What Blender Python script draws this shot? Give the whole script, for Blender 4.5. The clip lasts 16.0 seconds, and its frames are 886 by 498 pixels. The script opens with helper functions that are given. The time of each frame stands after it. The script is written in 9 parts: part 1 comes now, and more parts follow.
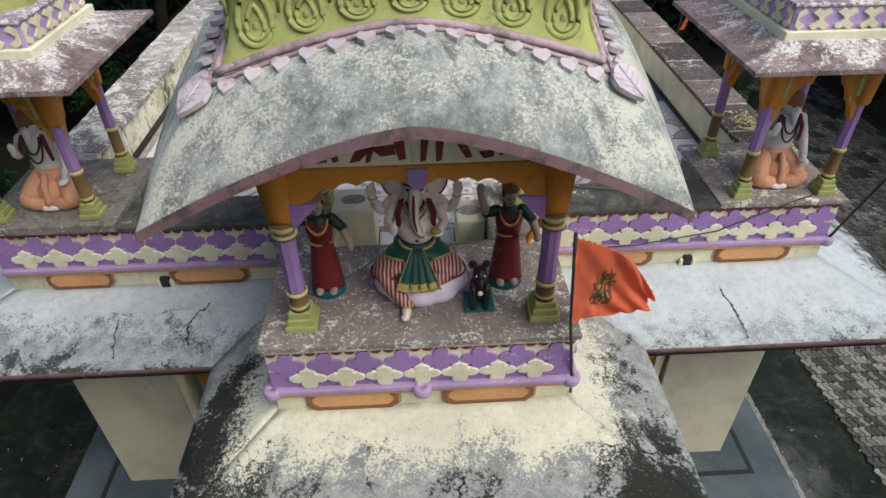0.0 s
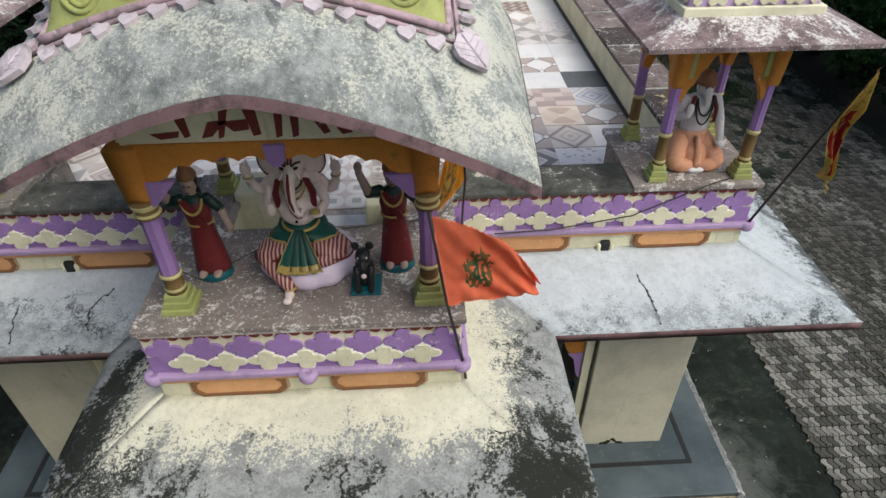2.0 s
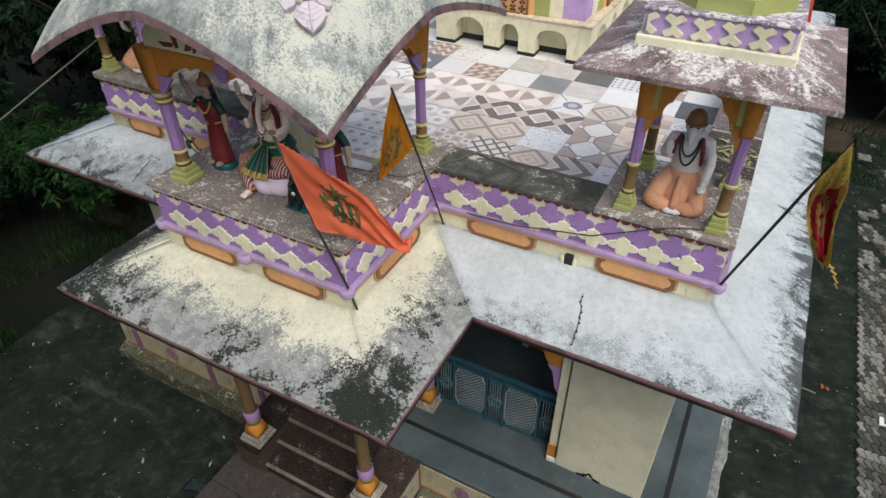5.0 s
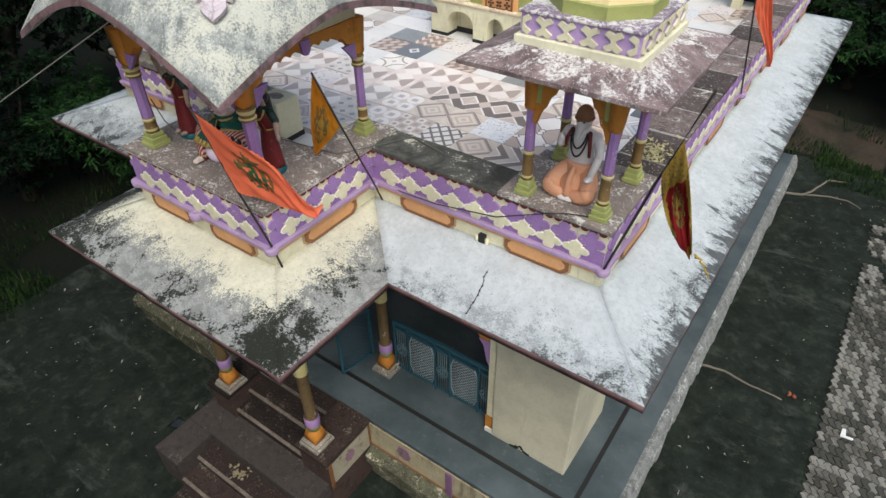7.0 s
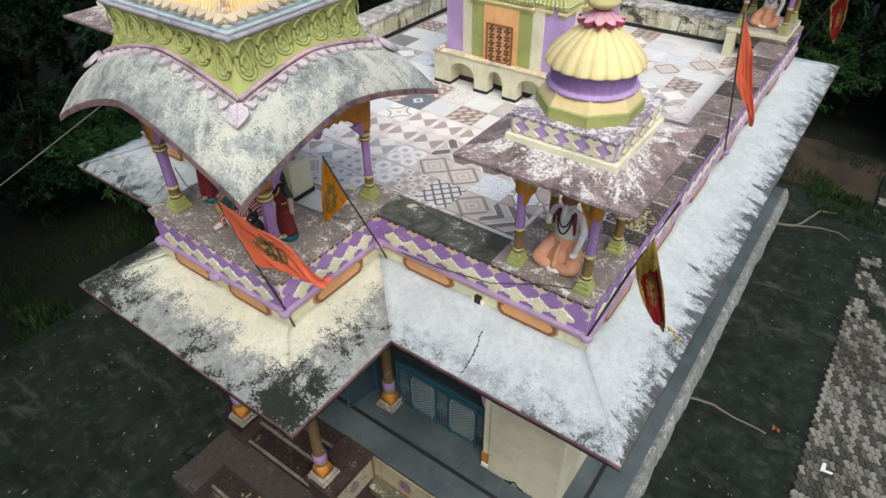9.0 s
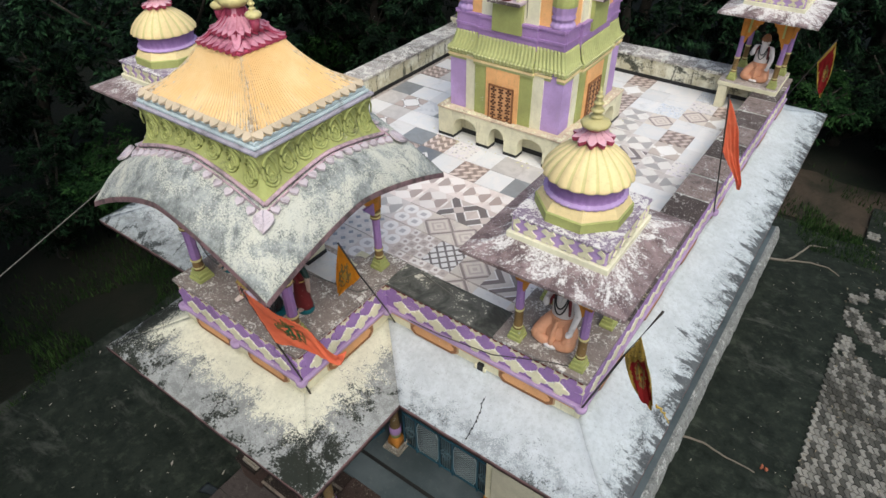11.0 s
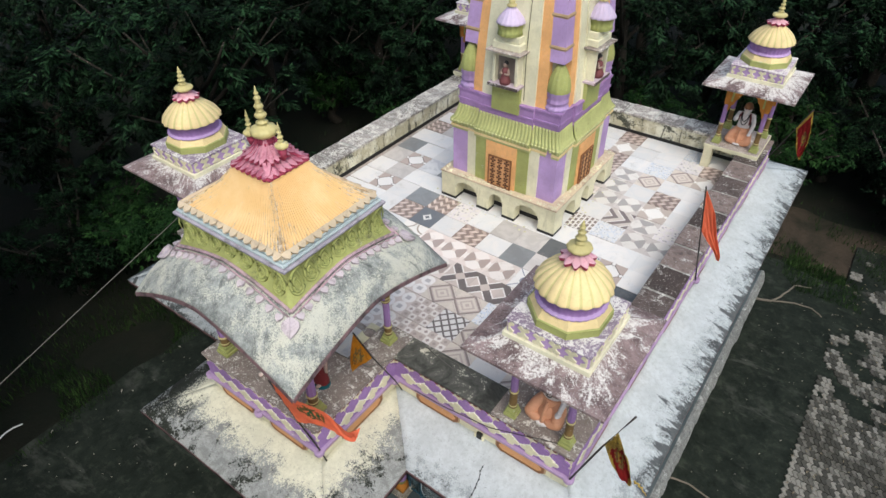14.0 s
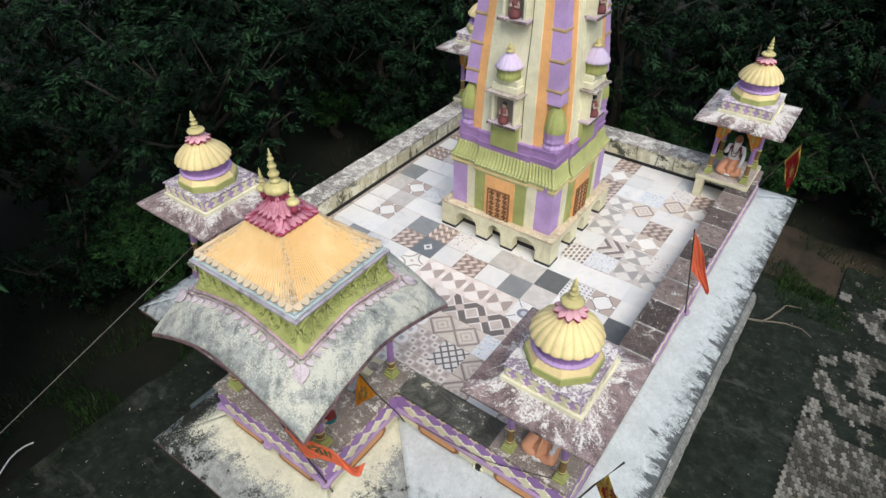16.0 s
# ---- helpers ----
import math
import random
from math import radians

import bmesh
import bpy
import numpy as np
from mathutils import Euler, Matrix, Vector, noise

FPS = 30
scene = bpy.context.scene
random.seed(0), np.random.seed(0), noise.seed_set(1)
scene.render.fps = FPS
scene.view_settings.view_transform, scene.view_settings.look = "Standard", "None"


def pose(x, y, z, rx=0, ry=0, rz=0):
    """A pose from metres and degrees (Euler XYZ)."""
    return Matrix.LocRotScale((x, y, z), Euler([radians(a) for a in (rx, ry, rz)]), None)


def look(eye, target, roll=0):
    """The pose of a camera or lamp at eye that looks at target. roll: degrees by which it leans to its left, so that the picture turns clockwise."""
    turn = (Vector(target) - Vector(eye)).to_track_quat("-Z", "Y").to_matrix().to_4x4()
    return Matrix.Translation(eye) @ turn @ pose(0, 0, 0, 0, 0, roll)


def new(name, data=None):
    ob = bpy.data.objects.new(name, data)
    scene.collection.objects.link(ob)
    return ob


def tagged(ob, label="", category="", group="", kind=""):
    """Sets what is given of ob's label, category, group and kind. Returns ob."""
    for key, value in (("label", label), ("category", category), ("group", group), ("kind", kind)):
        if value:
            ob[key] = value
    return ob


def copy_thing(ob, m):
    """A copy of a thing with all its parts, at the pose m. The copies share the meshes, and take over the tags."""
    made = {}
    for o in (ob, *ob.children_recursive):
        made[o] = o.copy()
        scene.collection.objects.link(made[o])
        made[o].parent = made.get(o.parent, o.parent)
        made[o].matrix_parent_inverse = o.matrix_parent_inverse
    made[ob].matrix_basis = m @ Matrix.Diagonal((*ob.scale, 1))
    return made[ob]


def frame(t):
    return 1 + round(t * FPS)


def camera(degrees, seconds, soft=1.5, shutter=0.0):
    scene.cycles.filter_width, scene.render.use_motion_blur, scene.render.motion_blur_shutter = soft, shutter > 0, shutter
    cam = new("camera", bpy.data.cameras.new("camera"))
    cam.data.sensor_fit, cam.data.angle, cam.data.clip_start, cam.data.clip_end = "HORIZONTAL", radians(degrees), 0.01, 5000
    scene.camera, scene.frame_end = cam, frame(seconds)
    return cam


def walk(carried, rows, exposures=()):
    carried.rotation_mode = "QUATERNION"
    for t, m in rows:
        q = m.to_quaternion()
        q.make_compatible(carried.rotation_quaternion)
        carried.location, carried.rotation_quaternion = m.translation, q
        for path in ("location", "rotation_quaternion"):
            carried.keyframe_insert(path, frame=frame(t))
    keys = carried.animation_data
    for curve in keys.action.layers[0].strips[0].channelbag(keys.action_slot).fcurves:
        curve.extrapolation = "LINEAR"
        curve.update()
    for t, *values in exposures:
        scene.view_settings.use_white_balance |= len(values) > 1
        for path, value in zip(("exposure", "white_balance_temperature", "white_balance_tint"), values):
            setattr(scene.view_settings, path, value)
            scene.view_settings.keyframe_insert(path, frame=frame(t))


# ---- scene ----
cam = camera(71.6, 16.0, 1.5)
PATH = [
    (0, (-0.009, -2.864, 8.142), (0.053, -1.292, 6.907), -0.9),
    (0.5, (0.013, -2.862, 8.112), (0.076, -1.293, 6.873), -0.9),
    (1, (0.148, -2.856, 8.078), (0.211, -1.293, 6.832), -0.8),
    (1.5, (0.421, -2.856, 8.021), (0.488, -1.294, 6.774), -0.7),
    (2, (0.755, -2.861, 8.0), (0.825, -1.303, 6.749), -0.6),
    (2.5, (1.137, -2.895, 7.992), (1.171, -1.332, 6.745), -0.6),
    (3, (1.546, -2.916, 8.015), (1.532, -1.355, 6.764), -0.3),
    (3.5, (2.001, -2.947, 8.016), (1.904, -1.389, 6.766), -0.4),
    (4, (2.439, -2.987, 8.031), (2.166, -1.449, 6.781), -0.3),
    (4.2, (2.638, -3.01, 8.023), (2.238, -1.494, 6.781), -0.5),
    (6.3, (4.715, -2.779, 8.227), (3.815, -1.507, 6.973), -0.8),
    (6.5, (4.842, -2.762, 8.238), (3.936, -1.492, 6.988), -1.0),
    (7, (4.956, -2.738, 8.29), (4.046, -1.472, 7.038), -0.9),
    (7.5, (5.004, -2.727, 8.321), (4.09, -1.464, 7.068), -0.9),
    (8, (5.012, -2.722, 8.495), (4.094, -1.462, 7.242), -0.9),
    (8.5, (5.028, -2.712, 8.828), (4.105, -1.454, 7.578), -0.9),
    (9, (5.026, -2.707, 9.135), (4.102, -1.45, 7.885), -0.9),
    (9.2, (5.03, -2.696, 9.229), (4.1, -1.44, 7.982), -0.9),
    (11.5, (4.883, -2.63, 10.309), (3.957, -1.371, 9.06), -0.8),
    (12, (4.867, -2.626, 10.512), (3.937, -1.368, 9.266), -0.9),
    (12.5, (4.87, -2.631, 10.731), (3.94, -1.374, 9.484), -0.8),
    (13, (4.864, -2.621, 10.97), (3.936, -1.364, 9.721), -0.7),
    (13.5, (4.89, -2.619, 11.206), (3.96, -1.363, 9.957), -0.7),
    (14, (4.892, -2.624, 11.404), (3.962, -1.367, 10.157), -0.7),
    (14.5, (4.876, -2.611, 11.585), (3.946, -1.353, 10.339), -0.6),
    (15, (4.88, -2.604, 11.751), (3.949, -1.345, 10.507), -0.6),
    (15.5, (4.871, -2.612, 11.933), (3.941, -1.353, 10.687), -0.6),
    (16, (4.852, -2.617, 12.095), (3.926, -1.357, 10.848), -0.4),
]
walk(cam, [(t, look(eye, target, roll)) for t, eye, target, roll in PATH], [(0.0, 0.31, 6300, 3), (2.0, 0.31, 6300, 3), (3.0, 0.27, 6300, 3), (4.2, 0.24, 6300, 3), (6.3, 0.32, 6300, 3), (9.2, 0.32, 6300, 3), (11.5, 0.24, 6300, 3), (16.0, 0.25, 6300, 3)])

# ---------------------------------------------------------------- world and light
SUN_ELEV, SUN_AZ = 54.0, 132.0
world = bpy.data.worlds.new("overcast_sky")
scene.world = world
world.use_nodes = True
_wn = world.node_tree
_sky = _wn.nodes.new("ShaderNodeTexSky")
_sky.sky_type = "NISHITA"
_sky.sun_disc = False
_sky.sun_elevation = radians(SUN_ELEV)
_sky.sun_rotation = radians(SUN_AZ)
_sky.air_density, _sky.dust_density, _sky.ozone_density = 1.2, 5.0, 0.6
_bg = _wn.nodes["Background"]
_bg.inputs["Strength"].default_value = 0.135
_wn.links.new(_sky.outputs[0], _bg.inputs["Color"])
_sun = bpy.data.lights.new("sun", "SUN")
_sun.energy, _sun.angle, _sun.color = 1.2, radians(40), (1.0, 0.98, 0.95)
sun = new("sun", _sun)
_d = Vector((math.sin(radians(SUN_AZ)) * math.cos(radians(SUN_ELEV)), math.cos(radians(SUN_AZ)) * math.cos(radians(SUN_ELEV)), math.sin(radians(SUN_ELEV))))
sun.matrix_world = look(_d * 40, (0, 0, 0))


# ---------------------------------------------------------------- node helpers
class Net:
    """A few short forms for building one material's nodes."""

    def __init__(self, name):
        self.mat = bpy.data.materials.new(name)
        self.mat.use_nodes = True
        self.t = self.mat.node_tree
        self.bsdf = self.t.nodes["Principled BSDF"]

    def put(self, sock, v):
        if hasattr(v, "is_output"):
            self.t.links.new(v, sock)
        elif isinstance(v, (tuple, list)) and len(v) == 3 and sock.type == "RGBA":
            sock.default_value = (*v, 1)
        else:
            sock.default_value = v

    def math(self, op, a, b=0.0, c=0.0):
        n = self.t.nodes.new("ShaderNodeMath")
        n.operation = op
        for s, v in zip(n.inputs, (a, b, c)):
            self.put(s, v)
        return n.outputs[0]

    def pos(self):
        return self.t.nodes.new("ShaderNodeNewGeometry").outputs["Position"]

    def obj(self):
        return self.t.nodes.new("ShaderNodeTexCoord").outputs["Object"]

    def uv(self):
        s = self.t.nodes.new("ShaderNodeSeparateXYZ")
        self.t.links.new(self.t.nodes.new("ShaderNodeTexCoord").outputs["UV"], s.inputs[0])
        return s.outputs[0], s.outputs[1]

    def rand(self):
        return self.t.nodes.new("ShaderNodeObjectInfo").outputs["Random"]

    def noise(self, scale, detail=4.0, rough=0.6, vec=None, stretch=None, dist=0.0):
        n = self.t.nodes.new("ShaderNodeTexNoise")
        n.inputs["Scale"].default_value = scale
        n.inputs["Detail"].default_value = detail
        n.inputs["Roughness"].default_value = rough
        n.inputs["Distortion"].default_value = dist
        v = vec if vec is not None else self.pos()
        if stretch:
            m = self.t.nodes.new("ShaderNodeMapping")
            m.inputs["Scale"].default_value = stretch
            self.t.links.new(v, m.inputs["Vector"])
            v = m.outputs[0]
        self.t.links.new(v, n.inputs["Vector"])
        return n.outputs["Fac"]

    def voronoi(self, scale, vec=None, feature="F1"):
        n = self.t.nodes.new("ShaderNodeTexVoronoi")
        n.feature = feature
        n.inputs["Scale"].default_value = scale
        self.t.links.new(vec if vec is not None else self.pos(), n.inputs["Vector"])
        return n.outputs["Distance"]

    def ramp(self, fac, lo, hi):
        n = self.t.nodes.new("ShaderNodeMapRange")
        n.interpolation_type = "SMOOTHSTEP"
        self.put(n.inputs["Value"], fac)
        self.put(n.inputs["From Min"], lo)
        self.put(n.inputs["From Max"], hi)
        return n.outputs["Result"]

    def mix(self, fac, a, b):
        n = self.t.nodes.new("ShaderNodeMix")
        n.data_type = "RGBA"
        self.put(n.inputs[0], fac)
        self.put(n.inputs[6], a)
        self.put(n.inputs[7], b)
        return n.outputs[2]

    def bump(self, h, strength=0.3, dist=0.01):
        n = self.t.nodes.new("ShaderNodeBump")
        n.inputs["Strength"].default_value = strength
        n.inputs["Distance"].default_value = dist
        self.put(n.inputs["Height"], h)
        self.t.links.new(n.outputs[0], self.bsdf.inputs["Normal"])

    def done(self, col, rough=0.8, metal=0.0, spec=0.3):
        self.put(self.bsdf.inputs["Base Color"], col)
        self.put(self.bsdf.inputs["Roughness"], rough)
        self.bsdf.inputs["Metallic"].default_value = metal
        self.bsdf.inputs["Specular IOR Level"].default_value = spec
        return self.mat


def shade(c, k):
    return tuple(min(1.0, v * k) for v in c)


def paint(name, col, dirt=(0.10, 0.09, 0.08), wear=0.62, rough=0.75, bump=0.4, grain=26.0, streak=False, spec=0.3, flake=0.55):
    """Brush-painted plaster: two scales of tone, dirt patches, lime flakes, rain streaks, fine relief."""
    n = Net(name)
    big = n.noise(1.7, 5)
    fine = n.noise(grain, 5, 0.7)
    c = n.mix(n.ramp(big, 0.35, 0.65), shade(col, 0.84), shade(col, 1.08))
    c = n.mix(n.math("MULTIPLY", n.ramp(fine, 0.45, 0.8), 0.45), c, shade(col, 0.66))
    rain = n.noise(11.0, 6, 0.72, stretch=(1.0, 1.0, 0.16))
    c = n.mix(n.math("MULTIPLY", n.ramp(rain, 0.56, 0.72), 0.35), c, shade(dirt, 1.6))
    grime = n.noise(6.0, 7, 0.7, stretch=(1.0, 1.0, 0.25) if streak else None)
    c = n.mix(n.math("MULTIPLY", n.ramp(grime, wear, wear + 0.18), 0.75), c, dirt)
    chip = n.math("ADD", n.noise(17.0, 6, 0.78, dist=0.4), n.math("MULTIPLY", n.math("SUBTRACT", n.noise(2.6, 4), 0.5), 0.35))
    c = n.mix(n.math("MULTIPLY", n.ramp(chip, 0.64, 0.69), flake), c, (0.66, 0.64, 0.60))
    speck = n.noise(60.0, 3, 0.6)
    c = n.mix(n.math("MULTIPLY", n.ramp(speck, 0.66, 0.74), 0.6), c, dirt)
    n.bump(n.math("ADD", n.math("MULTIPLY", fine, 0.6), n.math("ADD", n.math("MULTIPLY", grime, 0.6), n.math("MULTIPLY", chip, 0.5))), bump, 0.008)
    return n.done(c, rough, 0.0, spec)


def plain(name, col, rough=0.6, metal=0.0, var=0.2, scale=14.0):
    n = Net(name)
    f = n.noise(scale, 4)
    c = n.mix(f, shade(col, 1 - var), shade(col, 1 + var))
    n.bump(n.noise(scale * 3, 3), 0.15, 0.004)
    return n.done(c, rough, metal)


def leaf_mat(name, dark, light):
    n = Net(name)
    g = n.t.nodes.new("ShaderNodeNewGeometry").outputs["Random Per Island"]
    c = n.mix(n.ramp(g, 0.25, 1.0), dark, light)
    # noise clumps: dark ones paint shaded gaps, brightened ones paint lit leaf clusters
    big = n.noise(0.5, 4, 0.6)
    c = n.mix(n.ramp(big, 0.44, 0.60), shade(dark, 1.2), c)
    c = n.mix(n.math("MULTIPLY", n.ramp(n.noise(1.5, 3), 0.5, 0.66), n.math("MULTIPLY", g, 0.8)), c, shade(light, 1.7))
    return n.done(c, 0.7, 0.0, 0.07)


# ---------------------------------------------------------------- materials
CREAM = (0.69, 0.655, 0.48)
PURPLE = (0.31, 0.185, 0.425)
LILAC = (0.46, 0.32, 0.60)
ORANGE = (0.60, 0.32, 0.15)
OLIVE = (0.36, 0.385, 0.14)
M_cream = paint("cream_paint", CREAM, (0.16, 0.14, 0.09), 0.64)
M_towercream = paint("pale_cream_tower_paint", (0.74, 0.71, 0.54), (0.26, 0.22, 0.14), 0.68, flake=0.3)
M_purple = paint("purple_paint", PURPLE, (0.16, 0.10, 0.18), 0.68)
M_lilac = paint("lilac_paint", LILAC, (0.25, 0.18, 0.28), 0.7)
M_lilac_pale = paint("pale_lilac_paint", (0.56, 0.47, 0.66), (0.3, 0.24, 0.34), 0.66)
M_violet = paint("violet_paint", (0.36, 0.22, 0.46), (0.14, 0.08, 0.14), 0.64)
M_violet_light = paint("pale_violet_paint", (0.40, 0.27, 0.52), (0.2, 0.13, 0.24), 0.62)
M_white = paint("white_rim_paint", (0.82, 0.80, 0.72), (0.3, 0.28, 0.22), 0.7)
M_orange = paint("orange_paint", ORANGE, (0.2, 0.1, 0.05), 0.64)
M_beam = paint("deep_orange_paint", (0.50, 0.20, 0.035), (0.20, 0.14, 0.02), 0.52)
M_olive = paint("olive_paint", OLIVE, (0.13, 0.13, 0.06), 0.62)
M_band = paint("brown_gold_paint", (0.20, 0.125, 0.05), (0.08, 0.05, 0.03), 0.56)
M_apricot = paint("apricot_paint", (0.80, 0.44, 0.19), (0.3, 0.2, 0.1), 0.7)
M_dome = paint("dome_yellow_paint", (0.76, 0.61, 0.33), (0.35, 0.3, 0.16), 0.66)
M_valley = paint("greenish_yellow_valley", (0.60, 0.53, 0.25), (0.30, 0.27, 0.12), 0.60)
M_pink = paint("pink_paint", (0.74, 0.42, 0.50), (0.34, 0.07, 0.14), 0.50)
M_magenta = paint("magenta_paint", (0.36, 0.055, 0.11), (0.2, 0.08, 0.1), 0.62)
M_gold = paint("gold_paint", (0.58, 0.51, 0.24), (0.25, 0.2, 0.08), 0.60, rough=0.42)
M_maroon = paint("maroon_trim_paint", (0.17, 0.035, 0.03), (0.06, 0.03, 0.03), 0.6)
M_rose = paint("faded_rose_paint", (0.50, 0.35, 0.41), (0.13, 0.12, 0.12), 0.44)
M_petal = paint("faded_lilac_plaster", (0.52, 0.43, 0.50), (0.15, 0.14, 0.15), 0.50)
M_ledgeblue = paint("faded_blue_plaster", (0.46, 0.54, 0.58), (0.20, 0.19, 0.19), 0.52)
M_ledge_grey = paint("mauve_grey_plaster", (0.40, 0.37, 0.44), (0.15, 0.14, 0.15), 0.50)
M_tooth = paint("bare_hem_plaster", (0.60, 0.49, 0.36), (0.30, 0.23, 0.18), 0.50, flake=0.8)
M_tan = paint("tan_paint", (0.42, 0.30, 0.18), (0.2, 0.14, 0.1), 0.64)
M_scroll = plain("dark_brown_scroll_paint", (0.10, 0.045, 0.025), 0.7)
# recess shade of the tower niches put into the back panel's colour
M_nicheback = paint("niche_shade_paint", (0.26, 0.22, 0.20), (0.12, 0.1, 0.09), 0.55)
M_black = plain("black_skirting_paint", (0.02, 0.02, 0.02), 0.5)
M_brown = plain("brown_frame_paint", (0.22, 0.10, 0.045), 0.6)
M_pole = plain("dark_iron_pole", (0.035, 0.03, 0.028), 0.5)
M_teal = plain("teal_rail_paint", (0.025, 0.085, 0.125), 0.5)
M_steel = plain("grey_lattice_paint", (0.30, 0.36, 0.39), 0.45)
# near-black colour holds the interior shade of the hall walls and ceiling
M_hall = plain("hall_plaster_shade_dark", (0.045, 0.032, 0.026), 0.9)
M_wire = plain("grey_cable", (0.12, 0.115, 0.105), 0.6)
M_rag = plain("white_plastic", (0.75, 0.76, 0.78), 0.4)
M_bark = paint("bark", (0.028, 0.024, 0.019), (0.012, 0.012, 0.01), 0.5, 0.9, 0.6)
M_stick = plain("dry_branch", (0.17, 0.15, 0.125), 0.8)
# the near-black tone stands for shade inside the crowns
M_leaf = leaf_mat("forest_leaves_shade_clumps", (0.0011, 0.0038, 0.0017), (0.018, 0.046, 0.020))
M_leaf2 = leaf_mat("bright_leaves", (0.008, 0.024, 0.007), (0.026, 0.066, 0.017))
M_grass = leaf_mat("grass_blades", (0.012, 0.028, 0.008), (0.036, 0.068, 0.02))


def yellow_roof_mat():
    """Ochre paint over combed plaster; the paint is worn off in lines, most of all on the hips and at the hem."""
    n = Net("yellow_ribbed_plaster")
    u, v = n.uv()
    f = n.noise(22, 5, 0.7)
    c = n.mix(n.ramp(n.noise(2.2, 4), 0.35, 0.7), (0.70, 0.46, 0.21), (0.77, 0.56, 0.30))
    cv = n.t.nodes.new("ShaderNodeCombineXYZ")
    n.put(cv.inputs[0], n.math("MULTIPLY", u, 70.0))
    n.put(cv.inputs[1], n.math("MULTIPLY", v, 5.0))
    n.put(cv.inputs[2], n.noise(0.8, 2))
    st = n.noise(1.0, 6, 0.75, vec=cv.outputs[0])
    hip = n.math("POWER", n.math("MULTIPLY", n.math("ABSOLUTE", n.math("SUBTRACT", u, 0.5)), 2.0), 3.0)
    hem = n.math("POWER", n.math("SUBTRACT", 1.0, v), 3.0)
    lim = n.math("SUBTRACT", 0.66, n.math("ADD", n.math("MULTIPLY", hip, 0.17), n.math("MULTIPLY", hem, 0.09)))
    worn = n.ramp(st, lim, n.math("ADD", lim, 0.05))
    c = n.mix(n.math("MULTIPLY", worn, 0.85), c, n.mix(n.ramp(f, 0.35, 0.65), (0.20, 0.14, 0.09), (0.56, 0.53, 0.48)))
    c = n.mix(n.math("MULTIPLY", n.ramp(f, 0.6, 0.75), 0.4), c, (0.36, 0.25, 0.13))
    n.bump(n.math("SUBTRACT", f, n.math("MULTIPLY", worn, 0.6)), 0.3, 0.006)
    return n.done(c, 0.8)


def lichen_mat():
    """Grey cement thick with fine pale lichen, darker and streaked towards the eave."""
    n = Net("lichen_cement")
    u, v = n.uv()
    cv = n.t.nodes.new("ShaderNodeCombineXYZ")
    n.put(cv.inputs[0], n.math("MULTIPLY", u, 22.0))
    n.put(cv.inputs[1], n.math("MULTIPLY", v, 3.4))
    run = n.noise(1.0, 6, 0.7, vec=cv.outputs[0], dist=0.6)
    big = n.noise(1.6, 5, 0.62, dist=0.6)
    base = n.mix(n.ramp(n.noise(7.0, 7, 0.74), 0.32, 0.68), (0.16, 0.175, 0.175), (0.40, 0.42, 0.42))
    base = n.mix(n.math("MULTIPLY", n.ramp(run, 0.53, 0.72), 0.6), base, (0.065, 0.073, 0.066))
    fleck = n.math("ADD", n.noise(58.0, 6, 0.85), n.math("MULTIPLY", n.math("SUBTRACT", 0.5, run), 0.30))
    thr = n.math("SUBTRACT", 0.570, n.math("MULTIPLY", n.ramp(big, 0.36, 0.64), 0.17))
    thr = n.math("ADD", thr, n.math("MULTIPLY", n.ramp(v, 0.55, 1.0), 0.05))
    m = n.ramp(fleck, n.math("SUBTRACT", thr, 0.03), n.math("ADD", thr, 0.05))
    c = n.mix(n.math("MULTIPLY", m, 0.9), base, n.mix(n.noise(3.0, 4), (0.50, 0.51, 0.48), (0.70, 0.69, 0.58)))
    dark = n.noise(88.0, 4, 0.75)
    c = n.mix(n.math("MULTIPLY", n.ramp(dark, 0.58, 0.68), 0.75), c, (0.05, 0.052, 0.045))
    n.bump(n.math("ADD", fleck, n.math("MULTIPLY", dark, 0.5)), 0.6, 0.012)
    return n.done(c, 0.92)


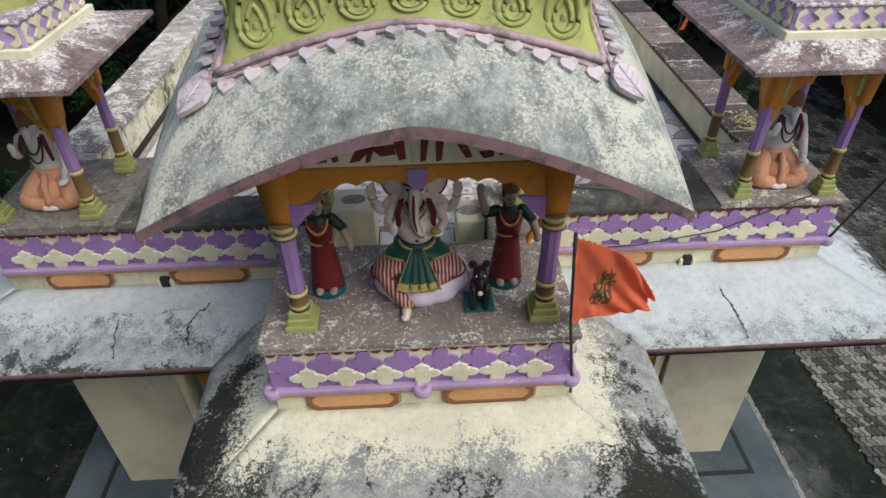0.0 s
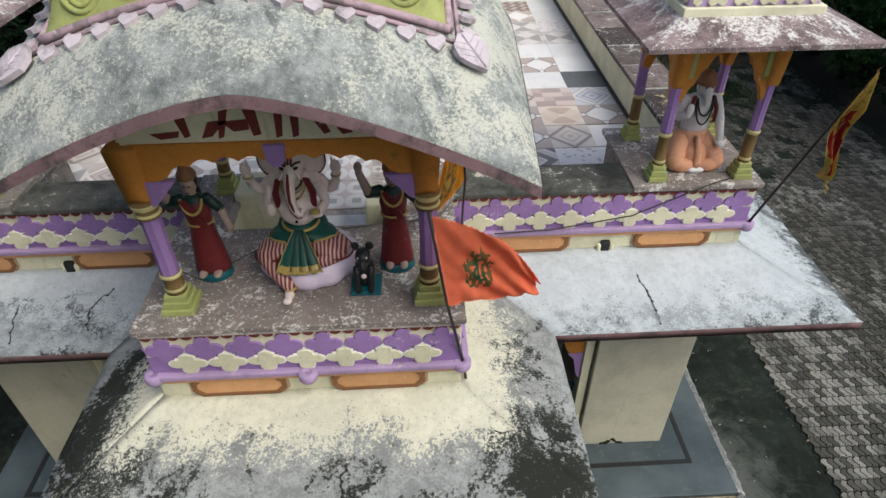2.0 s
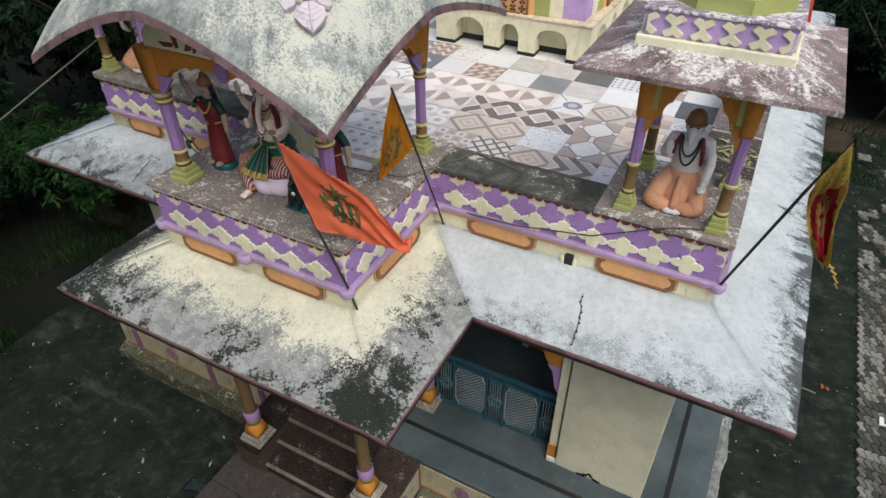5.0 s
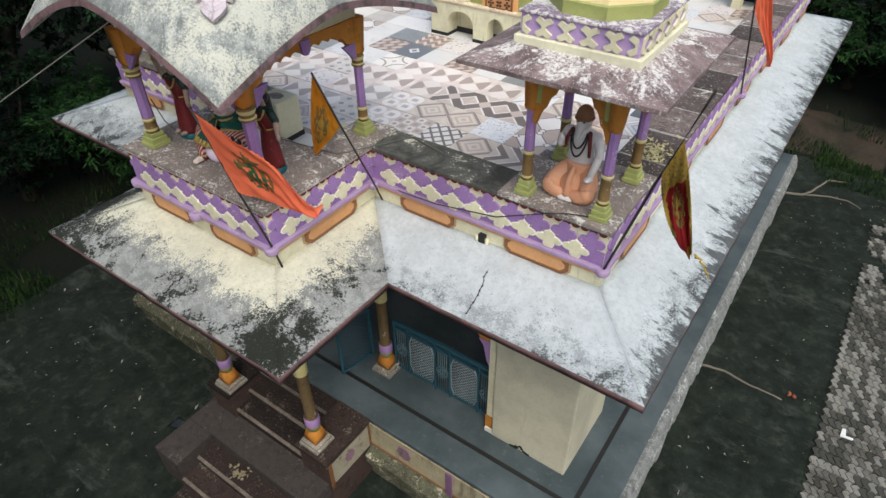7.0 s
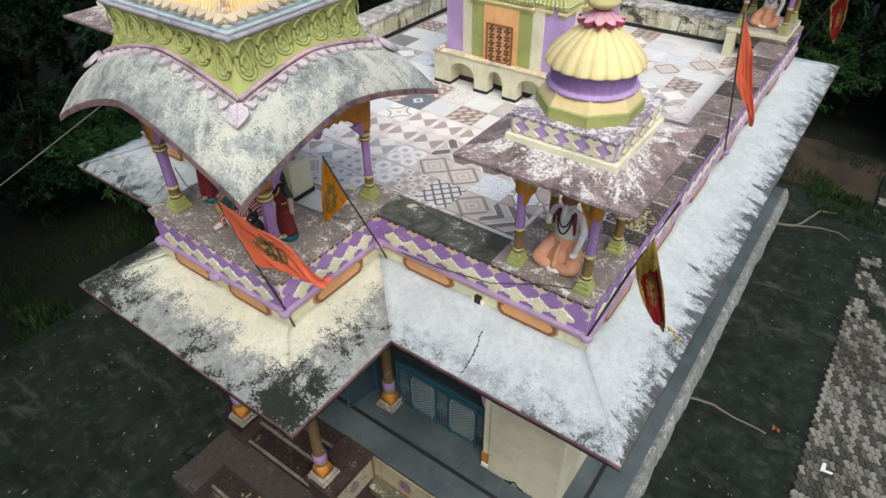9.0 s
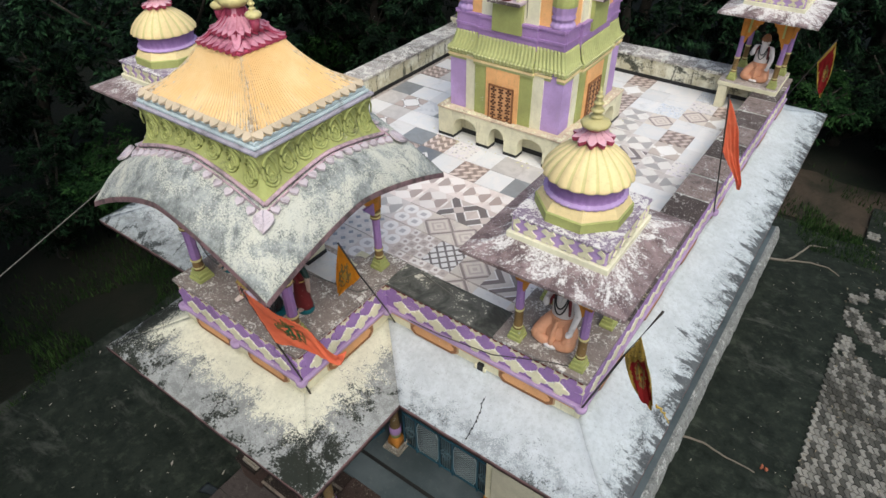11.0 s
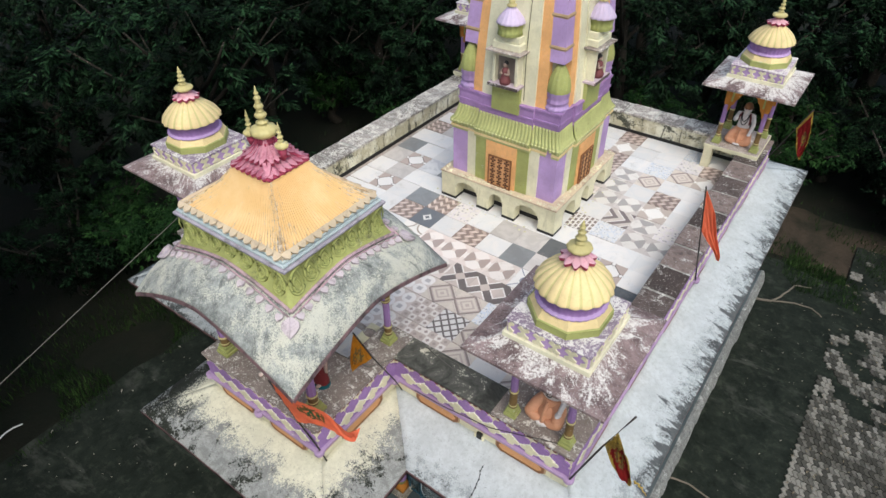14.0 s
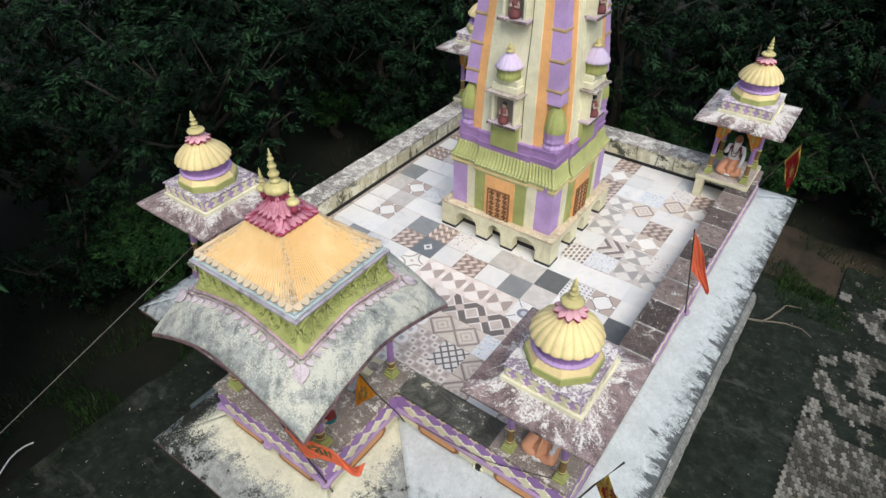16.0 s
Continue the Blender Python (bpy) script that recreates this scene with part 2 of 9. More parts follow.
def chajja_mat(name, clean, grey, black, bias, streaky, wetlo=0.52, blots=()):
    """Whitewashed sunshade slab: v runs from the open edge (0) to the wall (1); algae eats inwards."""
    n = Net(name)
    u, v = n.uv()
    big = n.noise(1.3, 5, 0.6, dist=0.4)
    mid = n.noise(7.0, 7, 0.72)
    fine = n.noise(34.0, 5, 0.72)
    speck = n.noise(62.0, 4, 0.75)
    e = n.math("ADD", v, n.math("MULTIPLY", n.math("SUBTRACT", big, 0.5), 0.8))
    e = n.math("ADD", e, n.math("MULTIPLY", n.math("SUBTRACT", mid, 0.5), 0.9))
    e = n.math("ADD", e, n.math("MULTIPLY", n.math("SUBTRACT", fine, 0.5), 1.1))
    e = n.math("ADD", e, n.math("MULTIPLY", n.math("SUBTRACT", speck, 0.5), 0.9))
    c = n.mix(n.ramp(n.noise(3.0, 4), 0.3, 0.7), shade(clean, 0.84), clean)
    c = n.mix(n.math("MULTIPLY", n.ramp(n.noise(17.0, 6, 0.72), 0.42, 0.66), 0.5), c, shade(clean, 0.66))
    g = n.ramp(e, bias + 0.07, bias - 0.07)
    c = n.mix(g, c, n.mix(n.ramp(n.math("ADD", mid, n.math("MULTIPLY", n.math("SUBTRACT", speck, 0.5), 0.7)), 0.38, 0.62), shade(grey, 0.85), shade(grey, 1.38)))
    wet = n.math("ADD", n.noise(1.9, 6, 0.68, dist=0.8), n.math("MULTIPLY", n.math("SUBTRACT", fine, 0.5), 0.55))
    for bx, by, br in blots:
        d = n.t.nodes.new("ShaderNodeVectorMath")
        d.operation = "DISTANCE"
        n.put(d.inputs[0], n.pos())
        d.inputs[1].default_value = (bx, by, 4.3)
        wet = n.math("ADD", wet, n.math("MULTIPLY", n.ramp(d.outputs["Value"], br, br * 0.3), 0.14))
    b = n.math("MULTIPLY", n.ramp(wet, wetlo, wetlo + 0.08), n.ramp(e, bias + 0.12, bias - 0.2))
    c = n.mix(b, c, black)
    if streaky:
        s = n.math("ADD", n.noise(7.5, 7, 0.74, stretch=streaky), n.math("MULTIPLY", n.math("SUBTRACT", big, 0.5), 0.35))
        lim = n.math("ADD", 0.40, n.math("MULTIPLY", n.math("POWER", v, 0.6), 0.36))
        c = n.mix(n.math("MULTIPLY", n.ramp(s, lim, n.math("ADD", lim, 0.06)), 0.9), c, black)
    sp = n.noise(52.0, 3, 0.6)
    c = n.mix(n.math("MULTIPLY", n.ramp(sp, 0.64, 0.7), 0.6), c, shade(grey, 0.5))
    n.bump(n.math("ADD", fine, mid), 0.35, 0.01)
    return n.done(c, 0.88)


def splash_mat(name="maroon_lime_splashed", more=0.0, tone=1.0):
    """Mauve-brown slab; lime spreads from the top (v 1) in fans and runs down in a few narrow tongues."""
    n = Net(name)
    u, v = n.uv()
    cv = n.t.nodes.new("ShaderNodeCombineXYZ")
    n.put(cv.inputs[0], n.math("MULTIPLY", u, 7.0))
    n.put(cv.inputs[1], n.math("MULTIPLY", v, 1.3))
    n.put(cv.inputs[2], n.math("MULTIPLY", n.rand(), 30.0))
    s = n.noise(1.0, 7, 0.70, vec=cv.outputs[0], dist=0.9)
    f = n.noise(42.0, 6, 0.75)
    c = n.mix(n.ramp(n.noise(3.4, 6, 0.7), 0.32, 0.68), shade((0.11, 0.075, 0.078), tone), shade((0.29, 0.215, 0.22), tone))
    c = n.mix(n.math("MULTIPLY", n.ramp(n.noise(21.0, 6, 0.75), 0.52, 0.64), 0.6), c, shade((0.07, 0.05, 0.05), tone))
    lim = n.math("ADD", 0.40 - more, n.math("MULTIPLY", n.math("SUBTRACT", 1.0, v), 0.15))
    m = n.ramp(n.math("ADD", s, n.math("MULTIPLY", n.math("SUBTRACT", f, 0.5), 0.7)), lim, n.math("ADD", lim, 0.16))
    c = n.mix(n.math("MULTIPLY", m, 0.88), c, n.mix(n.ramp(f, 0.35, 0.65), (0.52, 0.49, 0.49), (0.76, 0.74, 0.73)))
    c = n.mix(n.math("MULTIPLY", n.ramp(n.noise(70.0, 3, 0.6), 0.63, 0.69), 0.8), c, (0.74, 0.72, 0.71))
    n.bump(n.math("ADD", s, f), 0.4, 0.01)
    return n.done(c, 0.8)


def moss_top_mat():
    n = Net("black_moss_coping")
    a = n.noise(3.0, 6, 0.7, dist=0.5)
    f = n.noise(40, 5, 0.7)
    c = n.mix(n.ramp(a, 0.35, 0.6), (0.036, 0.037, 0.034), (0.105, 0.105, 0.095))
    c = n.mix(n.ramp(n.math("ADD", a, n.math("MULTIPLY", n.math("SUBTRACT", f, 0.5), 0.5)), 0.6, 0.68), c, (0.58, 0.55, 0.47))
    n.bump(f, 0.4, 0.01)
    return n.done(c, 0.92)


def stone_top_mat(name, lo, hi, pale, lime=0.0, vary=0.55):
    """Worn stone or screed, chipped and lime spotted; lime widens the pale patches."""
    n = Net(name)
    a = n.noise(2.6, 6, 0.66)
    f = n.noise(33, 6, 0.75)
    c = n.mix(n.ramp(a, 0.3, 0.7), lo, hi)
    c = n.mix(vary, c, n.mix(n.ramp(n.rand(), 0.25, 0.75), shade(lo, 0.65), shade(hi, 1.25)))
    c = n.mix(n.math("MULTIPLY", n.ramp(n.noise(9.0, 6, 0.72), 0.48, 0.62), 0.5), c, shade(lo, 0.7))
    lim = 0.60 - lime
    c = n.mix(n.ramp(n.math("ADD", n.noise(4.4, 7, 0.74, dist=0.5), n.math("MULTIPLY", n.math("SUBTRACT", f, 0.5), 0.8)), lim, lim + 0.07), c, pale)
    c = n.mix(n.math("MULTIPLY", n.ramp(f, 0.58, 0.68), 0.6), c, shade(lo, 0.35))
    c = n.mix(n.math("MULTIPLY", n.ramp(n.noise(47.0, 4, 0.6), 0.61 - lime * 0.4, 0.67 - lime * 0.4), 0.75), c, pale)
    n.bump(f, 0.5, 0.01)
    return n.done(c, 0.85)


def old_wall_mat():
    """Limewashed parapet with peeled patches, black drip runs and large algae stains."""
    n = Net("weathered_lime_wall")
    big = n.noise(1.3, 6, 0.7, dist=0.7)
    fine = n.noise(30, 5, 0.72)
    run = n.noise(5.0, 7, 0.74, stretch=(1.6, 1.6, 0.28))
    c = n.mix(n.ramp(n.noise(3.2, 5, 0.65), 0.42, 0.6), (0.50, 0.46, 0.33), (0.72, 0.70, 0.58))
    c = n.mix(n.math("MULTIPLY", n.ramp(fine, 0.5, 0.72), 0.4), c, (0.30, 0.27, 0.2))
    s = n.math("ADD", run, n.math("MULTIPLY", n.math("SUBTRACT", fine, 0.5), 0.35))
    c = n.mix(n.math("MULTIPLY", n.ramp(s, 0.53, 0.63), 0.85), c, (0.055, 0.055, 0.045))
    a = n.math("ADD", big, n.math("MULTIPLY", n.math("SUBTRACT", fine, 0.5), 0.4))
    c = n.mix(n.math("MULTIPLY", n.ramp(a, 0.56, 0.65), 0.92), c, (0.03, 0.033, 0.025))
    n.bump(n.math("ADD", fine, run), 0.4, 0.012)
    return n.done(c, 0.9)


def court_mat():
    """Damp, algae-dark concrete court with paler scuffs."""
    n = Net("damp_concrete_court")
    a = n.noise(0.35, 6, 0.62, dist=0.6)
    b = n.noise(1.6, 7, 0.72, dist=0.3)
    f = n.noise(22, 5, 0.7)
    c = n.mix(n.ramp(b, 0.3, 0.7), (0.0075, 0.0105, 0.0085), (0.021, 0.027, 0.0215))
    c = n.mix(n.math("MULTIPLY", n.ramp(n.math("ADD", a, n.math("MULTIPLY", n.math("SUBTRACT", b, 0.5), 0.6)), 0.60, 0.76), 0.40), c, (0.095, 0.10, 0.09))
    c = n.mix(n.math("MULTIPLY", n.ramp(f, 0.6, 0.75), 0.4), c, (0.05, 0.048, 0.04))
    s = n.t.nodes.new("ShaderNodeSeparateXYZ")
    n.put(s.inputs[0], n.pos())
    far = n.math("SQRT", n.math("ADD", n.math("POWER", n.math("SUBTRACT", s.outputs[0], 5.05), 2.0), n.math("POWER", n.math("MULTIPLY", n.math("SUBTRACT", s.outputs[1], 1.6), 0.5), 2.0)))
    silt = n.ramp(n.math("ADD", far, n.math("MULTIPLY", n.math("SUBTRACT", n.noise(2.2, 7, 0.72, dist=0.6), 0.5), 1.6)), 0.75, 0.15)
    c = n.mix(n.math("MULTIPLY", silt, 0.75), c, (0.115, 0.122, 0.115))
    scuff = n.noise(1.0, 6, 0.72, stretch=(0.5, 1.5, 1.0), dist=0.4)
    c = n.mix(n.math("MULTIPLY", n.ramp(scuff, 0.56, 0.69), 0.6), c, (0.08, 0.086, 0.076))
    blot = n.noise(4.5, 7, 0.75)
    c = n.mix(n.math("MULTIPLY", n.ramp(blot, 0.5, 0.68), 0.6), c, (0.044, 0.054, 0.041))
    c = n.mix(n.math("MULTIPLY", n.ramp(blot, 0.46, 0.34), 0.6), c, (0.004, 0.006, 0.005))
    n.bump(n.math("ADD", f, b), 0.3, 0.02)
    return n.done(c, n.math("ADD", 0.7, n.math("MULTIPLY", b, 0.3)), 0, 0.15)


# the default near-black tones carry the shade under the trees
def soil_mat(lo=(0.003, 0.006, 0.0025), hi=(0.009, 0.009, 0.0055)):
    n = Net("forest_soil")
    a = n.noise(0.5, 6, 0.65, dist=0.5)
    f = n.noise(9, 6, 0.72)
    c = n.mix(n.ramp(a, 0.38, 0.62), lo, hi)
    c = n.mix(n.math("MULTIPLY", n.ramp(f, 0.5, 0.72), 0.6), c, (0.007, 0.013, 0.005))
    n.bump(f, 0.6, 0.05)
    return n.done(c, 0.95)


def marble_floor_mat():
    n = Net("grey_polished_verandah_stone")
    a = n.noise(1.1, 5)
    c = n.mix(n.ramp(a, 0.3, 0.7), (0.048, 0.064, 0.072), (0.098, 0.12, 0.134))
    c = n.mix(n.math("MULTIPLY", n.ramp(n.noise(14, 5), 0.58, 0.75), 0.4), c, (0.17, 0.18, 0.17))
    return n.done(c, n.math("ADD", 0.34, n.math("MULTIPLY", a, 0.3)), 0.0, 0.3)


# undersides coloured dark for shade and less bounce below; true colour unseen
M_soffit = paint("shade_soffit_cement", (0.13, 0.12, 0.11), (0.05, 0.05, 0.045), 0.5)
M_rim = paint("dark_maroon_rim_cement", (0.17, 0.095, 0.10), (0.05, 0.045, 0.045), 0.48)
M_eaverim = paint("worn_red_rim", (0.36, 0.23, 0.255), (0.08, 0.075, 0.075), 0.44)
M_leaflilac = paint("pinkish_lilac_plaster", (0.54, 0.47, 0.52), (0.17, 0.15, 0.16), 0.48)
M_oldcope = stone_top_mat("bleached_stone_coping", (0.19, 0.165, 0.155), (0.36, 0.325, 0.31), (0.68, 0.65, 0.60), 0.10)
M_kcope = stone_top_mat("pale_lilac_coping", (0.26, 0.20, 0.28), (0.44, 0.36, 0.47), (0.70, 0.67, 0.67), 0.09)
M_beadtrim = paint("pale_lime_paint", (0.52, 0.53, 0.27), (0.20, 0.19, 0.09), 0.56)
M_eave = paint("faded_olive_paint", (0.42, 0.44, 0.19), (0.20, 0.19, 0.09), 0.58)
M_greenband = paint("stained_olive_paint", OLIVE, (0.11, 0.11, 0.06), 0.53)
M_pier = paint("dull_beige_pier_paint", (0.53, 0.50, 0.39), (0.2, 0.18, 0.13), 0.62)
M_ledge = paint("faded_purple_ledge", (0.37, 0.26, 0.43), (0.20, 0.14, 0.18), 0.56)
M_nosing = stone_top_mat("worn_pale_nosing", (0.08, 0.065, 0.055), (0.17, 0.14, 0.12), (0.28, 0.25, 0.21))
M_yellowroof = yellow_roof_mat()
M_lichen = lichen_mat()
M_chajja_cream = chajja_mat("cream_algae_slab", (0.66, 0.64, 0.52), (0.235, 0.242, 0.242), (0.018, 0.021, 0.016), 0.58, None, 0.55, ((1.52, -0.42, 0.55), (-1.6, 0.05, 0.80), (-1.45, -0.6, 0.75)))
M_chajja_front = chajja_mat("white_algae_slab", (0.53, 0.565, 0.605), (0.32, 0.345, 0.37), (0.06, 0.068, 0.07), 0.24, None)
M_chajja_west = chajja_mat("stained_white_slab", (0.50, 0.535, 0.57), (0.25, 0.27, 0.285), (0.045, 0.05, 0.052), 0.46, None, 0.50)
M_chajja_side = chajja_mat("white_streaked_slab", (0.53, 0.57, 0.605), (0.33, 0.36, 0.38), (0.055, 0.06, 0.065), 0.26, (0.16, 1.0, 1.0))
M_splash = splash_mat(more=0.01)
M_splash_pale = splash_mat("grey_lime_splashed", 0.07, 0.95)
M_moss = moss_top_mat()
M_coping = stone_top_mat("brown_stone_coping", (0.060, 0.046, 0.044), (0.19, 0.148, 0.140), (0.55, 0.53, 0.51), 0.0, 0.75)
M_platform = stone_top_mat("worn_platform_screed", (0.22, 0.182, 0.168), (0.41, 0.348, 0.322), (0.66, 0.63, 0.60), 0.04)
M_mossfloor = stone_top_mat("mossy_kiosk_screed", (0.07, 0.065, 0.058), (0.20, 0.18, 0.165), (0.50, 0.47, 0.44))
M_wallold = old_wall_mat()
M_court = court_mat()
M_soil = soil_mat()
M_verandah = marble_floor_mat()
M_step = stone_top_mat("dark_red_step_stone", (0.013, 0.009, 0.008), (0.040, 0.025, 0.022), (0.13, 0.11, 0.09))
M_plinthside = paint("stained_whitewash", (0.40, 0.35, 0.27), (0.06, 0.05, 0.04), 0.46, streak=True)


# ---------------------------------------------------------------- mesh helpers
def finish(bm, name, mats, smooth=False):
    bmesh.ops.recalc_face_normals(bm, faces=bm.faces)
    me = bpy.data.meshes.new(name)
    bm.to_mesh(me)
    bm.free()
    for m in mats if isinstance(mats, (list, tuple)) else [mats]:
        me.materials.append(m)
    if smooth:
        for p in me.polygons:
            p.use_smooth = True
    return me


def part(name, bm, material, parent=None, label="", smooth=False):
    """Links a bmesh as one mesh object under a thing or under a part."""
    me = bm if isinstance(bm, bpy.types.Mesh) else finish(bm, name, material, smooth)
    ob = new(name, me)
    if parent is not None:
        ob.parent = parent
    if label:
        tagged(ob, label)
    return ob


def thing(name, label, category, group="", kind="", at=(0, 0, 0)):
    ob = new(name)
    ob.empty_display_size = 0.1
    ob.location = at
    return tagged(ob, label, category, group, kind)


def structure(name, bm, mats, label="", category="", smooth=False):
    ob = part(name, bm, mats, None, "", smooth)
    return tagged(ob, label, category, "", "structure")


def box(bm, x0, x1, y0, y1, z0, z1, mi=0, bev=0.0):
    m = Matrix.LocRotScale(((x0 + x1) / 2, (y0 + y1) / 2, (z0 + z1) / 2), None, (x1 - x0, y1 - y0, z1 - z0))
    r = bmesh.ops.create_cube(bm, size=1.0, matrix=m)
    vs = r["verts"]
    if bev > 0:
        es = list({e for v in vs for e in v.link_edges})
        r = bmesh.ops.bevel(bm, geom=es, offset=bev, segments=2, affect="EDGES", profile=0.5)
        fs = {f for f in r["faces"]} | {f for v in r["verts"] for f in v.link_faces}
    else:
        fs = {f for v in vs for f in v.link_faces}
    for f in fs:
        f.material_index = mi
    return bm


def boxes(*rows, bev=0.0):
    bm = bmesh.new()
    for r in rows:
        box(bm, *r[:6], r[6] if len(r) > 6 else 0, bev)
    return bm


def lathe(bm, prof, n=20, at=(0, 0, 0), mi=0, ribs=0, amp=0.0, sq=0.0, sx=1.0, sy=1.0, turn=0.0):
    """Turned solid; prof: (radius, z[, material]). ribs lift lobes; sq > 0 squares the section."""
    rings = []
    for row in prof:
        r, z = row[0], row[1]
        ring = []
        for i in range(n):
            a = 2 * math.pi * i / n + turn
            k = 1.0
            if ribs:
                k += amp * abs(math.sin(a * ribs / 2)) - amp
            if sq:
                c, s = abs(math.cos(a)), abs(math.sin(a))
                k *= (1 - sq) + sq / max(c, s)
            ring.append(bm.verts.new((at[0] + r * k * sx * math.cos(a), at[1] + r * k * sy * math.sin(a), at[2] + z)))
        rings.append(ring)
    for j in range(len(rings) - 1):
        m = prof[j][2] if len(prof[j]) > 2 else mi
        for i in range(n):
            f = bm.faces.new((rings[j][i], rings[j][(i + 1) % n], rings[j + 1][(i + 1) % n], rings[j + 1][i]))
            f.material_index = m
            f.smooth = True
    for ring, row in ((rings[0], prof[0]), (rings[-1], prof[-2])):
        if row[0] > 1e-4:
            f = bm.faces.new(ring)
            f.material_index = row[2] if len(row) > 2 else mi
    return bm


def prism(bm, pts, t0, t1, frame_m=None, mi=0, side=None):
    """Extrudes a flat outline (u, w) from t0 to t1; frame_m places (u, t, w)."""
    m = frame_m or Matrix()
    a = [bm.verts.new(m @ Vector((u, t0, w))) for u, w in pts]
    b = [bm.verts.new(m @ Vector((u, t1, w))) for u, w in pts]
    fa, fb = bm.faces.new(a), bm.faces.new(list(reversed(b)))
    fa.material_index = fb.material_index = mi
    k = len(pts)
    for i in range(k):
        f = bm.faces.new((a[i], b[i], b[(i + 1) % k], a[(i + 1) % k]))
        f.material_index = mi if side is None else side
    return bm


def tube(bm, pts, r, n=7, mi=0, r1=None):
    pts = [Vector(p) for p in pts]
    rings = []
    for i, p in enumerate(pts):
        d = (pts[min(i + 1, len(pts) - 1)] - pts[max(i - 1, 0)]).normalized()
        u = d.orthogonal().normalized() if abs(d.z) > 0.95 else d.cross(Vector((0, 0, 1))).normalized()
        w = d.cross(u)
        rr = r if r1 is None else r + (r1 - r) * i / (len(pts) - 1)
        rings.append([bm.verts.new(p + u * rr * math.cos(2 * math.pi * k / n) + w * rr * math.sin(2 * math.pi * k / n)) for k in range(n)])
    for a, b in zip(rings, rings[1:]):
        for k in range(n):
            f = bm.faces.new((a[k], a[(k + 1) % n], b[(k + 1) % n], b[k]))
            f.material_index = mi
            f.smooth = True
    for ring in (rings[0], rings[-1]):
        f = bm.faces.new(ring)
        f.material_index = mi
    return bm


def ellipsoid(bm, c, r, mi=0, rot=None, seg=14):
    m = Matrix.Translation(c) @ (rot or Matrix()) @ Matrix.Diagonal((*r, 1))
    res = bmesh.ops.create_uvsphere(bm, u_segments=seg, v_segments=max(6, seg * 2 // 3), radius=1.0, matrix=m)
    for f in {f for v in res["verts"] for f in v.link_faces}:
        f.material_index = mi
        f.smooth = True
    return bm


def basis(o, u, n):
    """Places a piece: u along the wall, n out of it, z up."""
    u, n = Vector(u).normalized(), Vector(n).normalized()
    w = Vector((0, 0, 1))
    m = Matrix((u, n, w)).transposed().to_4x4()
    m.translation = o
    return m


def place(name, mesh, parent, m, label=""):
    ob = part(name, mesh, None, parent, label)
    ob.matrix_basis = m
    return ob


# ---------------------------------------------------------------- ground
GZ = 0.03
bm = bmesh.new()
bmesh.ops.create_grid(bm, x_segments=60, y_segments=60, size=90, matrix=Matrix.Translation((0, 20, -0.04)))
for v in bm.verts:
    far = max(0.0, max(abs(v.co.x) - 14, abs(v.co.y - 6) - 14))
    v.co.z += 0.35 * noise.noise(v.co * 0.13) * min(1.0, far / 8) - 0.02
structure("ground", bm, M_soil, "forest soil with moss and leaf litter, near-black for shade under the trees", "ground", True)


def flat_sheet(x0, x1, y0, y1, z, step=0.6, jag=0.0):
    b = bmesh.new()
    nx, ny = max(1, int((x1 - x0) / step)), max(1, int((y1 - y0) / step))
    g = [[b.verts.new((x0 + (x1 - x0) * i / nx, y0 + (y1 - y0) * j / ny, z)) for i in range(nx + 1)] for j in range(ny + 1)]
    for j, row in enumerate(g):
        for i, v in enumerate(row):
            if jag and (i in (0, nx) or j in (0, ny)):
                v.co.x += jag * noise.noise(v.co * 1.3)
                v.co.y += jag * noise.noise(v.co * 1.1 + Vector((9, 3, 1)))
    for j in range(ny):
        for i in range(nx):
            b.faces.new((g[j][i], g[j][i + 1], g[j + 1][i + 1], g[j + 1][i]))
    r = bmesh.ops.extrude_face_region(b, geom=b.faces[:])
    for v in [e for e in r["geom"] if isinstance(e, bmesh.types.BMVert)]:
        v.co.z -= 0.12
    return b


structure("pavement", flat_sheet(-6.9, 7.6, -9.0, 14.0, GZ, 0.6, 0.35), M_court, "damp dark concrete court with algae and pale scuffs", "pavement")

M_dirt = soil_mat((0.018, 0.017, 0.011), (0.056, 0.041, 0.030))
structure("dirt_path", flat_sheet(3.4, 12.5, 14.4, 17.2, -0.046, 0.5, 0.6), M_dirt, "bare brown earth path at the edge of the woods", "path")

# ---------------------------------------------------------------- temple plinth, verandah and hall below
FZ = 1.2
M_joint = stone_top_mat("pale_joint_mortar", (0.28, 0.27, 0.25), (0.48, 0.47, 0.44), (0.64, 0.63, 0.60), 0.04)
bm = boxes((-4.47, 4.39, 0.84, 11.6, -0.05, FZ - 0.06, 0), (-4.50, 4.42, 0.81, 11.63, FZ - 0.06, FZ, 1), bev=0.012)
structure("plinth", bm, [M_plinthside, M_verandah], "whitewashed temple plinth with grey polished stone floor", "plinth")
bm = boxes((-4.06, 3.98, 1.22, 1.28, FZ, FZ + 0.004), (3.92, 3.98, 1.28, 11.2, FZ, FZ + 0.004), (-4.06, -4.0, 1.28, 11.2, FZ, FZ + 0.004))
structure("floor_stripe", bm, M_black, "black inlaid stone stripe in the verandah floor", "floor stripe")
bm = boxes((-4.46, 4.38, 0.80, 0.815, 0.66, 1.12, 0), bev=0.0)
structure("plinth_facing", bm, paint("grimy_cream_paint", (0.40, 0.35, 0.24), (0.07, 0.06, 0.045), 0.50, streak=True), "cream painted plinth front", "plinth")
part("border", boxes((-4.46, 4.38, 0.785, 0.80, 0.655, 0.685), bev=0.004), M_brown, bpy.data.objects["plinth_facing"], "brown painted lower border")
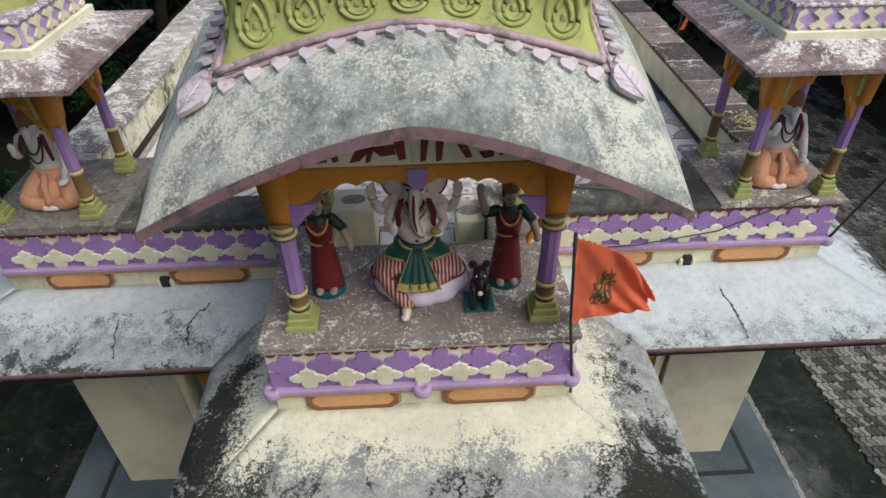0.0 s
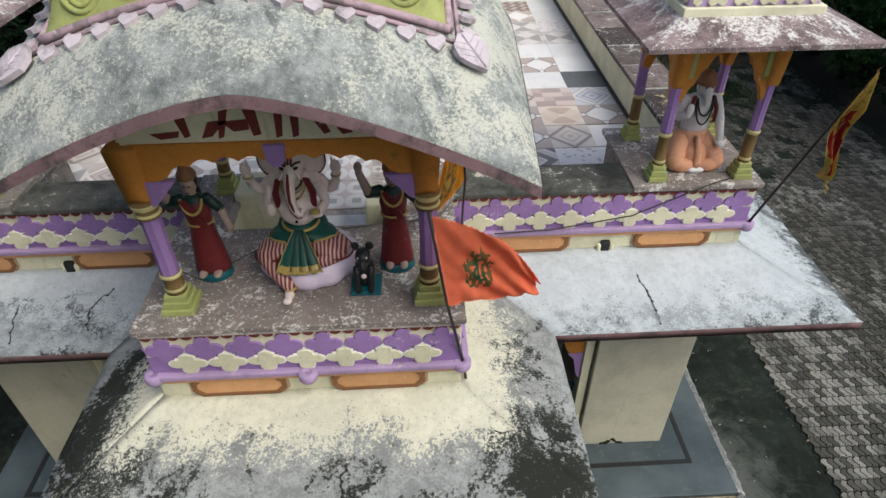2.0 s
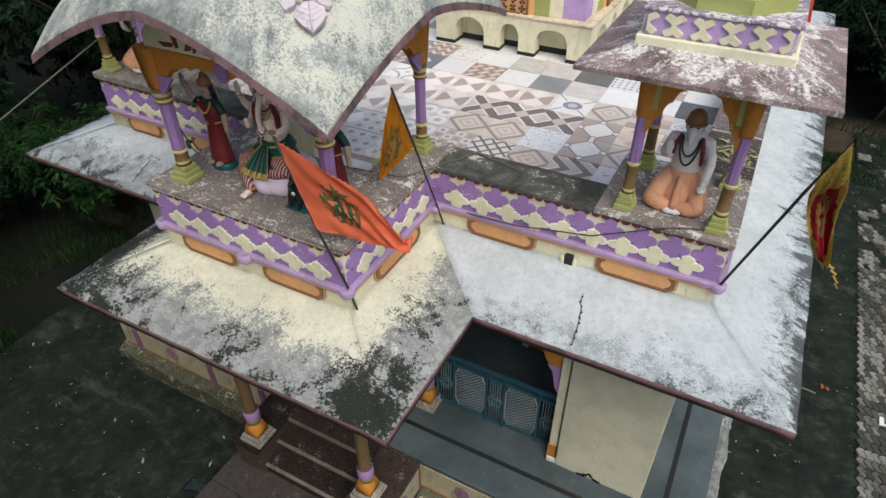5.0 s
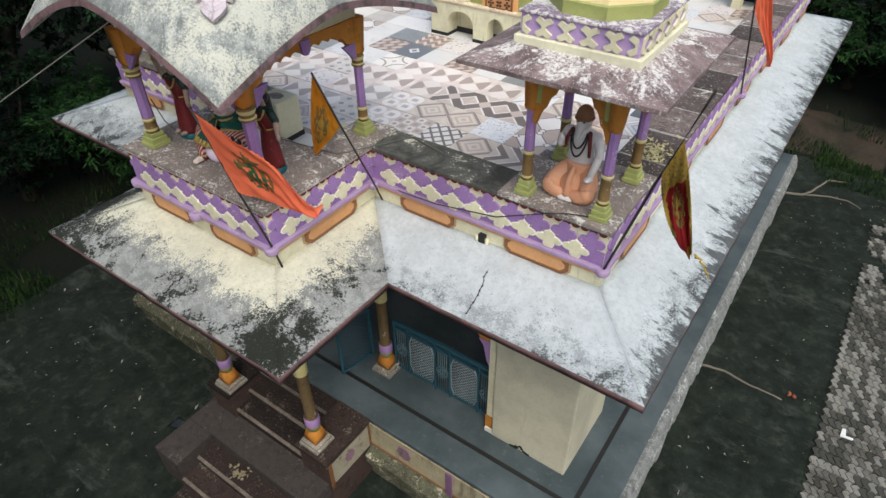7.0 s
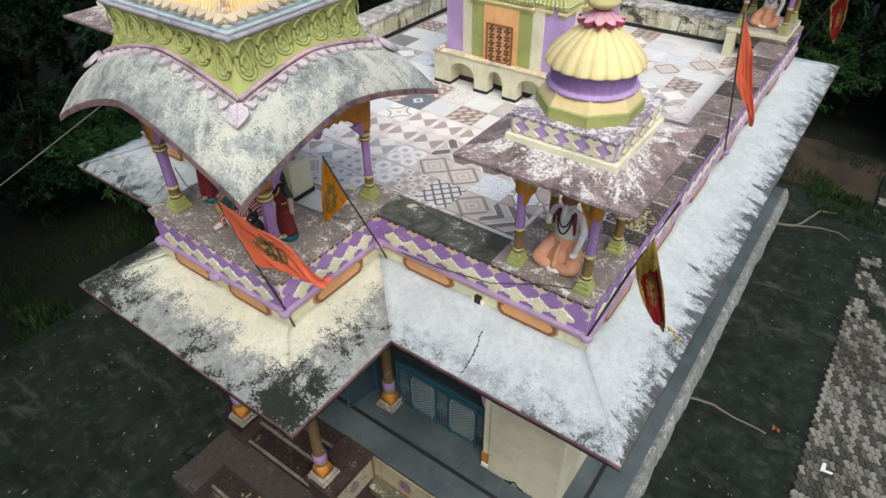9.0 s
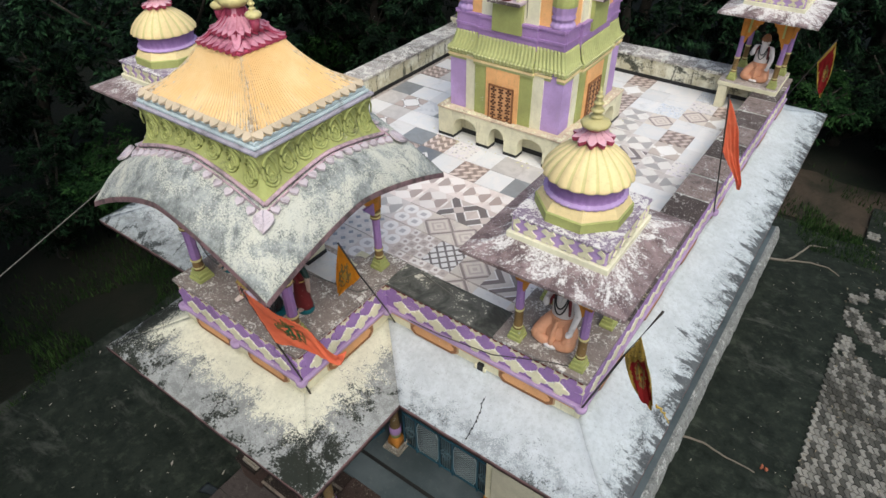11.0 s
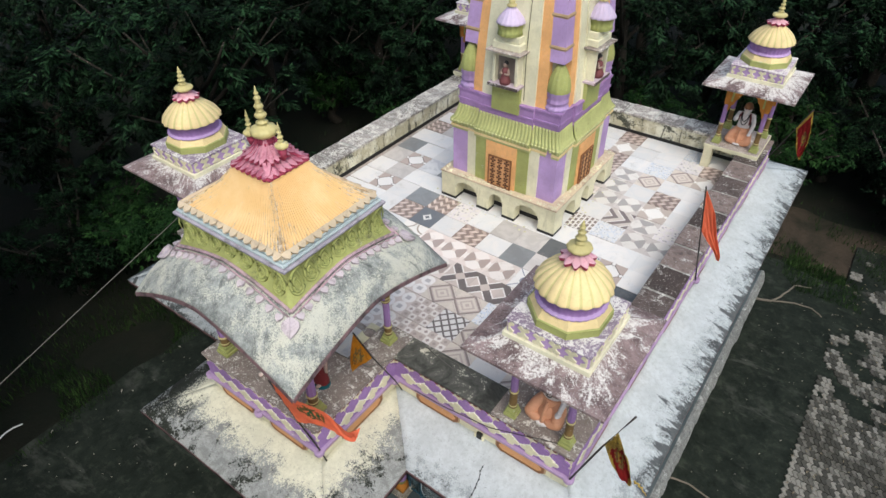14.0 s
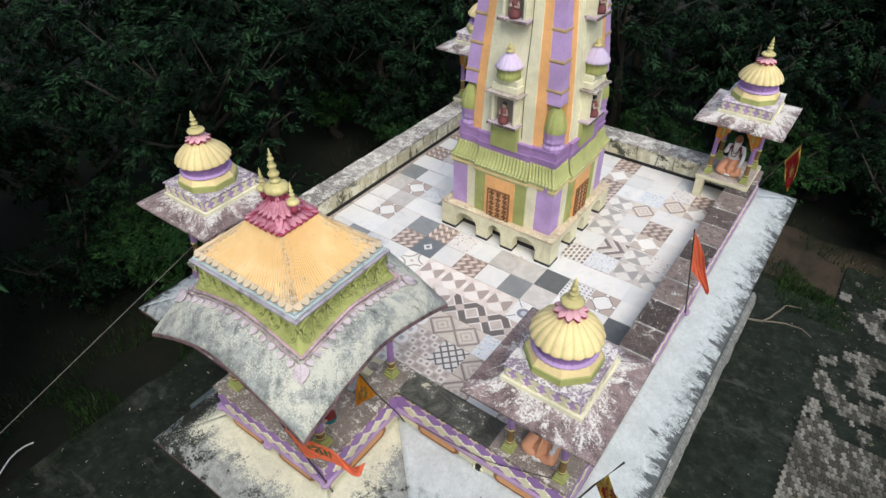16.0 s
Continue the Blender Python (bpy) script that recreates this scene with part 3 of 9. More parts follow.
# mossy crumbling footing ledge along the plinth front
M_footing = stone_top_mat("mossy_footing_stone", (0.03, 0.034, 0.022), (0.13, 0.125, 0.085), (0.40, 0.38, 0.28), 0.02)
for x0, x1 in ((-4.52, -1.27), (1.12, 4.44)):
    b = bmesh.new()
    rows = []
    n = 72
    for i in range(n + 1):
        x = x0 + (x1 - x0) * i / n
        w = 0.17 + 0.05 * noise.noise(Vector((x * 1.7, 3, 0))) + 0.03 * noise.noise(Vector((x * 9, 1, 0)))
        d = 0.02 * noise.noise(Vector((x * 6, 8, 0)))
        rows.append([b.verts.new(p) for p in ((x, 0.83, 0.645), (x, 0.79, 0.645 + d * 0.4), (x, 0.80 - w * 0.6, 0.615 + d), (x, 0.80 - w, 0.565 + d), (x, 0.795 - w, 0.42 + d), (x, 0.81 - w * 0.5, 0.36), (x, 0.80 - w * 0.4, -0.05), (x, 0.83, -0.05))])
    for r0, r1 in zip(rows, rows[1:]):
        for q in range(8):
            b.faces.new((r0[q], r1[q], r1[(q + 1) % 8], r0[(q + 1) % 8]))
    b.faces.new(rows[0])
    b.faces.new(rows[-1][::-1])
    bmesh.ops.recalc_face_normals(b, faces=b.faces)
    structure("footing_ledge", b, M_footing, "mossy crumbling stone footing of the plinth", "ledge")
# rough pale mortar fillet sloping off the east edge
M_fillet = stone_top_mat("rough_pale_mortar", (0.09, 0.094, 0.094), (0.22, 0.228, 0.23), (0.52, 0.53, 0.53), 0.02)
b = bmesh.new()
rows = []
for i in range(241):
    y = 0.80 + 10.84 * i / 240
    w = 0.095 + 0.04 * noise.noise(Vector((0, y * 2.3, 1))) + 0.03 * noise.noise(Vector((0, y * 11.0, 5)))
    row = []
    for q, (o, z) in enumerate(((-0.05, 0.004), (0.0, 0.012), (0.35, -0.03), (0.7, -0.10), (1.0, -0.20), (1.0, -0.45), (-0.05, -0.45))):
        x = 4.425 + (o * w if o > 0 else o)
        bump = 0.018 * noise.noise(Vector((o * 3, y * 9.0, 7))) + 0.012 * noise.noise(Vector((o * 6, y * 23.0, 2)))
        row.append(b.verts.new((x + (bump if 0 < q < 6 else 0), y, FZ + z + (bump if 0 < q < 5 else 0))))
    rows.append(row)
for r0, r1 in zip(rows, rows[1:]):
    for q in range(7):
        b.faces.new((r0[q], r1[q], r1[(q + 1) % 7], r0[(q + 1) % 7]))
b.faces.new(rows[0])
b.faces.new(rows[-1][::-1])
bmesh.ops.recalc_face_normals(b, faces=b.faces)
part("edge_fillet", b, M_fillet, bpy.data.objects["plinth"], "rough pale mortar fillet")
M_post = paint("dull_violet_paint", (0.19, 0.10, 0.19), (0.09, 0.05, 0.05), 0.55)
# purple rosettes and posts on the plinth front
ros = bmesh.new()
prism(ros, [(0.11 * math.cos(a) * (1 + 0.08 * math.cos(8 * a)), 0.13 * math.sin(a) * (1 + 0.08 * math.cos(8 * a))) for a in [2 * math.pi * k / 32 for k in range(32)]], 0, 0.02)
ros = finish(ros, "rosette", paint("faded_mauve_paint", (0.24, 0.15, 0.20), (0.10, 0.07, 0.07), 0.5))
for x in (1.72, 3.2, -1.82, -3.32):
    r = part("rosette", ros, None)
    tagged(r, "purple plaster rosette on the cream plinth", "rosette", "plinth rosettes")
    r.matrix_basis = basis((x, 0.798, 0.93), (1, 0, 0), (0, -1, 0))

for x in (2.46, 3.9, -1.5, -2.5, -4.1):
    p = part("plinth_post", boxes((x - 0.05, x + 0.05, 0.765, 0.80, 0.58, FZ - 0.07), bev=0.012), M_post)
    tagged(p, "violet painted post on the plinth front", "post", "plinth posts")
# hall core and corner piers
HX0, HX1 = -3.6, 3.66
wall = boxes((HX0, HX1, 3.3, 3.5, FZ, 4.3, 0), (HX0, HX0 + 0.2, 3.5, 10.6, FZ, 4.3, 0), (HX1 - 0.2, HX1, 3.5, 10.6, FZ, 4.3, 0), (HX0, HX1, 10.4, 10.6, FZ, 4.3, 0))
structure("wall_hall", wall, M_hall, "plastered hall walls behind the verandah, near-black for interior shade", "wall")
for x0, x1, nm in ((2.62, 3.68, "wall_pier_east"), (-3.76, -2.72, "wall_pier_west")):
    b = boxes((x0, x1, 1.55, 2.75, FZ, 4.30), bev=0.015)
    structure(nm, b, M_pier, "cream painted square corner pier of the verandah", "pier")
for x0, x1 in ((2.5, 2.60), (-2.74, -2.64)):
    b = boxes((x0, x1, 1.6, 1.78, FZ, 4.3), bev=0.01)
    structure("trim", b, [M_cream], "cream door jamb with purple edge", "trim")
b = bmesh.new()
rnd = random.Random(12)
for q in range(14):
    cx, cz, rr = 2.92 + 0.02 * q, 1.215 + 0.10 * rnd.random() * math.sin(math.pi * q / 13), rnd.uniform(0.015, 0.04)
    prism(b, [(cx + rr * rnd.uniform(0.5, 1.2) * math.cos(a), cz + rr * rnd.uniform(0.4, 1.0) * math.sin(a)) for a in [2 * math.pi * w / 9 for w in range(9)]], 1.5455, 1.5495 - 0.00002 * q)
tagged(part("moss_patch", b, plain("black_green_moss", (0.02, 0.03, 0.012), 0.95)), "black-green moss growing at the foot of the pier", "moss", kind="stuff")
door = thing("hall_door", "dark wooden hall door with grey frame", "door")
part("frame", boxes((1.5, 1.6, 3.22, 3.30, FZ, 3.3), (2.45, 2.55, 3.22, 3.30, FZ, 3.3), (1.5, 2.55, 3.22, 3.30, 3.3, 3.4), bev=0.01), M_steel, door)
part("leaf", boxes((1.6, 2.45, 3.25, 3.298, FZ, 3.3), (1.68, 2.37, 3.235, 3.255, FZ + 0.2, FZ + 0.95), (1.68, 2.37, 3.235, 3.255, FZ + 1.1, 3.15), bev=0.008), M_brown, door)
structure("ceiling", boxes((-4.2, 4.1, 0.95, 11.0, 4.06, 4.12), (-1.6, 1.6, -0.5, 0.95, 4.03, 4.09)), M_hall, "plain plastered verandah ceiling, near-black for shade", "ceiling")
# beam under the slab
bm = boxes((-3.6, 3.66, 1.6, 1.85, 3.95, 4.30), (0.62, 0.84, -0.02, 1.6, 3.98, 4.28), (-1.0, -0.78, -0.02, 1.6, 3.98, 4.28), (-1.0, 0.84, -0.02, 0.2, 3.98, 4.28))
structure("beam", bm, M_beam, "orange painted verandah beams", "beam")

# porch steps with cheek walls
M_landing = stone_top_mat("worn_landing_stone", (0.030, 0.024, 0.023), (0.052, 0.043, 0.041), (0.10, 0.09, 0.085))
steps = thing("porch_stair", "dark red stone porch steps with pale worn nosings and a landing", "stair")


def tread(x0, x1, y0, y1, z, h=0.17):
    t = part("step", boxes((x0, x1, y0, y1, z - h, z - 0.004), bev=0.008), M_step, steps)
    part("nosing", boxes((x0 + 0.01, x1 - 0.01, y0 - 0.012, y0 + 0.035, z - 0.03, z), bev=0.008), M_nosing, t, "pale worn nosing")


tread(-0.82, 0.57, 0.55, 0.84, 1.17)
tread(-0.82, 0.57, 0.29, 0.60, 1.00)
tread(-0.82, 0.57, 0.02, 0.34, 0.83)
part("landing", boxes((-1.40, 1.05, -0.42, 0.06, 0.0, 0.66), (-1.40, -0.90, -1.02, -0.42, 0.0, 0.66), bev=0.015), M_landing, steps, "worn grey-brown landing")
for k in range(3):
    tread(-0.90, 1.05, -0.73 - 0.30 * k, -0.38 - 0.30 * k, 0.49 - 0.16 * k, 0.49 - 0.16 * k)
M_tanstrip = paint("rust_brown_paint", (0.20, 0.095, 0.035), (0.05, 0.03, 0.02), 0.5)
M_cheek = paint("dark_red_cheek_paint", (0.060, 0.038, 0.034), (0.02, 0.018, 0.016), 0.5)
M_panel = paint("dull_cream_panel_paint", (0.34, 0.31, 0.24), (0.08, 0.06, 0.04), 0.52)
for x0, x1 in ((0.57, 1.10), (-1.25, -0.82)):
    c = part("cheek_wall", boxes((x0, x1, -0.02, 0.82, 0.0, FZ - 0.08), bev=0.012), M_cheek, steps, "dark red cheek wall of the steps")
    part("coping", boxes((x0 - 0.02, x1 + 0.02, -0.06, 0.82, FZ - 0.08, FZ), bev=0.012), M_step, c)
    xs = (x1, x1 + 0.006) if x0 > 0 else (x0 - 0.006, x0)
    pn = part("side_panel", boxes((*xs, 0.05, 0.76, 0.64, 1.08), bev=0.002), M_panel, c, "cream side panel with a dark rosette")
    part("rosette", ros, None, pn).matrix_basis = basis((x1 + 0.005 if x0 > 0 else x0 - 0.005, 0.37, 0.90), (0, 1 if x0 > 0 else -1, 0), (1 if x0 > 0 else -1, 0, 0)) @ Matrix.Scale(0.75, 4)
    for y0, y1 in ((-0.014, 0.05), (0.76, 0.80)):
        part("corner_strip", boxes((x1 - 0.006, x1 + 0.008, y0, y1, 0.55, FZ - 0.08) if x0 > 0 else (x0 - 0.008, x0 + 0.006, y0, y1, 0.55, FZ - 0.08), bev=0.003), M_tanstrip, c, "rust brown corner strip")


M_shaft = paint("brown_dotted_shaft", (0.135, 0.09, 0.042), (0.04, 0.025, 0.02), 0.5)


M_dullstone = stone_top_mat("dull_plinth_stone", (0.13, 0.11, 0.09), (0.30, 0.27, 0.23), (0.50, 0.47, 0.42))


def lower_column(x, y, h):
    c = thing("porch_column", "painted porch column with orange base and purple bands", "column", "porch columns", at=(x, y, FZ))
    part("plinth_block", boxes((-0.165, 0.165, -0.165, 0.165, 0, 0.05), (-0.145, 0.145, -0.145, 0.145, 0.05, 0.10), bev=0.01), M_dullstone, c)
    b = bmesh.new()
    lathe(b, [(0.14, 0.10), (0.14, 0.2), (0.11, 0.28), (0.10, 0.32)], 4, sq=0.0, turn=math.pi / 4)
    part("base", b, M_beam, c)
    b = bmesh.new()
    lathe(b, [(0.09, 0.32, 0), (0.095, 0.40, 0), (0.10, 0.41, 1), (0.10, 0.54, 1), (0.09, 0.56, 2), (0.075, 0.60, 2), (0.072, h * 0.48, 2), (0.09, h * 0.50, 3), (0.09, h * 0.56, 3), (0.072, h * 0.58, 0), (0.068, h * 0.68, 2), (0.066, h - 0.62, 2), (0.085, h - 0.56, 1), (0.085, h - 0.48, 1), (0.07, h - 0.45, 0), (0.07, h - 0.4, 0)], 12)
    part("shaft", b, [M_olive, M_violet, M_shaft, M_gold], c, "olive and brown shaft with purple rings")
    b = bmesh.new()
    lathe(b, [(0.075, h - 0.74), (0.12, h - 0.70), (0.13, h - 0.55), (0.20, h - 0.42), (0.26, h - 0.22), (0.26, h - 0.02), (0.22, h)], 4, turn=math.pi / 4)
    part("capital", b, M_cream, c)
    return c


lc = lower_column(0.77, 0.15, 2.8)
for x, y in ((-0.95, 0.15), (0.75, 1.66), (-0.93, 1.66)):
    copy_thing(lc, Matrix.Translation((x, y, FZ)))


def lattice_fill(b, a, b_, z0, z1, y, k=7, m=13, r=0.0036):
    """Crossed bars clipped to a panel with a bowed outline."""
    def inside(x, z):
        s = abs((x - (a + b_) / 2) / ((b_ - a) / 2))
        t = abs((z - (z0 + z1) / 2) / ((z1 - z0) / 2))
        return s <= 1.0 - 0.22 * max(0.0, t - 0.62) / 0.38
    for q in range(-m, k + m):
        for sgn in (1, -1):
            xs = a + (b_ - a) * q / k
            run = []
            for w in range(41):
                z = z0 + (z1 - z0) * w / 40
                x = xs + sgn * (b_ - a) / k * m * w / 40
                if inside(x, z):
                    run.append((x, y, z))
            if len(run) > 1:
                tube(b, [run[0], run[-1]], r, 4)
    side = [(a + (b_ - a) * 0.11, z0), (a, z0 + (z1 - z0) * 0.19), (a, z0 + (z1 - z0) * 0.81), (a + (b_ - a) * 0.11, z1)]
    for pts in (side, [(a + b_ - x, z) for x, z in side]):
        tube(b, [(x, y, z) for x, z in pts], 0.008, 4)


def railing(x0, x1, y):
    r = thing("grille_railing", "teal iron verandah railing with diamond lattice panels", "railing", "verandah railings")
    h = 1.0
    for z0, z1, d in ((h - 0.04, h, 0.02), (h - 0.15, h - 0.125, 0.012), (0.06, 0.09, 0.012)):
        part("rail", boxes((x0, x1, y - d, y + d, FZ + z0, FZ + z1)), M_teal, r)
    b = bmesh.new()
    n = int((x1 - x0) / 0.045)
    for i in range(n):
        cx = x0 + (i + 0.5) * (x1 - x0) / n
        tube(b, [(cx + 0.017 * math.cos(t), y, FZ + h - 0.082 + 0.036 * math.sin(t)) for t in [math.pi * q / 3 for q in range(7)]], 0.004, 4)
    part("ring_frieze", b, M_teal, r)
    ws = (0.15, 0.275, 0.15, 0.275, 0.15)
    xs = [x0 + (x1 - x0) * sum(ws[:i]) for i in range(6)]
    for x in xs:
        part("post", boxes((x - 0.012, x + 0.012, y - 0.012, y + 0.012, FZ, FZ + h - 0.04)), M_teal, r)
    for i in range(5):
        a, b_ = xs[i] + 0.02, xs[i + 1] - 0.02
        b = bmesh.new()
        if i % 2 == 1:
            lattice_fill(b, a, b_, FZ + 0.1, FZ + h - 0.16, y)
            part("lattice", b, M_steel, r, "pale grey diamond lattice")
        else:
            for q in range(1, 6):
                xx = a + (b_ - a) * q / 6
                tube(b, [(xx, y, FZ + 0.09), (xx, y, FZ + h - 0.14)], 0.006, 5)
            cx, cz = (a + b_) / 2, FZ + 0.46
            for rr in (0.45, 0.85):
                tube(b, [(cx + rr * (b_ - a) / 2 * math.cos(t * math.pi / 10), y - 0.008, cz + rr * 0.10 * math.sin(t * math.pi / 10)) for t in range(21)], 0.008, 5)
            for s in (-1, 1):
                tube(b, [(a, y, cz + s * 0.02), (cx, y - 0.006, cz + s * 0.15), (b_, y, cz + s * 0.02)], 0.006, 5)
            part("scroll_panel", b, M_rail, r)
    return r


M_rail = plain("blue_grey_bar_paint", (0.10, 0.16, 0.19), 0.5)
gate = thing("grille_gate", "open iron grille gate leaf on the verandah", "gate")
part("frame", boxes((-0.015, 0.015, 0, 0.03, 0.03, 0.98), (-0.015, 0.015, 0.55, 0.58, 0.03, 0.98), (-0.012, 0.012, 0.03, 0.55, 0.03, 0.06), (-0.012, 0.012, 0.03, 0.55, 0.95, 0.98)), M_teal, gate)
b = bmesh.new()
lattice_fill(b, 0.04, 0.54, 0.06, 0.95, 0.0)
bmesh.ops.transform(b, matrix=Matrix.Rotation(math.pi / 2, 4, "Z"), verts=b.verts)
part("lattice", b, M_teal, gate)
gate.matrix_basis = Matrix.Translation((0.29, 1.18, FZ)) @ Matrix.Rotation(radians(-12), 4, "Z")
for sx, bx in ((1, 2.5), (-1, -2.64)):
    jb = structure("trim", boxes((bx + (0 if sx > 0 else 0.0), bx + 0.14, 1.56, 1.60, FZ, FZ + 0.07), bev=0.006), M_white, "white foot of the door jamb", "trim")
    part("bracket", prism(bmesh.new(), [(0, 3.96), (-0.62 * sx, 3.96), (-0.50 * sx, 3.60), (-0.36 * sx, 3.40), (-0.26 * sx, 3.10), (-0.20 * sx, 2.92), (-0.10 * sx, 2.78), (-0.04 * sx, 2.52), (0, 2.44)], -0.05, 0.05, Matrix.Translation((bx + (0 if sx > 0 else 0.14), 1.68, 0))), M_beam, jb, "orange cusped bracket")
    part("bracket_foot", prism(bmesh.new(), [(0, 2.86), (-0.17 * sx, 2.84), (-0.10 * sx, 2.75), (-0.05 * sx, 2.50), (0, 2.42)], -0.056, 0.056, Matrix.Translation((bx + (0 if sx > 0 else 0.14), 1.68, 0))), M_violet, jb, "violet bracket foot")
    part("jamb_base", boxes((bx - 0.012, bx + 0.10, 1.588, 1.79, FZ + 0.0, FZ + 0.30), bev=0.01), M_beam, jb, "orange jamb base")
railing(0.86, 2.52, 1.75)
railing(-2.68, -1.04, 1.75)

# ---------------------------------------------------------------- sunshade slab
OUT = [(-1.82, -0.835), (1.85, -0.82), (1.85, 0.635), (4.485, 0.64), (4.485, 11.53), (-4.54, 11.53), (-4.54, 0.665), (-1.82, 0.67)]
INN = [(-1.10, 0.02), (0.97, 0.02), (0.97, 1.50), (3.66, 1.50), (3.66, 10.64), (-3.70, 10.64), (-3.70, 1.50), (-1.10, 1.50)]
ZO, ZI = 4.215, 4.475


def chajja(name, keys, mat, label):
    b = bmesh.new()
    uvl = b.loops.layers.uv.new("UVMap")
    for k in keys:
        a0, a1 = Vector((*OUT[k], ZO)), Vector((*OUT[(k + 1) % 8], ZO))
        b0, b1 = Vector((*INN[k], ZI)), Vector((*INN[(k + 1) % 8], ZI))
        nu, nv = max(4, int((a1 - a0).length / 0.12)), 8
        g = []
        for j in range(nv + 1):
            row = []
            for i in range(nu + 1):
                s, t = i / nu, j / nv
                p = (a0.lerp(a1, s)).lerp(b0.lerp(b1, s), t)
                if 0 < i < nu and 0 < j < nv:
                    p.z += 0.012 * noise.noise(p * 3.1)
                if j == 0:
                    n2 = noise.noise(p * 6.0) * 0.012
                    p.z += n2 * 0.6
                    p += (a0.lerp(a1, s) - b0.lerp(b1, s)).normalized() * n2
                row.append(b.verts.new(p))
            g.append(row)
        for j in range(nv):
            for i in range(nu):
                f = b.faces.new((g[j][i], g[j][i + 1], g[j + 1][i + 1], g[j + 1][i]))
                f.smooth = True
                for lp, (uu, vv) in zip(f.loops, ((i, j), (i + 1, j), (i + 1, j + 1), (i, j + 1))):
                    lp[uvl].uv = (uu / nu, vv / nv)
    r = bmesh.ops.extrude_face_region(b, geom=b.faces[:])
    top = [e for e in r["geom"] if isinstance(e, bmesh.types.BMVert)]
    for v in top:
        v.co.z -= 0.085
    # underside faces take the shade-darkened soffit colour
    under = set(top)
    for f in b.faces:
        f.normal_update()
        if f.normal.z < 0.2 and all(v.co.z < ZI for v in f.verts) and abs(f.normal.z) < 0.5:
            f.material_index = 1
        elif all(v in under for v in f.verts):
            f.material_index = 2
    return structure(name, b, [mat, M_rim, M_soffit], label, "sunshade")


chajja("roof_slab_porch", (7, 0, 1), M_chajja_cream, "cream sunshade slab over the porch, grey and black with algae at its edge")
chajja("roof_slab_front_east", (2,), M_chajja_front, "whitewashed front sunshade slab with grey stains")
chajja("roof_slab_front_west", (6,), M_chajja_west, "whitewashed front sunshade slab blotched with dark algae")
chajja("roof_slab_side", (3, 4, 5), M_chajja_side, "whitewashed side sunshade slab with black algae streaks")
# cracks in the slab
for pts in (((2.68, 1.35, 4.422), (2.66, 1.15, 4.37), (2.73, 0.95, 4.317), (2.74, 0.66, 4.243)), ((-1.70, -0.2, 4.31), (-1.66, -0.5, 4.315), (-1.72, -0.78, 4.244)), ((1.2, -0.35, 4.362), (1.5, -0.42, 4.33), (1.78, -0.38, 4.251)), ((-2.6, 1.4, 4.43), (-2.72, 1.1, 4.353), (-2.66, 0.75, 4.252)), ((-1.9, 1.3, 4.405), (-2.1, 1.05, 4.345), (-2.05, 0.85, 4.29)), ((0.2, -0.5, 4.325), (0.16, -0.65, 4.284), (0.2, -0.8, 4.239))):
    b = bmesh.new()
    dense = []
    for p, q in zip(pts, pts[1:]):
        for i in range(12):
            w = Vector(p).lerp(Vector(q), i / 12)
            w.x += 0.03 * noise.noise(w * 17)
            w.y += 0.03 * noise.noise(w * 17 + Vector((4, 4, 4)))
            dense.append(w)
    tube(b, dense, 0.006, 4, 0, 0.003)
    for w in dense[2::3]:
        d = 0.012 + 0.014 * abs(noise.noise(w * 41))
        ellipsoid(b, tuple(w), (d * 0.7, d, 0.004), 0, Matrix.Rotation(noise.noise(w * 9) * 3, 4, "Z"), seg=6)
    structure("crack", b, M_black, "dark crack in the sunshade slab", "crack")

# ---------------------------------------------------------------- parapets
PZ0, LEDGE, PTOP = 4.44, 4.68, 5.11
FLOOR = 4.655


def ring_pts(rx, rz, lobes=4, depth=0.3, n=40, squash=0.0):
    pts = []
    for k in range(n):
        a = 2 * math.pi * k / n
        r = 1 - depth + depth * abs(math.cos(lobes / 2 * a)) ** 0.8
        z = rz * r * math.sin(a)
        pts.append((rx * r * math.cos(a), z * (1 - squash) if z > 0 else z))
    return pts


b = bmesh.new()
prism(b, ring_pts(0.130, 0.118, depth=0.50), -0.004, 0.016)
MOTIF_P = finish(b, "quatrefoil", M_purple)
b = bmesh.new()
prism(b, ring_pts(0.138, 0.110, depth=0.46, squash=0.15), -0.004, 0.014, mi=1)
prism(b, ring_pts(0.124, 0.096, depth=0.46, squash=0.15), 0.014, 0.020, mi=0)
MOTIF_C = finish(b, "quatrefoil", [M_cream, M_white])


def octagon(w, h, c):
    return [(-w, -h + c), (-w + c, -h), (w - c, -h), (w, -h + c), (w, h - c), (w - c, h), (-w + c, h), (-w, h - c)]


b = bmesh.new()
prism(b, octagon(0.283, 0.066, 0.044), -0.002, 0.022)
PANEL = finish(b, "panel", M_orange)
b = bmesh.new()
prism(b, octagon(0.335, 0.112, 0.06), -0.004, 0.012)
FRAME1 = finish(b, "panel_backing", M_tan)
b = bmesh.new()
o1, o2 = octagon(0.316, 0.096, 0.055), octagon(0.284, 0.067, 0.044)
for i in range(8):
    j = (i + 1) % 8
    prism(b, [o1[i], o1[j], o2[j], o2[i]], 0.010, 0.028)
FRAME2 = finish(b, "panel_frame", M_brown)


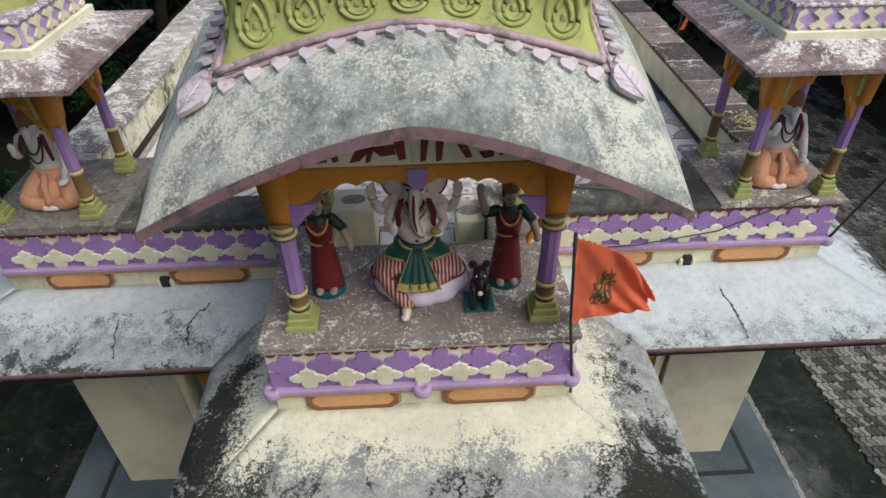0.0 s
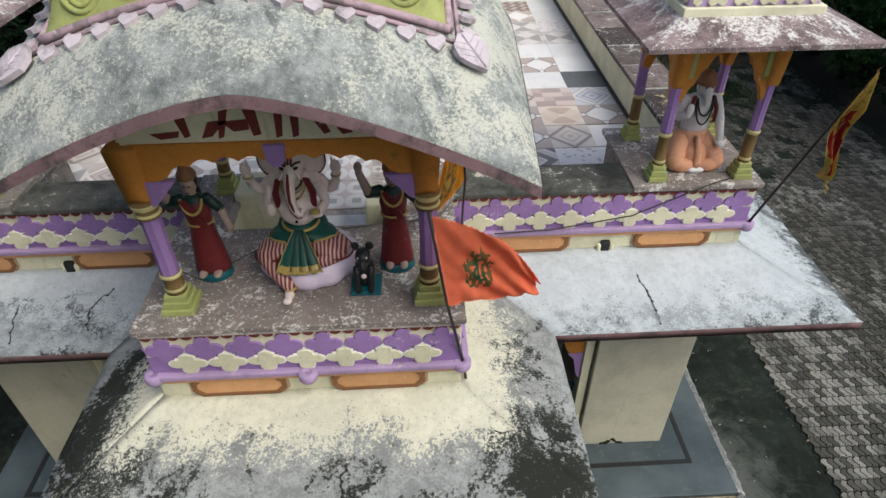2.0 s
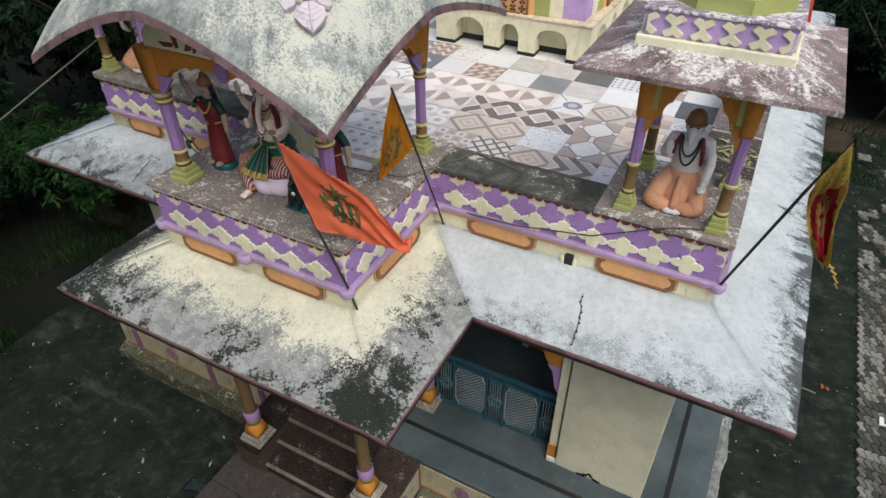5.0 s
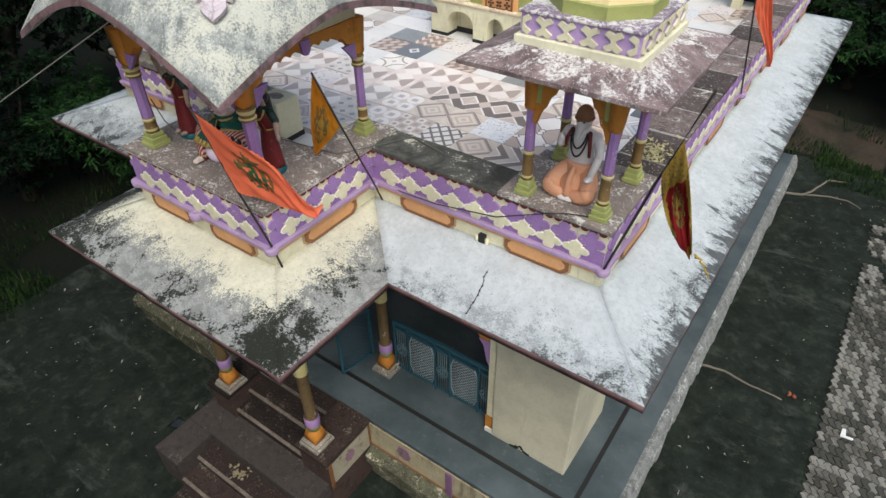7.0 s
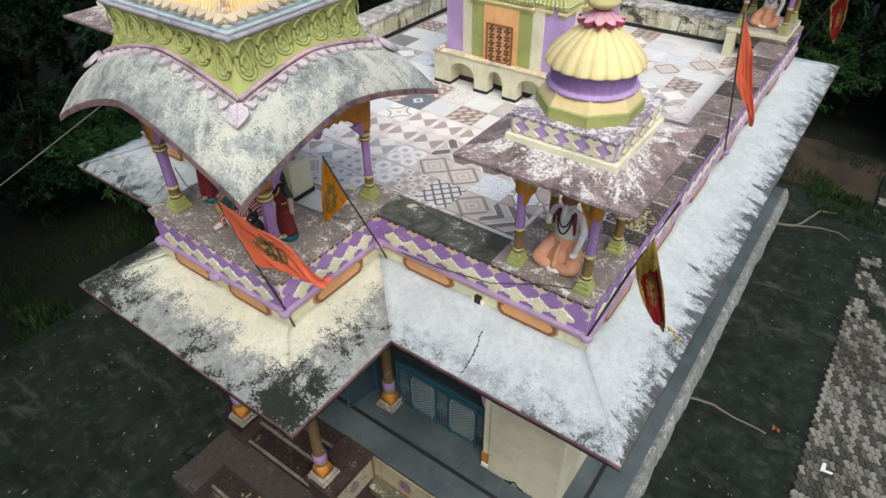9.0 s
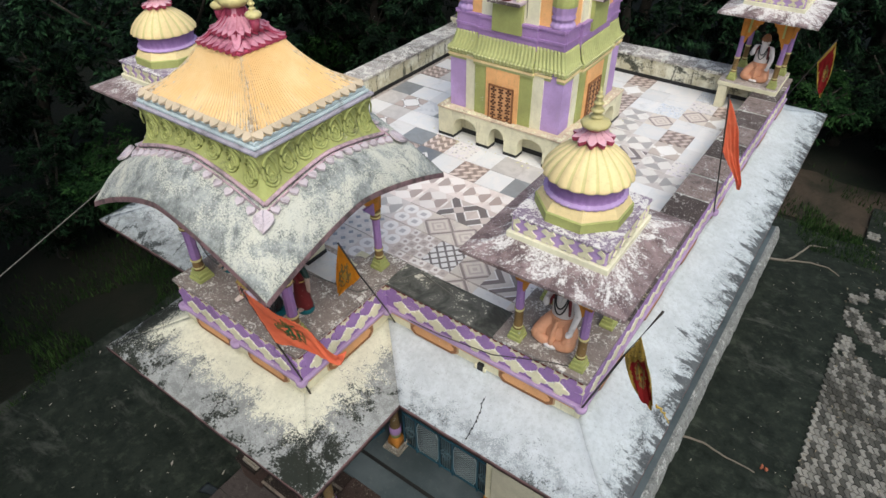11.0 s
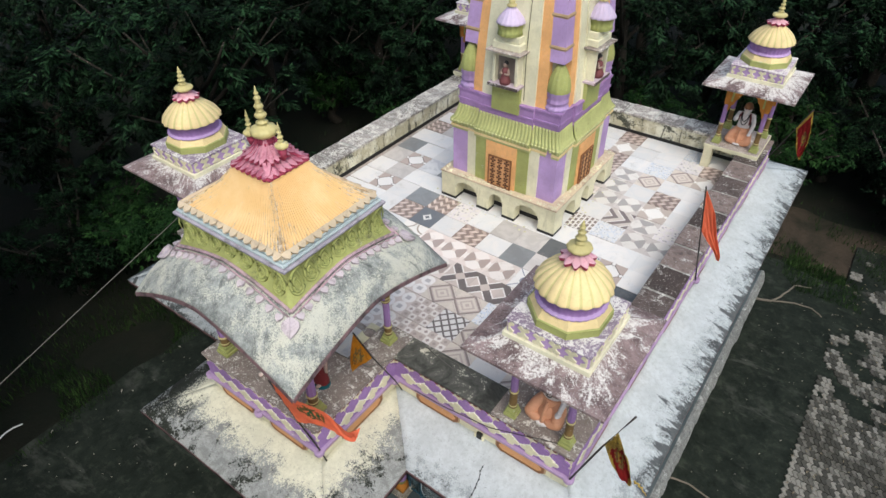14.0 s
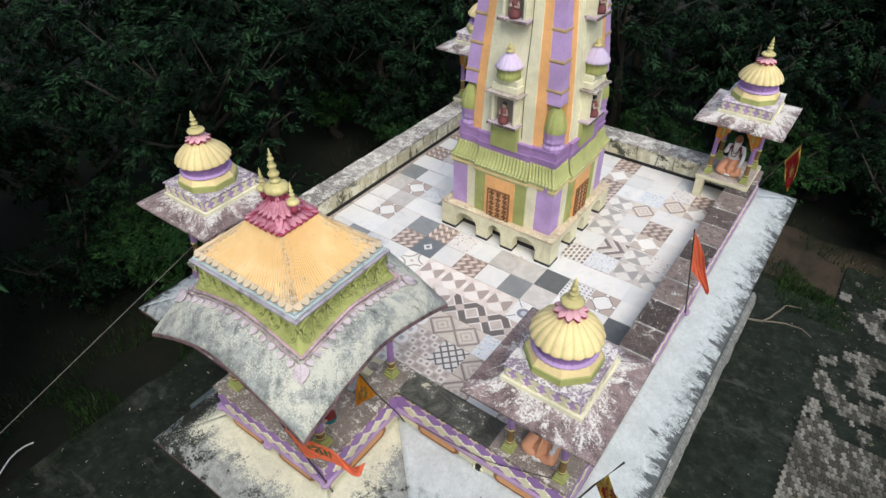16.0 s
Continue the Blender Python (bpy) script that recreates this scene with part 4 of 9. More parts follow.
def parapet(name, p0, p1, depth, panels=(), motifs=True, label="", coping=M_moss, tiles=0, n_motif=None, old=False, coping_over=0.025):
    """A wall from p0 to p1 (outer face on the right-hand side going along), with frieze, ledge and panels."""
    p0, p1 = Vector((*p0, 0)), Vector((*p1, 0))
    u = (p1 - p0).normalized()
    L = (p1 - p0).length
    n = Vector((u.y, -u.x, 0))
    m = basis(p0, u, n)
    bm = bmesh.new()

    def slab(u0, u1, t0, t1, z0, z1, mi, bev=0.0, target=None):
        tb = target or bm
        k = len(tb.verts)
        box(tb, u0, u1, t0, t1, z0, z1, mi, bev)
        tb.verts.ensure_lookup_table()
        bmesh.ops.transform(tb, matrix=m, verts=tb.verts[k:])

    slab(0, L, -depth, 0, PZ0, PTOP - 0.045, 0)
    w = structure(name, bm, M_wallold if old else M_cream, label, "parapet")
    cb = bmesh.new()
    if tiles:
        mb = bmesh.new()
        slab(0, L, -depth - 0.02, 0.02, PTOP - 0.05, PTOP - 0.003, 0, 0, mb)
        part("mortar_bed", mb, M_joint, w, "pale mortar joint")
        step = L / tiles
        for i in range(tiles):
            cb = bmesh.new()
            slab(i * step + 0.022, (i + 1) * step - 0.022, -depth - 0.03, 0.03, PTOP - 0.045, PTOP + 0.01 * (i % 2), 0, 0.008, cb)
            part("coping_stone", cb, coping, w)
    else:
        slab(-0.0, L, -depth - 0.02, coping_over, PTOP - 0.045, PTOP, 0, 0.008, cb)
        part("coping", cb, coping, w)
    if not motifs:
        return w
    lb = bmesh.new()
    slab(0.0, L + 0.0, 0.0, 0.055, LEDGE - 0.015, LEDGE + 0.035, 0, 0.012, lb)
    part("ledge", lb, M_ledge, w, "purple painted ledge")
    lb = bmesh.new()
    slab(0.0, L, 0.0, 0.035, LEDGE - 0.055, LEDGE - 0.018, 0, 0.01, lb)
    part("ledge_underside", lb, M_orange, w, "orange painted moulding")
    fb = bmesh.new()
    slab(0.0, L, 0.0, 0.006, LEDGE + 0.035, 4.865, 0, 0, fb)
    part("frieze_band", fb, M_purple, w)
    sb = bmesh.new()
    ns = int(L / 0.085)
    for i in range(ns):
        c = (i + 0.5) * L / ns
        r = L / ns * 0.46
        prism(sb, [(c - r, PTOP - 0.045)] + [(c - r * math.cos(q * math.pi / 6), PTOP - 0.045 - 0.036 * math.sin(q * math.pi / 6)) for q in range(1, 6)] + [(c + r, PTOP - 0.045)], 0.002, 0.014, m)
    part("scallop_trim", sb, M_maroon, w, "dark red scalloped trim")
    k = n_motif or max(1, round(L / 0.272))
    st = L / k
    for i in range(k):
        place("quatrefoil", MOTIF_P, w, basis(p0 + u * (i + 0.5) * st + n * 0.004 + Vector((0, 0, 4.935)), u, n) @ Matrix.Diagonal((st / 0.272, 1, 1, 1)))
    for i in range(k + 1):
        uu = min(max(i * st, st * 0.42), L - st * 0.42) if i in (0, k) else i * st
        if i in (0, k):
            continue
        place("quatrefoil", MOTIF_C, w, basis(p0 + u * uu + n * 0.008 + Vector((0, 0, 4.815)), u, n) @ Matrix.Diagonal((st / 0.272, 1, 1, 1)))
    for c, half in panels:
        mm = basis(p0 + u * c + Vector((0, 0, 4.56)), u, n) @ Matrix.Diagonal((half / 0.30, 1, 1, 1))
        pn = place("panel", PANEL, w, mm, "orange octagonal panel")
        for nm, me in (("backing", FRAME1), ("frame", FRAME2)):
            part(nm, me, None, pn)
    return w


# porch platform: front and flanks
parapet("wall_platform_front", (-1.11, 0.0), (1.0, 0.0), 0.35, ((0.55, 0.31), (1.53, 0.31)), True, "cream and purple frieze wall under the front pavilion", M_platform, n_motif=8)
parapet("wall_platform_east", (1.003, 0.003), (1.003, 1.475), 0.35, ((0.77, 0.36),), True, "cream and purple frieze wall on the pavilion flank", M_platform, n_motif=6)
parapet("wall_platform_west", (-1.113, 1.475), (-1.113, 0.003), 0.35, ((0.70, 0.36),), True, "cream and purple frieze wall on the pavilion flank", M_platform, n_motif=6)
structure("platform", boxes((-1.142, 1.032, -0.03, 1.055, PTOP - 0.02, PTOP + 0.022), (0.545, 1.032, 1.055, 1.89, PTOP - 0.02, PTOP + 0.022), (-1.142, -0.80, 1.055, 1.89, PTOP - 0.02, PTOP + 0.022), bev=0.004), M_platform, "worn brown screed platform of the front pavilion", "platform")
structure("platform_fill", boxes((-0.75, 0.64, 0.36, 0.95, 4.4, PTOP - 0.03)), M_cream, "solid fill of the pavilion platform", "platform")
# front wings
parapet("wall_front_east", (1.0, 1.475), (3.68, 1.475), 0.40, ((0.74, 0.325), (2.03, 0.325)), True, "cream and purple frieze parapet with mossy black top", M_moss, n_motif=10)
parapet("wall_front_west", (-3.72, 1.475), (-1.11, 1.475), 0.40, ((0.62, 0.27), (1.77, 0.325)), True, "cream and purple frieze parapet with mossy black top", M_moss, n_motif=10)
# long sides and back
parapet("wall_east", (3.683, 1.479), (3.683, 10.64), 0.44, [(0.80 + 1.345 * i, 0.34) for i in range(7)], True, "cream and purple frieze side parapet with brown stone coping", M_coping, tiles=14, n_motif=34)
parapet("wall_west", (-3.72, 10.64), (-3.72, 1.475), 0.46, (), False, "weathered cream parapet with bleached stone coping", M_oldcope, tiles=14, old=True)
parapet("wall_north", (3.24, 10.64), (-3.26, 10.64), 0.48, (), False, "weathered cream rear parapet with black stains", M_oldcope, tiles=10, old=True)
# rounded lugs on the ledge that hold the poles
b = bmesh.new()
lathe(b, [(0.055, -0.05), (0.066, -0.03), (0.068, 0.022), (0.055, 0.032), (0.016, 0.032), (0.016, 0.0)], 18)
LUG = finish(b, "pole_socket", M_ledge)
for x, y, in ((1.005, -0.01), (-1.115, -0.01), (-0.06, -0.05), (3.69, 1.465), (1.05, 1.415), (3.735, 5.90), (-1.16, 1.415)):
    o = part("pole_socket", LUG, None)
    o.location = (x, y, LEDGE + 0.005)
    tagged(o, "small lilac plaster pole socket on the ledge", "pole socket", "pole sockets")
# drain spouts
for x in (2.43, -2.36):
    d = thing("drain_spout", "cream drain outlet with a black block for its shaded opening", "drain", "drains", at=(x, 1.452, 4.465))
    for s in (-1, 1):
        b = bmesh.new()
        lathe(b, [(0.016, -0.03), (0.02, 0.0), (0.02, 0.05), (0.012, 0.065)], 10, (s * 0.058, -0.004, 0))
        part("cheek", b, M_cream, d)
    # no hole: a solid black block carries the shade of the opening
    part("opening", boxes((-0.04, 0.04, -0.02, 0.03, -0.04, 0.09), bev=0.01), M_black, d)
# dark skirting inside the terrace walls
structure("baseboard", boxes((-3.26, -3.245, 1.88, 10.16, FLOOR, FLOOR + 0.075), (-3.245, 3.245, 10.145, 10.16, FLOOR, FLOOR + 0.075), (3.23, 3.243, 1.88, 10.145, FLOOR, FLOOR + 0.05), (1.04, 3.23, 1.875, 1.89, FLOOR, FLOOR + 0.06), (-3.245, -1.14, 1.875, 1.89, FLOOR, FLOOR + 0.06)), M_black, "black painted skirting along the terrace walls", "skirting")
structure("wall_platform_back", boxes((-0.81, 0.555, 0.96, 1.04, FLOOR - 0.03, PTOP - 0.02), (0.56, 0.99, 0.98, 1.87, FLOOR - 0.03, PTOP - 0.02), (-1.10, -0.815, 0.98, 1.87, FLOOR - 0.03, PTOP - 0.02)), M_cream, "cream back wall of the pavilion platform", "wall")
structure("terrace_slab", boxes((-3.30, 3.3, 1.86, 10.4, 4.42, FLOOR - 0.014), (-0.81, 0.555, 1.03, 1.86, 4.42, FLOOR - 0.014)), M_hall, "grout bed of the roof terrace", "floor")


# ---------------------------------------------------------------- main pavilion with the curved canopy
PB = PTOP + 0.022
CX, CY = -0.03, 0.92


def pillar(root, x, y, z0, z1, w, ring=0.0):
    """Stepped olive base, ringed neck, octagonal purple shaft, flared capital; ring > 0 adds a second ringed collar."""
    h = z1 - z0
    za, zb = (z0 + h * 0.25, z0 + h * 0.60) if ring else (z0 + h * 0.35, z0 + h * 0.66)
    b = bmesh.new()
    lathe(b, [(w * 0.70, za - 0.01), (w * 0.72, za + 0.03), (w * 0.68, (za + zb) / 2), (w * 0.72, zb + 0.01)], 16, (x, y, 0), turn=math.pi / 8, ribs=8, amp=0.10)
    for f in b.faces:
        f.smooth = False
    c = part("column", b, M_purple, root, "purple fluted octagonal shaft")
    part("base", boxes((x - w * 1.25, x + w * 1.25, y - w * 1.25, y + w * 1.25, z0, z0 + 0.05), (x - w * 1.04, x + w * 1.04, y - w * 1.04, y + w * 1.04, z0 + 0.05, z0 + 0.10), (x - w * 0.86, x + w * 0.86, y - w * 0.86, y + w * 0.86, z0 + 0.10, z0 + 0.15), bev=0.008), M_olive, c, "olive stepped base")
    b = bmesh.new()
    lathe(b, [(w * 0.8, z0 + 0.15), (w * 0.74, z0 + 0.17, 1), (w * 0.84, z0 + 0.18, 1), (w * 0.74, z0 + 0.195), (w * 0.70, za - 0.035, 1), (w * 0.84, za - 0.022, 1), (w * 0.84, za - 0.008, 1), (w * 0.74, za), (w * 0.5, za)], 16, (x, y, 0))
    part("band", b, [M_band, M_gold], c, "brown ringed neck with gold fillets")
    zc = zb
    if ring:
        b = bmesh.new()
        lathe(b, [(w * 0.60, zb), (w * 0.92, zb + 0.012), (w * 0.95, zb + 0.03, 1), (w * 0.80, zb + 0.042), (w * 0.84, zb + ring * 0.55, 1), (w * 0.98, zb + ring * 0.7, 1), (w * 0.98, zb + ring * 0.85), (w * 0.80, zb + ring), (w * 0.5, zb + ring)], 16, (x, y, 0))
        part("collar", b, [M_band, M_gold], c, "brown ringed collar under the capital")
        zc = zb + ring
    b = bmesh.new()
    lathe(b, [(w * 0.95, zc), (w * 1.12, zc + 0.03), (w * 1.10, zc + 0.06), (w * 1.18, zc + 0.12), (w * 1.42, z1 - 0.02), (w * 1.42, z1)], 4, (x, y, 0), turn=math.pi / 4)
    part("capital", b, M_beam, c, "orange flared capital")
    return c


def cusped_arch(u0, u1, z_spring, z_crown, z_top, thick, m, cusps=9, depth=0.03, power=5):
    """A beam panel whose lower edge is a scalloped arch."""
    b = bmesh.new()
    pts = [(u0, z_top), (u0, z_spring)]
    n = cusps * 5
    for i in range(n + 1):
        s = i / n
        t = (s - 0.5) * 2
        z = z_spring + (z_crown - z_spring) * (1 - abs(t) ** power)
        z += depth * abs(math.sin(math.pi * s * cusps)) - depth
        pts.append((u0 + 0.02 + (u1 - u0 - 0.04) * s, z))
    pts += [(u1, z_spring), (u1, z_top)]
    # quads down from the top edge keep the panel clean
    for (a0, z0), (a1, z1) in zip(pts[1:-2], pts[2:-1]):
        if a1 - a0 > 1e-5:
            prism(b, [(a0, z0), (a1, z1), (a1, z_top), (a0, z_top)], -thick / 2, thick / 2, m)
    bmesh.ops.remove_doubles(b, verts=b.verts, dist=1e-5)
    return b


pav = thing("canopy_pavilion", "open pavilion with painted columns and a lichen-grey curved canopy", "pavilion")
HXC, HYC = 0.83, 0.71
CORN = [(CX - HXC, CY - HYC), (CX + HXC, CY - HYC), (CX + HXC, CY + HYC), (CX - HXC, CY + HYC)]
for x, y in CORN:
    pillar(pav, x, y, PB, 6.365, 0.085 if y < CY else 0.070, 0.13)
for k in range(4):
    a, c = Vector((*CORN[k], 0)), Vector((*CORN[(k + 1) % 4], 0))
    u = (c - a).normalized()
    m = basis(a, u, Vector((u.y, -u.x, 0)))
    L = (c - a).length
    ar = part("arch", cusped_arch(0.04, L - 0.04, 6.02, 6.285, 6.37, 0.10, m, 11, 0.03), M_beam, pav, "deep orange cusped arch beam")
    b = bmesh.new()
    prism(b, [(L / 2 - 0.06, 6.36), (L / 2 - 0.05, 6.26), (L / 2 - 0.018, 6.225), (L / 2 + 0.018, 6.225), (L / 2 + 0.05, 6.26), (L / 2 + 0.06, 6.36)], 0.03, 0.075, m)
    part("drop", b, M_purple, ar, "purple painted keystone drop")
    for s in (0, 1):
        b = bmesh.new()
        q = 0.07 if s == 0 else L - 0.07
        d = 1 if s == 0 else -1
        prism(b, [(q, 6.14), (q, 5.97), (q + d * 0.035, 5.99), (q + d * 0.17, 6.14)], 0.03, 0.06, m)
        part("corner_patch", b, M_purple, ar)
    # gable infill under the curved eave
    b = bmesh.new()
    crown = 0.43 if k % 2 == 0 else 0.30
    n = 14
    f = lambda s: 6.462 + crown * (1 - abs(2 * s - 1) ** 1.5)
    prism(b, [(0, 6.366), (L, 6.366)] + [(L * (1 - i / n), f(1 - i / n)) for i in range(n + 1)], -0.03, 0.03, m)
    gb = part("gable", b, M_cream, pav, "cream gable panel under the eave")
    if k == 0:
        for x0, w, z0, z1, sl in ((-0.60, 0.16, 6.395, 6.44, 0.05), (-0.47, 0.055, 6.40, 6.52, 0.03), (-0.38, 0.10, 6.395, 6.50, -0.05), (-0.29, 0.05, 6.39, 6.56, -0.03), (-0.20, 0.14, 6.43, 6.50, 0.06), (-0.10, 0.07, 6.40, 6.60, 0.04), (0.02, 0.055, 6.385, 6.62, -0.01), (0.11, 0.055, 6.385, 6.61, 0.0), (0.28, 0.06, 6.40, 6.57, 0.09), (0.38, 0.09, 6.395, 6.45, 0.03), (0.47, 0.05, 6.41, 6.52, 0.0)):
            part("letter_stroke", prism(bmesh.new(), [(L / 2 + x0, z0), (L / 2 + x0 + w * 0.6, z0 + 0.01), (L / 2 + x0 + w - sl, z1), (L / 2 + x0 - sl, z1 - 0.012)], 0.03, 0.037, m), M_maroon, gb)


def canopy_roof():
    """The bangla roof: drooping corners, arched eaves; returns outer and inner curves too."""
    def outer(k, q):
        hx, hy, cr = 1.375, 1.32, (0.52, 0.37)[k % 2]
        z = 6.385 + cr * (1 - abs(q) ** 1.45)
        return hx, hy, z

    def inner(k, q):
        cr = (0.22, 0.15)[k % 2]
        return 0.96, 0.825, 6.95 + cr * (1 - abs(q) ** 1.5)

    def pt(k, q, s):
        hx0, hy0, z0 = inner(k, q)
        hx1, hy1, z1 = outer(k, q)
        hx, hy = hx0 + (hx1 - hx0) * s, hy0 + (hy1 - hy0) * s
        z = z0 + (z1 - z0) * s + 0.10 * math.sin(math.pi * s) * (1 - 0.3 * abs(q))
        px, py = ((q, -1), (1, q), (-q, 1), (-1, -q))[k]
        return Vector((CX + hx * px, CY + hy * py, z))
    return pt


ROOF = canopy_roof()
b = bmesh.new()
uvl = b.loops.layers.uv.new("UVMap")
NQ, NS = 36, 12
for k in range(4):
    g = [[b.verts.new(ROOF(k, -1 + 2 * i / NQ, j / NS)) for i in range(NQ + 1)] for j in range(NS + 1)]
    for j in range(NS):
        for i in range(NQ):
            f = b.faces.new((g[j][i], g[j + 1][i], g[j + 1][i + 1], g[j][i + 1]))
            f.smooth = True
            for lp, (uu, vv) in zip(f.loops, ((i, j), (i, j + 1), (i + 1, j + 1), (i + 1, j))):
                lp[uvl].uv = (uu / NQ, vv / NS)
bmesh.ops.remove_doubles(b, verts=b.verts, dist=1e-4)
for v in b.verts:
    v.co += Vector((0, 0, 0.008 * noise.noise(v.co * 4)))
r = bmesh.ops.extrude_face_region(b, geom=b.faces[:])
for v in [e for e in r["geom"] if isinstance(e, bmesh.types.BMVert)]:
    v.co.z -= 0.055
canopy = part("canopy", b, M_lichen, pav, "grey cement canopy flecked with pale lichen")
# rose rim along the eave
b = bmesh.new()
for k in range(4):
    pts = [ROOF(k, -1 + 2 * i / 40, 1.0) for i in range(41)]
    out = Vector(((0, -1, 0), (1, 0, 0), (0, 1, 0), (-1, 0, 0))[k])
    for p, q in zip(pts, pts[1:]):
        vs = [b.verts.new(p + out * 0.004 + Vector((0, 0, -0.004))), b.verts.new(q + out * 0.004 + Vector((0, 0, -0.004))), b.verts.new(q + out * 0.014 + Vector((0, 0, -0.062))), b.verts.new(p + out * 0.014 + Vector((0, 0, -0.062)))]
        b.faces.new(vs)
bmesh.ops.solidify(b, geom=b.faces[:], thickness=0.01)
part("rim", b, M_eaverim, canopy, "faded grey-rose eave rim")
# pink moulding at the foot of the green band
b = bmesh.new()
for k in range(4):
    pts = [ROOF(k, -1 + 2 * i / 30, 0.0) for i in range(31)]
    tube(b, [p + Vector((0, 0, 0.024)) for p in pts], 0.022, 6)
    tube(b, [ROOF(k, -1 + 2 * i / 30, 0.10) + Vector((0, 0, 0.010)) for i in range(31)], 0.012, 6)
part("moulding", b, M_rose, canopy, "rose double moulding")
# small pendant leaves
b = bmesh.new()
prism(b, [(-0.030, 0.016), (-0.046, -0.006), (-0.040, -0.034), (0, -0.072), (0.040, -0.034), (0.046, -0.006), (0.030, 0.016), (0, 0.006)], 0.0, 0.026)
LEAF = finish(b, "pendant_leaf", M_leaflilac)
b = bmesh.new()
prism(b, [(-0.02, 0.05), (-0.075, 0.0), (-0.082, -0.06), (-0.05, -0.115), (0, -0.175), (0.05, -0.115), (0.082, -0.06), (0.075, 0.0), (0.02, 0.05)], 0.0, 0.024)
tube(b, [(0, 0.024, 0.04), (0, 0.026, -0.16)], 0.006, 5)
for s in (-1, 1):
    for zz in (0.0, -0.04, -0.08):
        tube(b, [(0, 0.024, zz - 0.02), (s * 0.055, 0.023, zz + 0.02)], 0.004, 4)
BIGLEAF = finish(b, "corner_leaf", M_leaflilac)
for k in range(4):
    for i in range(14):
        q = -0.86 + 1.72 * i / 13
        p, p2 = ROOF(k, q, 0.165), ROOF(k, q, 0.38)
        q2 = ROOF(k, q + 0.02, 0.165)
        down = (p2 - p).normalized()
        along = (q2 - p).normalized()
        nn = along.cross(down).normalized()
        if nn.z < 0:
            nn = -nn
        mm = Matrix((along, nn, -down)).transposed().to_4x4()
        mm.translation = p + nn * 0.006
        place("pendant_leaf", LEAF, canopy, mm)
    p, p2 = ROOF(k, 1, 0.08), ROOF(k, 1, 0.5)
    down = (p2 - p).normalized()
    nn = Vector((0, 0, 1)) - down * down.z
    nn.normalize()
    mm = Matrix((down.cross(nn), nn, -down)).transposed().to_4x4()
    mm.translation = p + down * 0.04 + nn * 0.035
    place("corner_leaf", BIGLEAF, canopy, mm @ Matrix.Diagonal((1.15, 1.15, 1.0, 1)), "large lilac plaster leaf")
# green band with looping relief
b = bmesh.new()
for k in range(4):
    for j in range(6):
        for i in range(24):
            def gp(ii, jj):
                q, s = -1 + 2 * ii / 24, jj / 6
                p0 = ROOF(k, q, 0.0) + Vector((0, 0, 0.03))
                bulge = 0.0 + 0.05 * (1 - s) ** 2 - 0.045 * math.sin(math.pi * s)
                hx, hy = 0.90 + bulge, 0.765 + bulge
                px, py = ((q, -1), (1, q), (-q, 1), (-1, -q))[k]
                return Vector((CX + hx * px, CY + hy * py, p0.z + (7.43 - p0.z) * s))
            b.faces.new([b.verts.new(gp(i, j)), b.verts.new(gp(i + 1, j)), b.verts.new(gp(i + 1, j + 1)), b.verts.new(gp(i, j + 1))])
bmesh.ops.remove_doubles(b, verts=b.verts, dist=1e-4)
gband = part("green_band", b, M_greenband, pav, "olive green attic band", True)
b = bmesh.new()


def band_out(s):
    return 0.05 * (1 - s) ** 2 - 0.045 * math.sin(math.pi * s)


def on_band(x, z):
    return Vector((x, band_out(0.5 + z / 0.46) - band_out(0.5), z))


for sc, rad, dz in ((1.08, 0.019, 0.0), (0.58, 0.015, -0.045)):
    pts = []
    for t in range(29):
        a = 2 * math.pi * t / 28
        w = 0.10 * sc * math.sin(a) * (0.30 + 0.70 * ((1 - math.cos(a)) / 2) ** 0.8)
        pts.append(on_band(w, dz + 0.15 * sc * math.cos(a)))
    tube(b, pts, rad, 6)
tube(b, [on_band(0.0, 0.16), on_band(0.05, 0.185), on_band(0.10, 0.165), on_band(0.128, 0.09), on_band(0.118, 0.0)], 0.016, 6, 0, 0.008)
ellipsoid(b, tuple(on_band(0, -0.07)), (0.016, 0.008, 0.03))
SWIRL = finish(b, "loop_relief", M_greenband)
for k in range(4):
    n = 7
    for i in range(n):
        q = -1 + 2 * (i + 0.5) / n
        hx, hy = 0.90 + band_out(0.5), 0.765 + band_out(0.5)
        px, py = ((q, -1), (1, q), (-q, 1), (-1, -q))[k]
        z0 = ROOF(k, q, 0).z + 0.03
        zc = (z0 + 7.43) / 2
        u = ((1, 0, 0), (0, 1, 0), (-1, 0, 0), (0, -1, 0))[k]
        nn = ((0, -1, 0), (1, 0, 0), (0, 1, 0), (-1, 0, 0))[k]
        mm = basis((CX + (hx + 0.004) * px, CY + (hy + 0.004) * py, zc), u, nn) @ Matrix.Diagonal((1, 1, (7.43 - z0) / 0.46, 1))
        place("loop_relief", SWIRL, gband, mm)
# bluish cornice, ribbed yellow roof with toothed hem
part("cornice", boxes((CX - 0.915, CX + 0.915, CY - 0.78, CY + 0.78, 7.415, 7.45), bev=0.012), M_ledge_grey, pav, "weathered mauve-grey cornice")
cn = part("cornice_slope", boxes((CX - 0.885, CX + 0.885, CY - 0.75, CY + 0.75, 7.45, 7.485), bev=0.016), M_ledgeblue, pav, "faded blue upper cornice")
part("cornice_fillet", boxes((CX - 0.86, CX + 0.86, CY - 0.725, CY + 0.725, 7.485, 7.52), bev=0.01), M_ledgeblue, cn)
b = bmesh.new()
prism(b, [(-0.059, 0.0), (-0.056, -0.035), (-0.038, -0.07), (0.0, -0.10), (0.038, -0.07), (0.056, -0.035), (0.059, 0.0)], -0.008, 0.02)
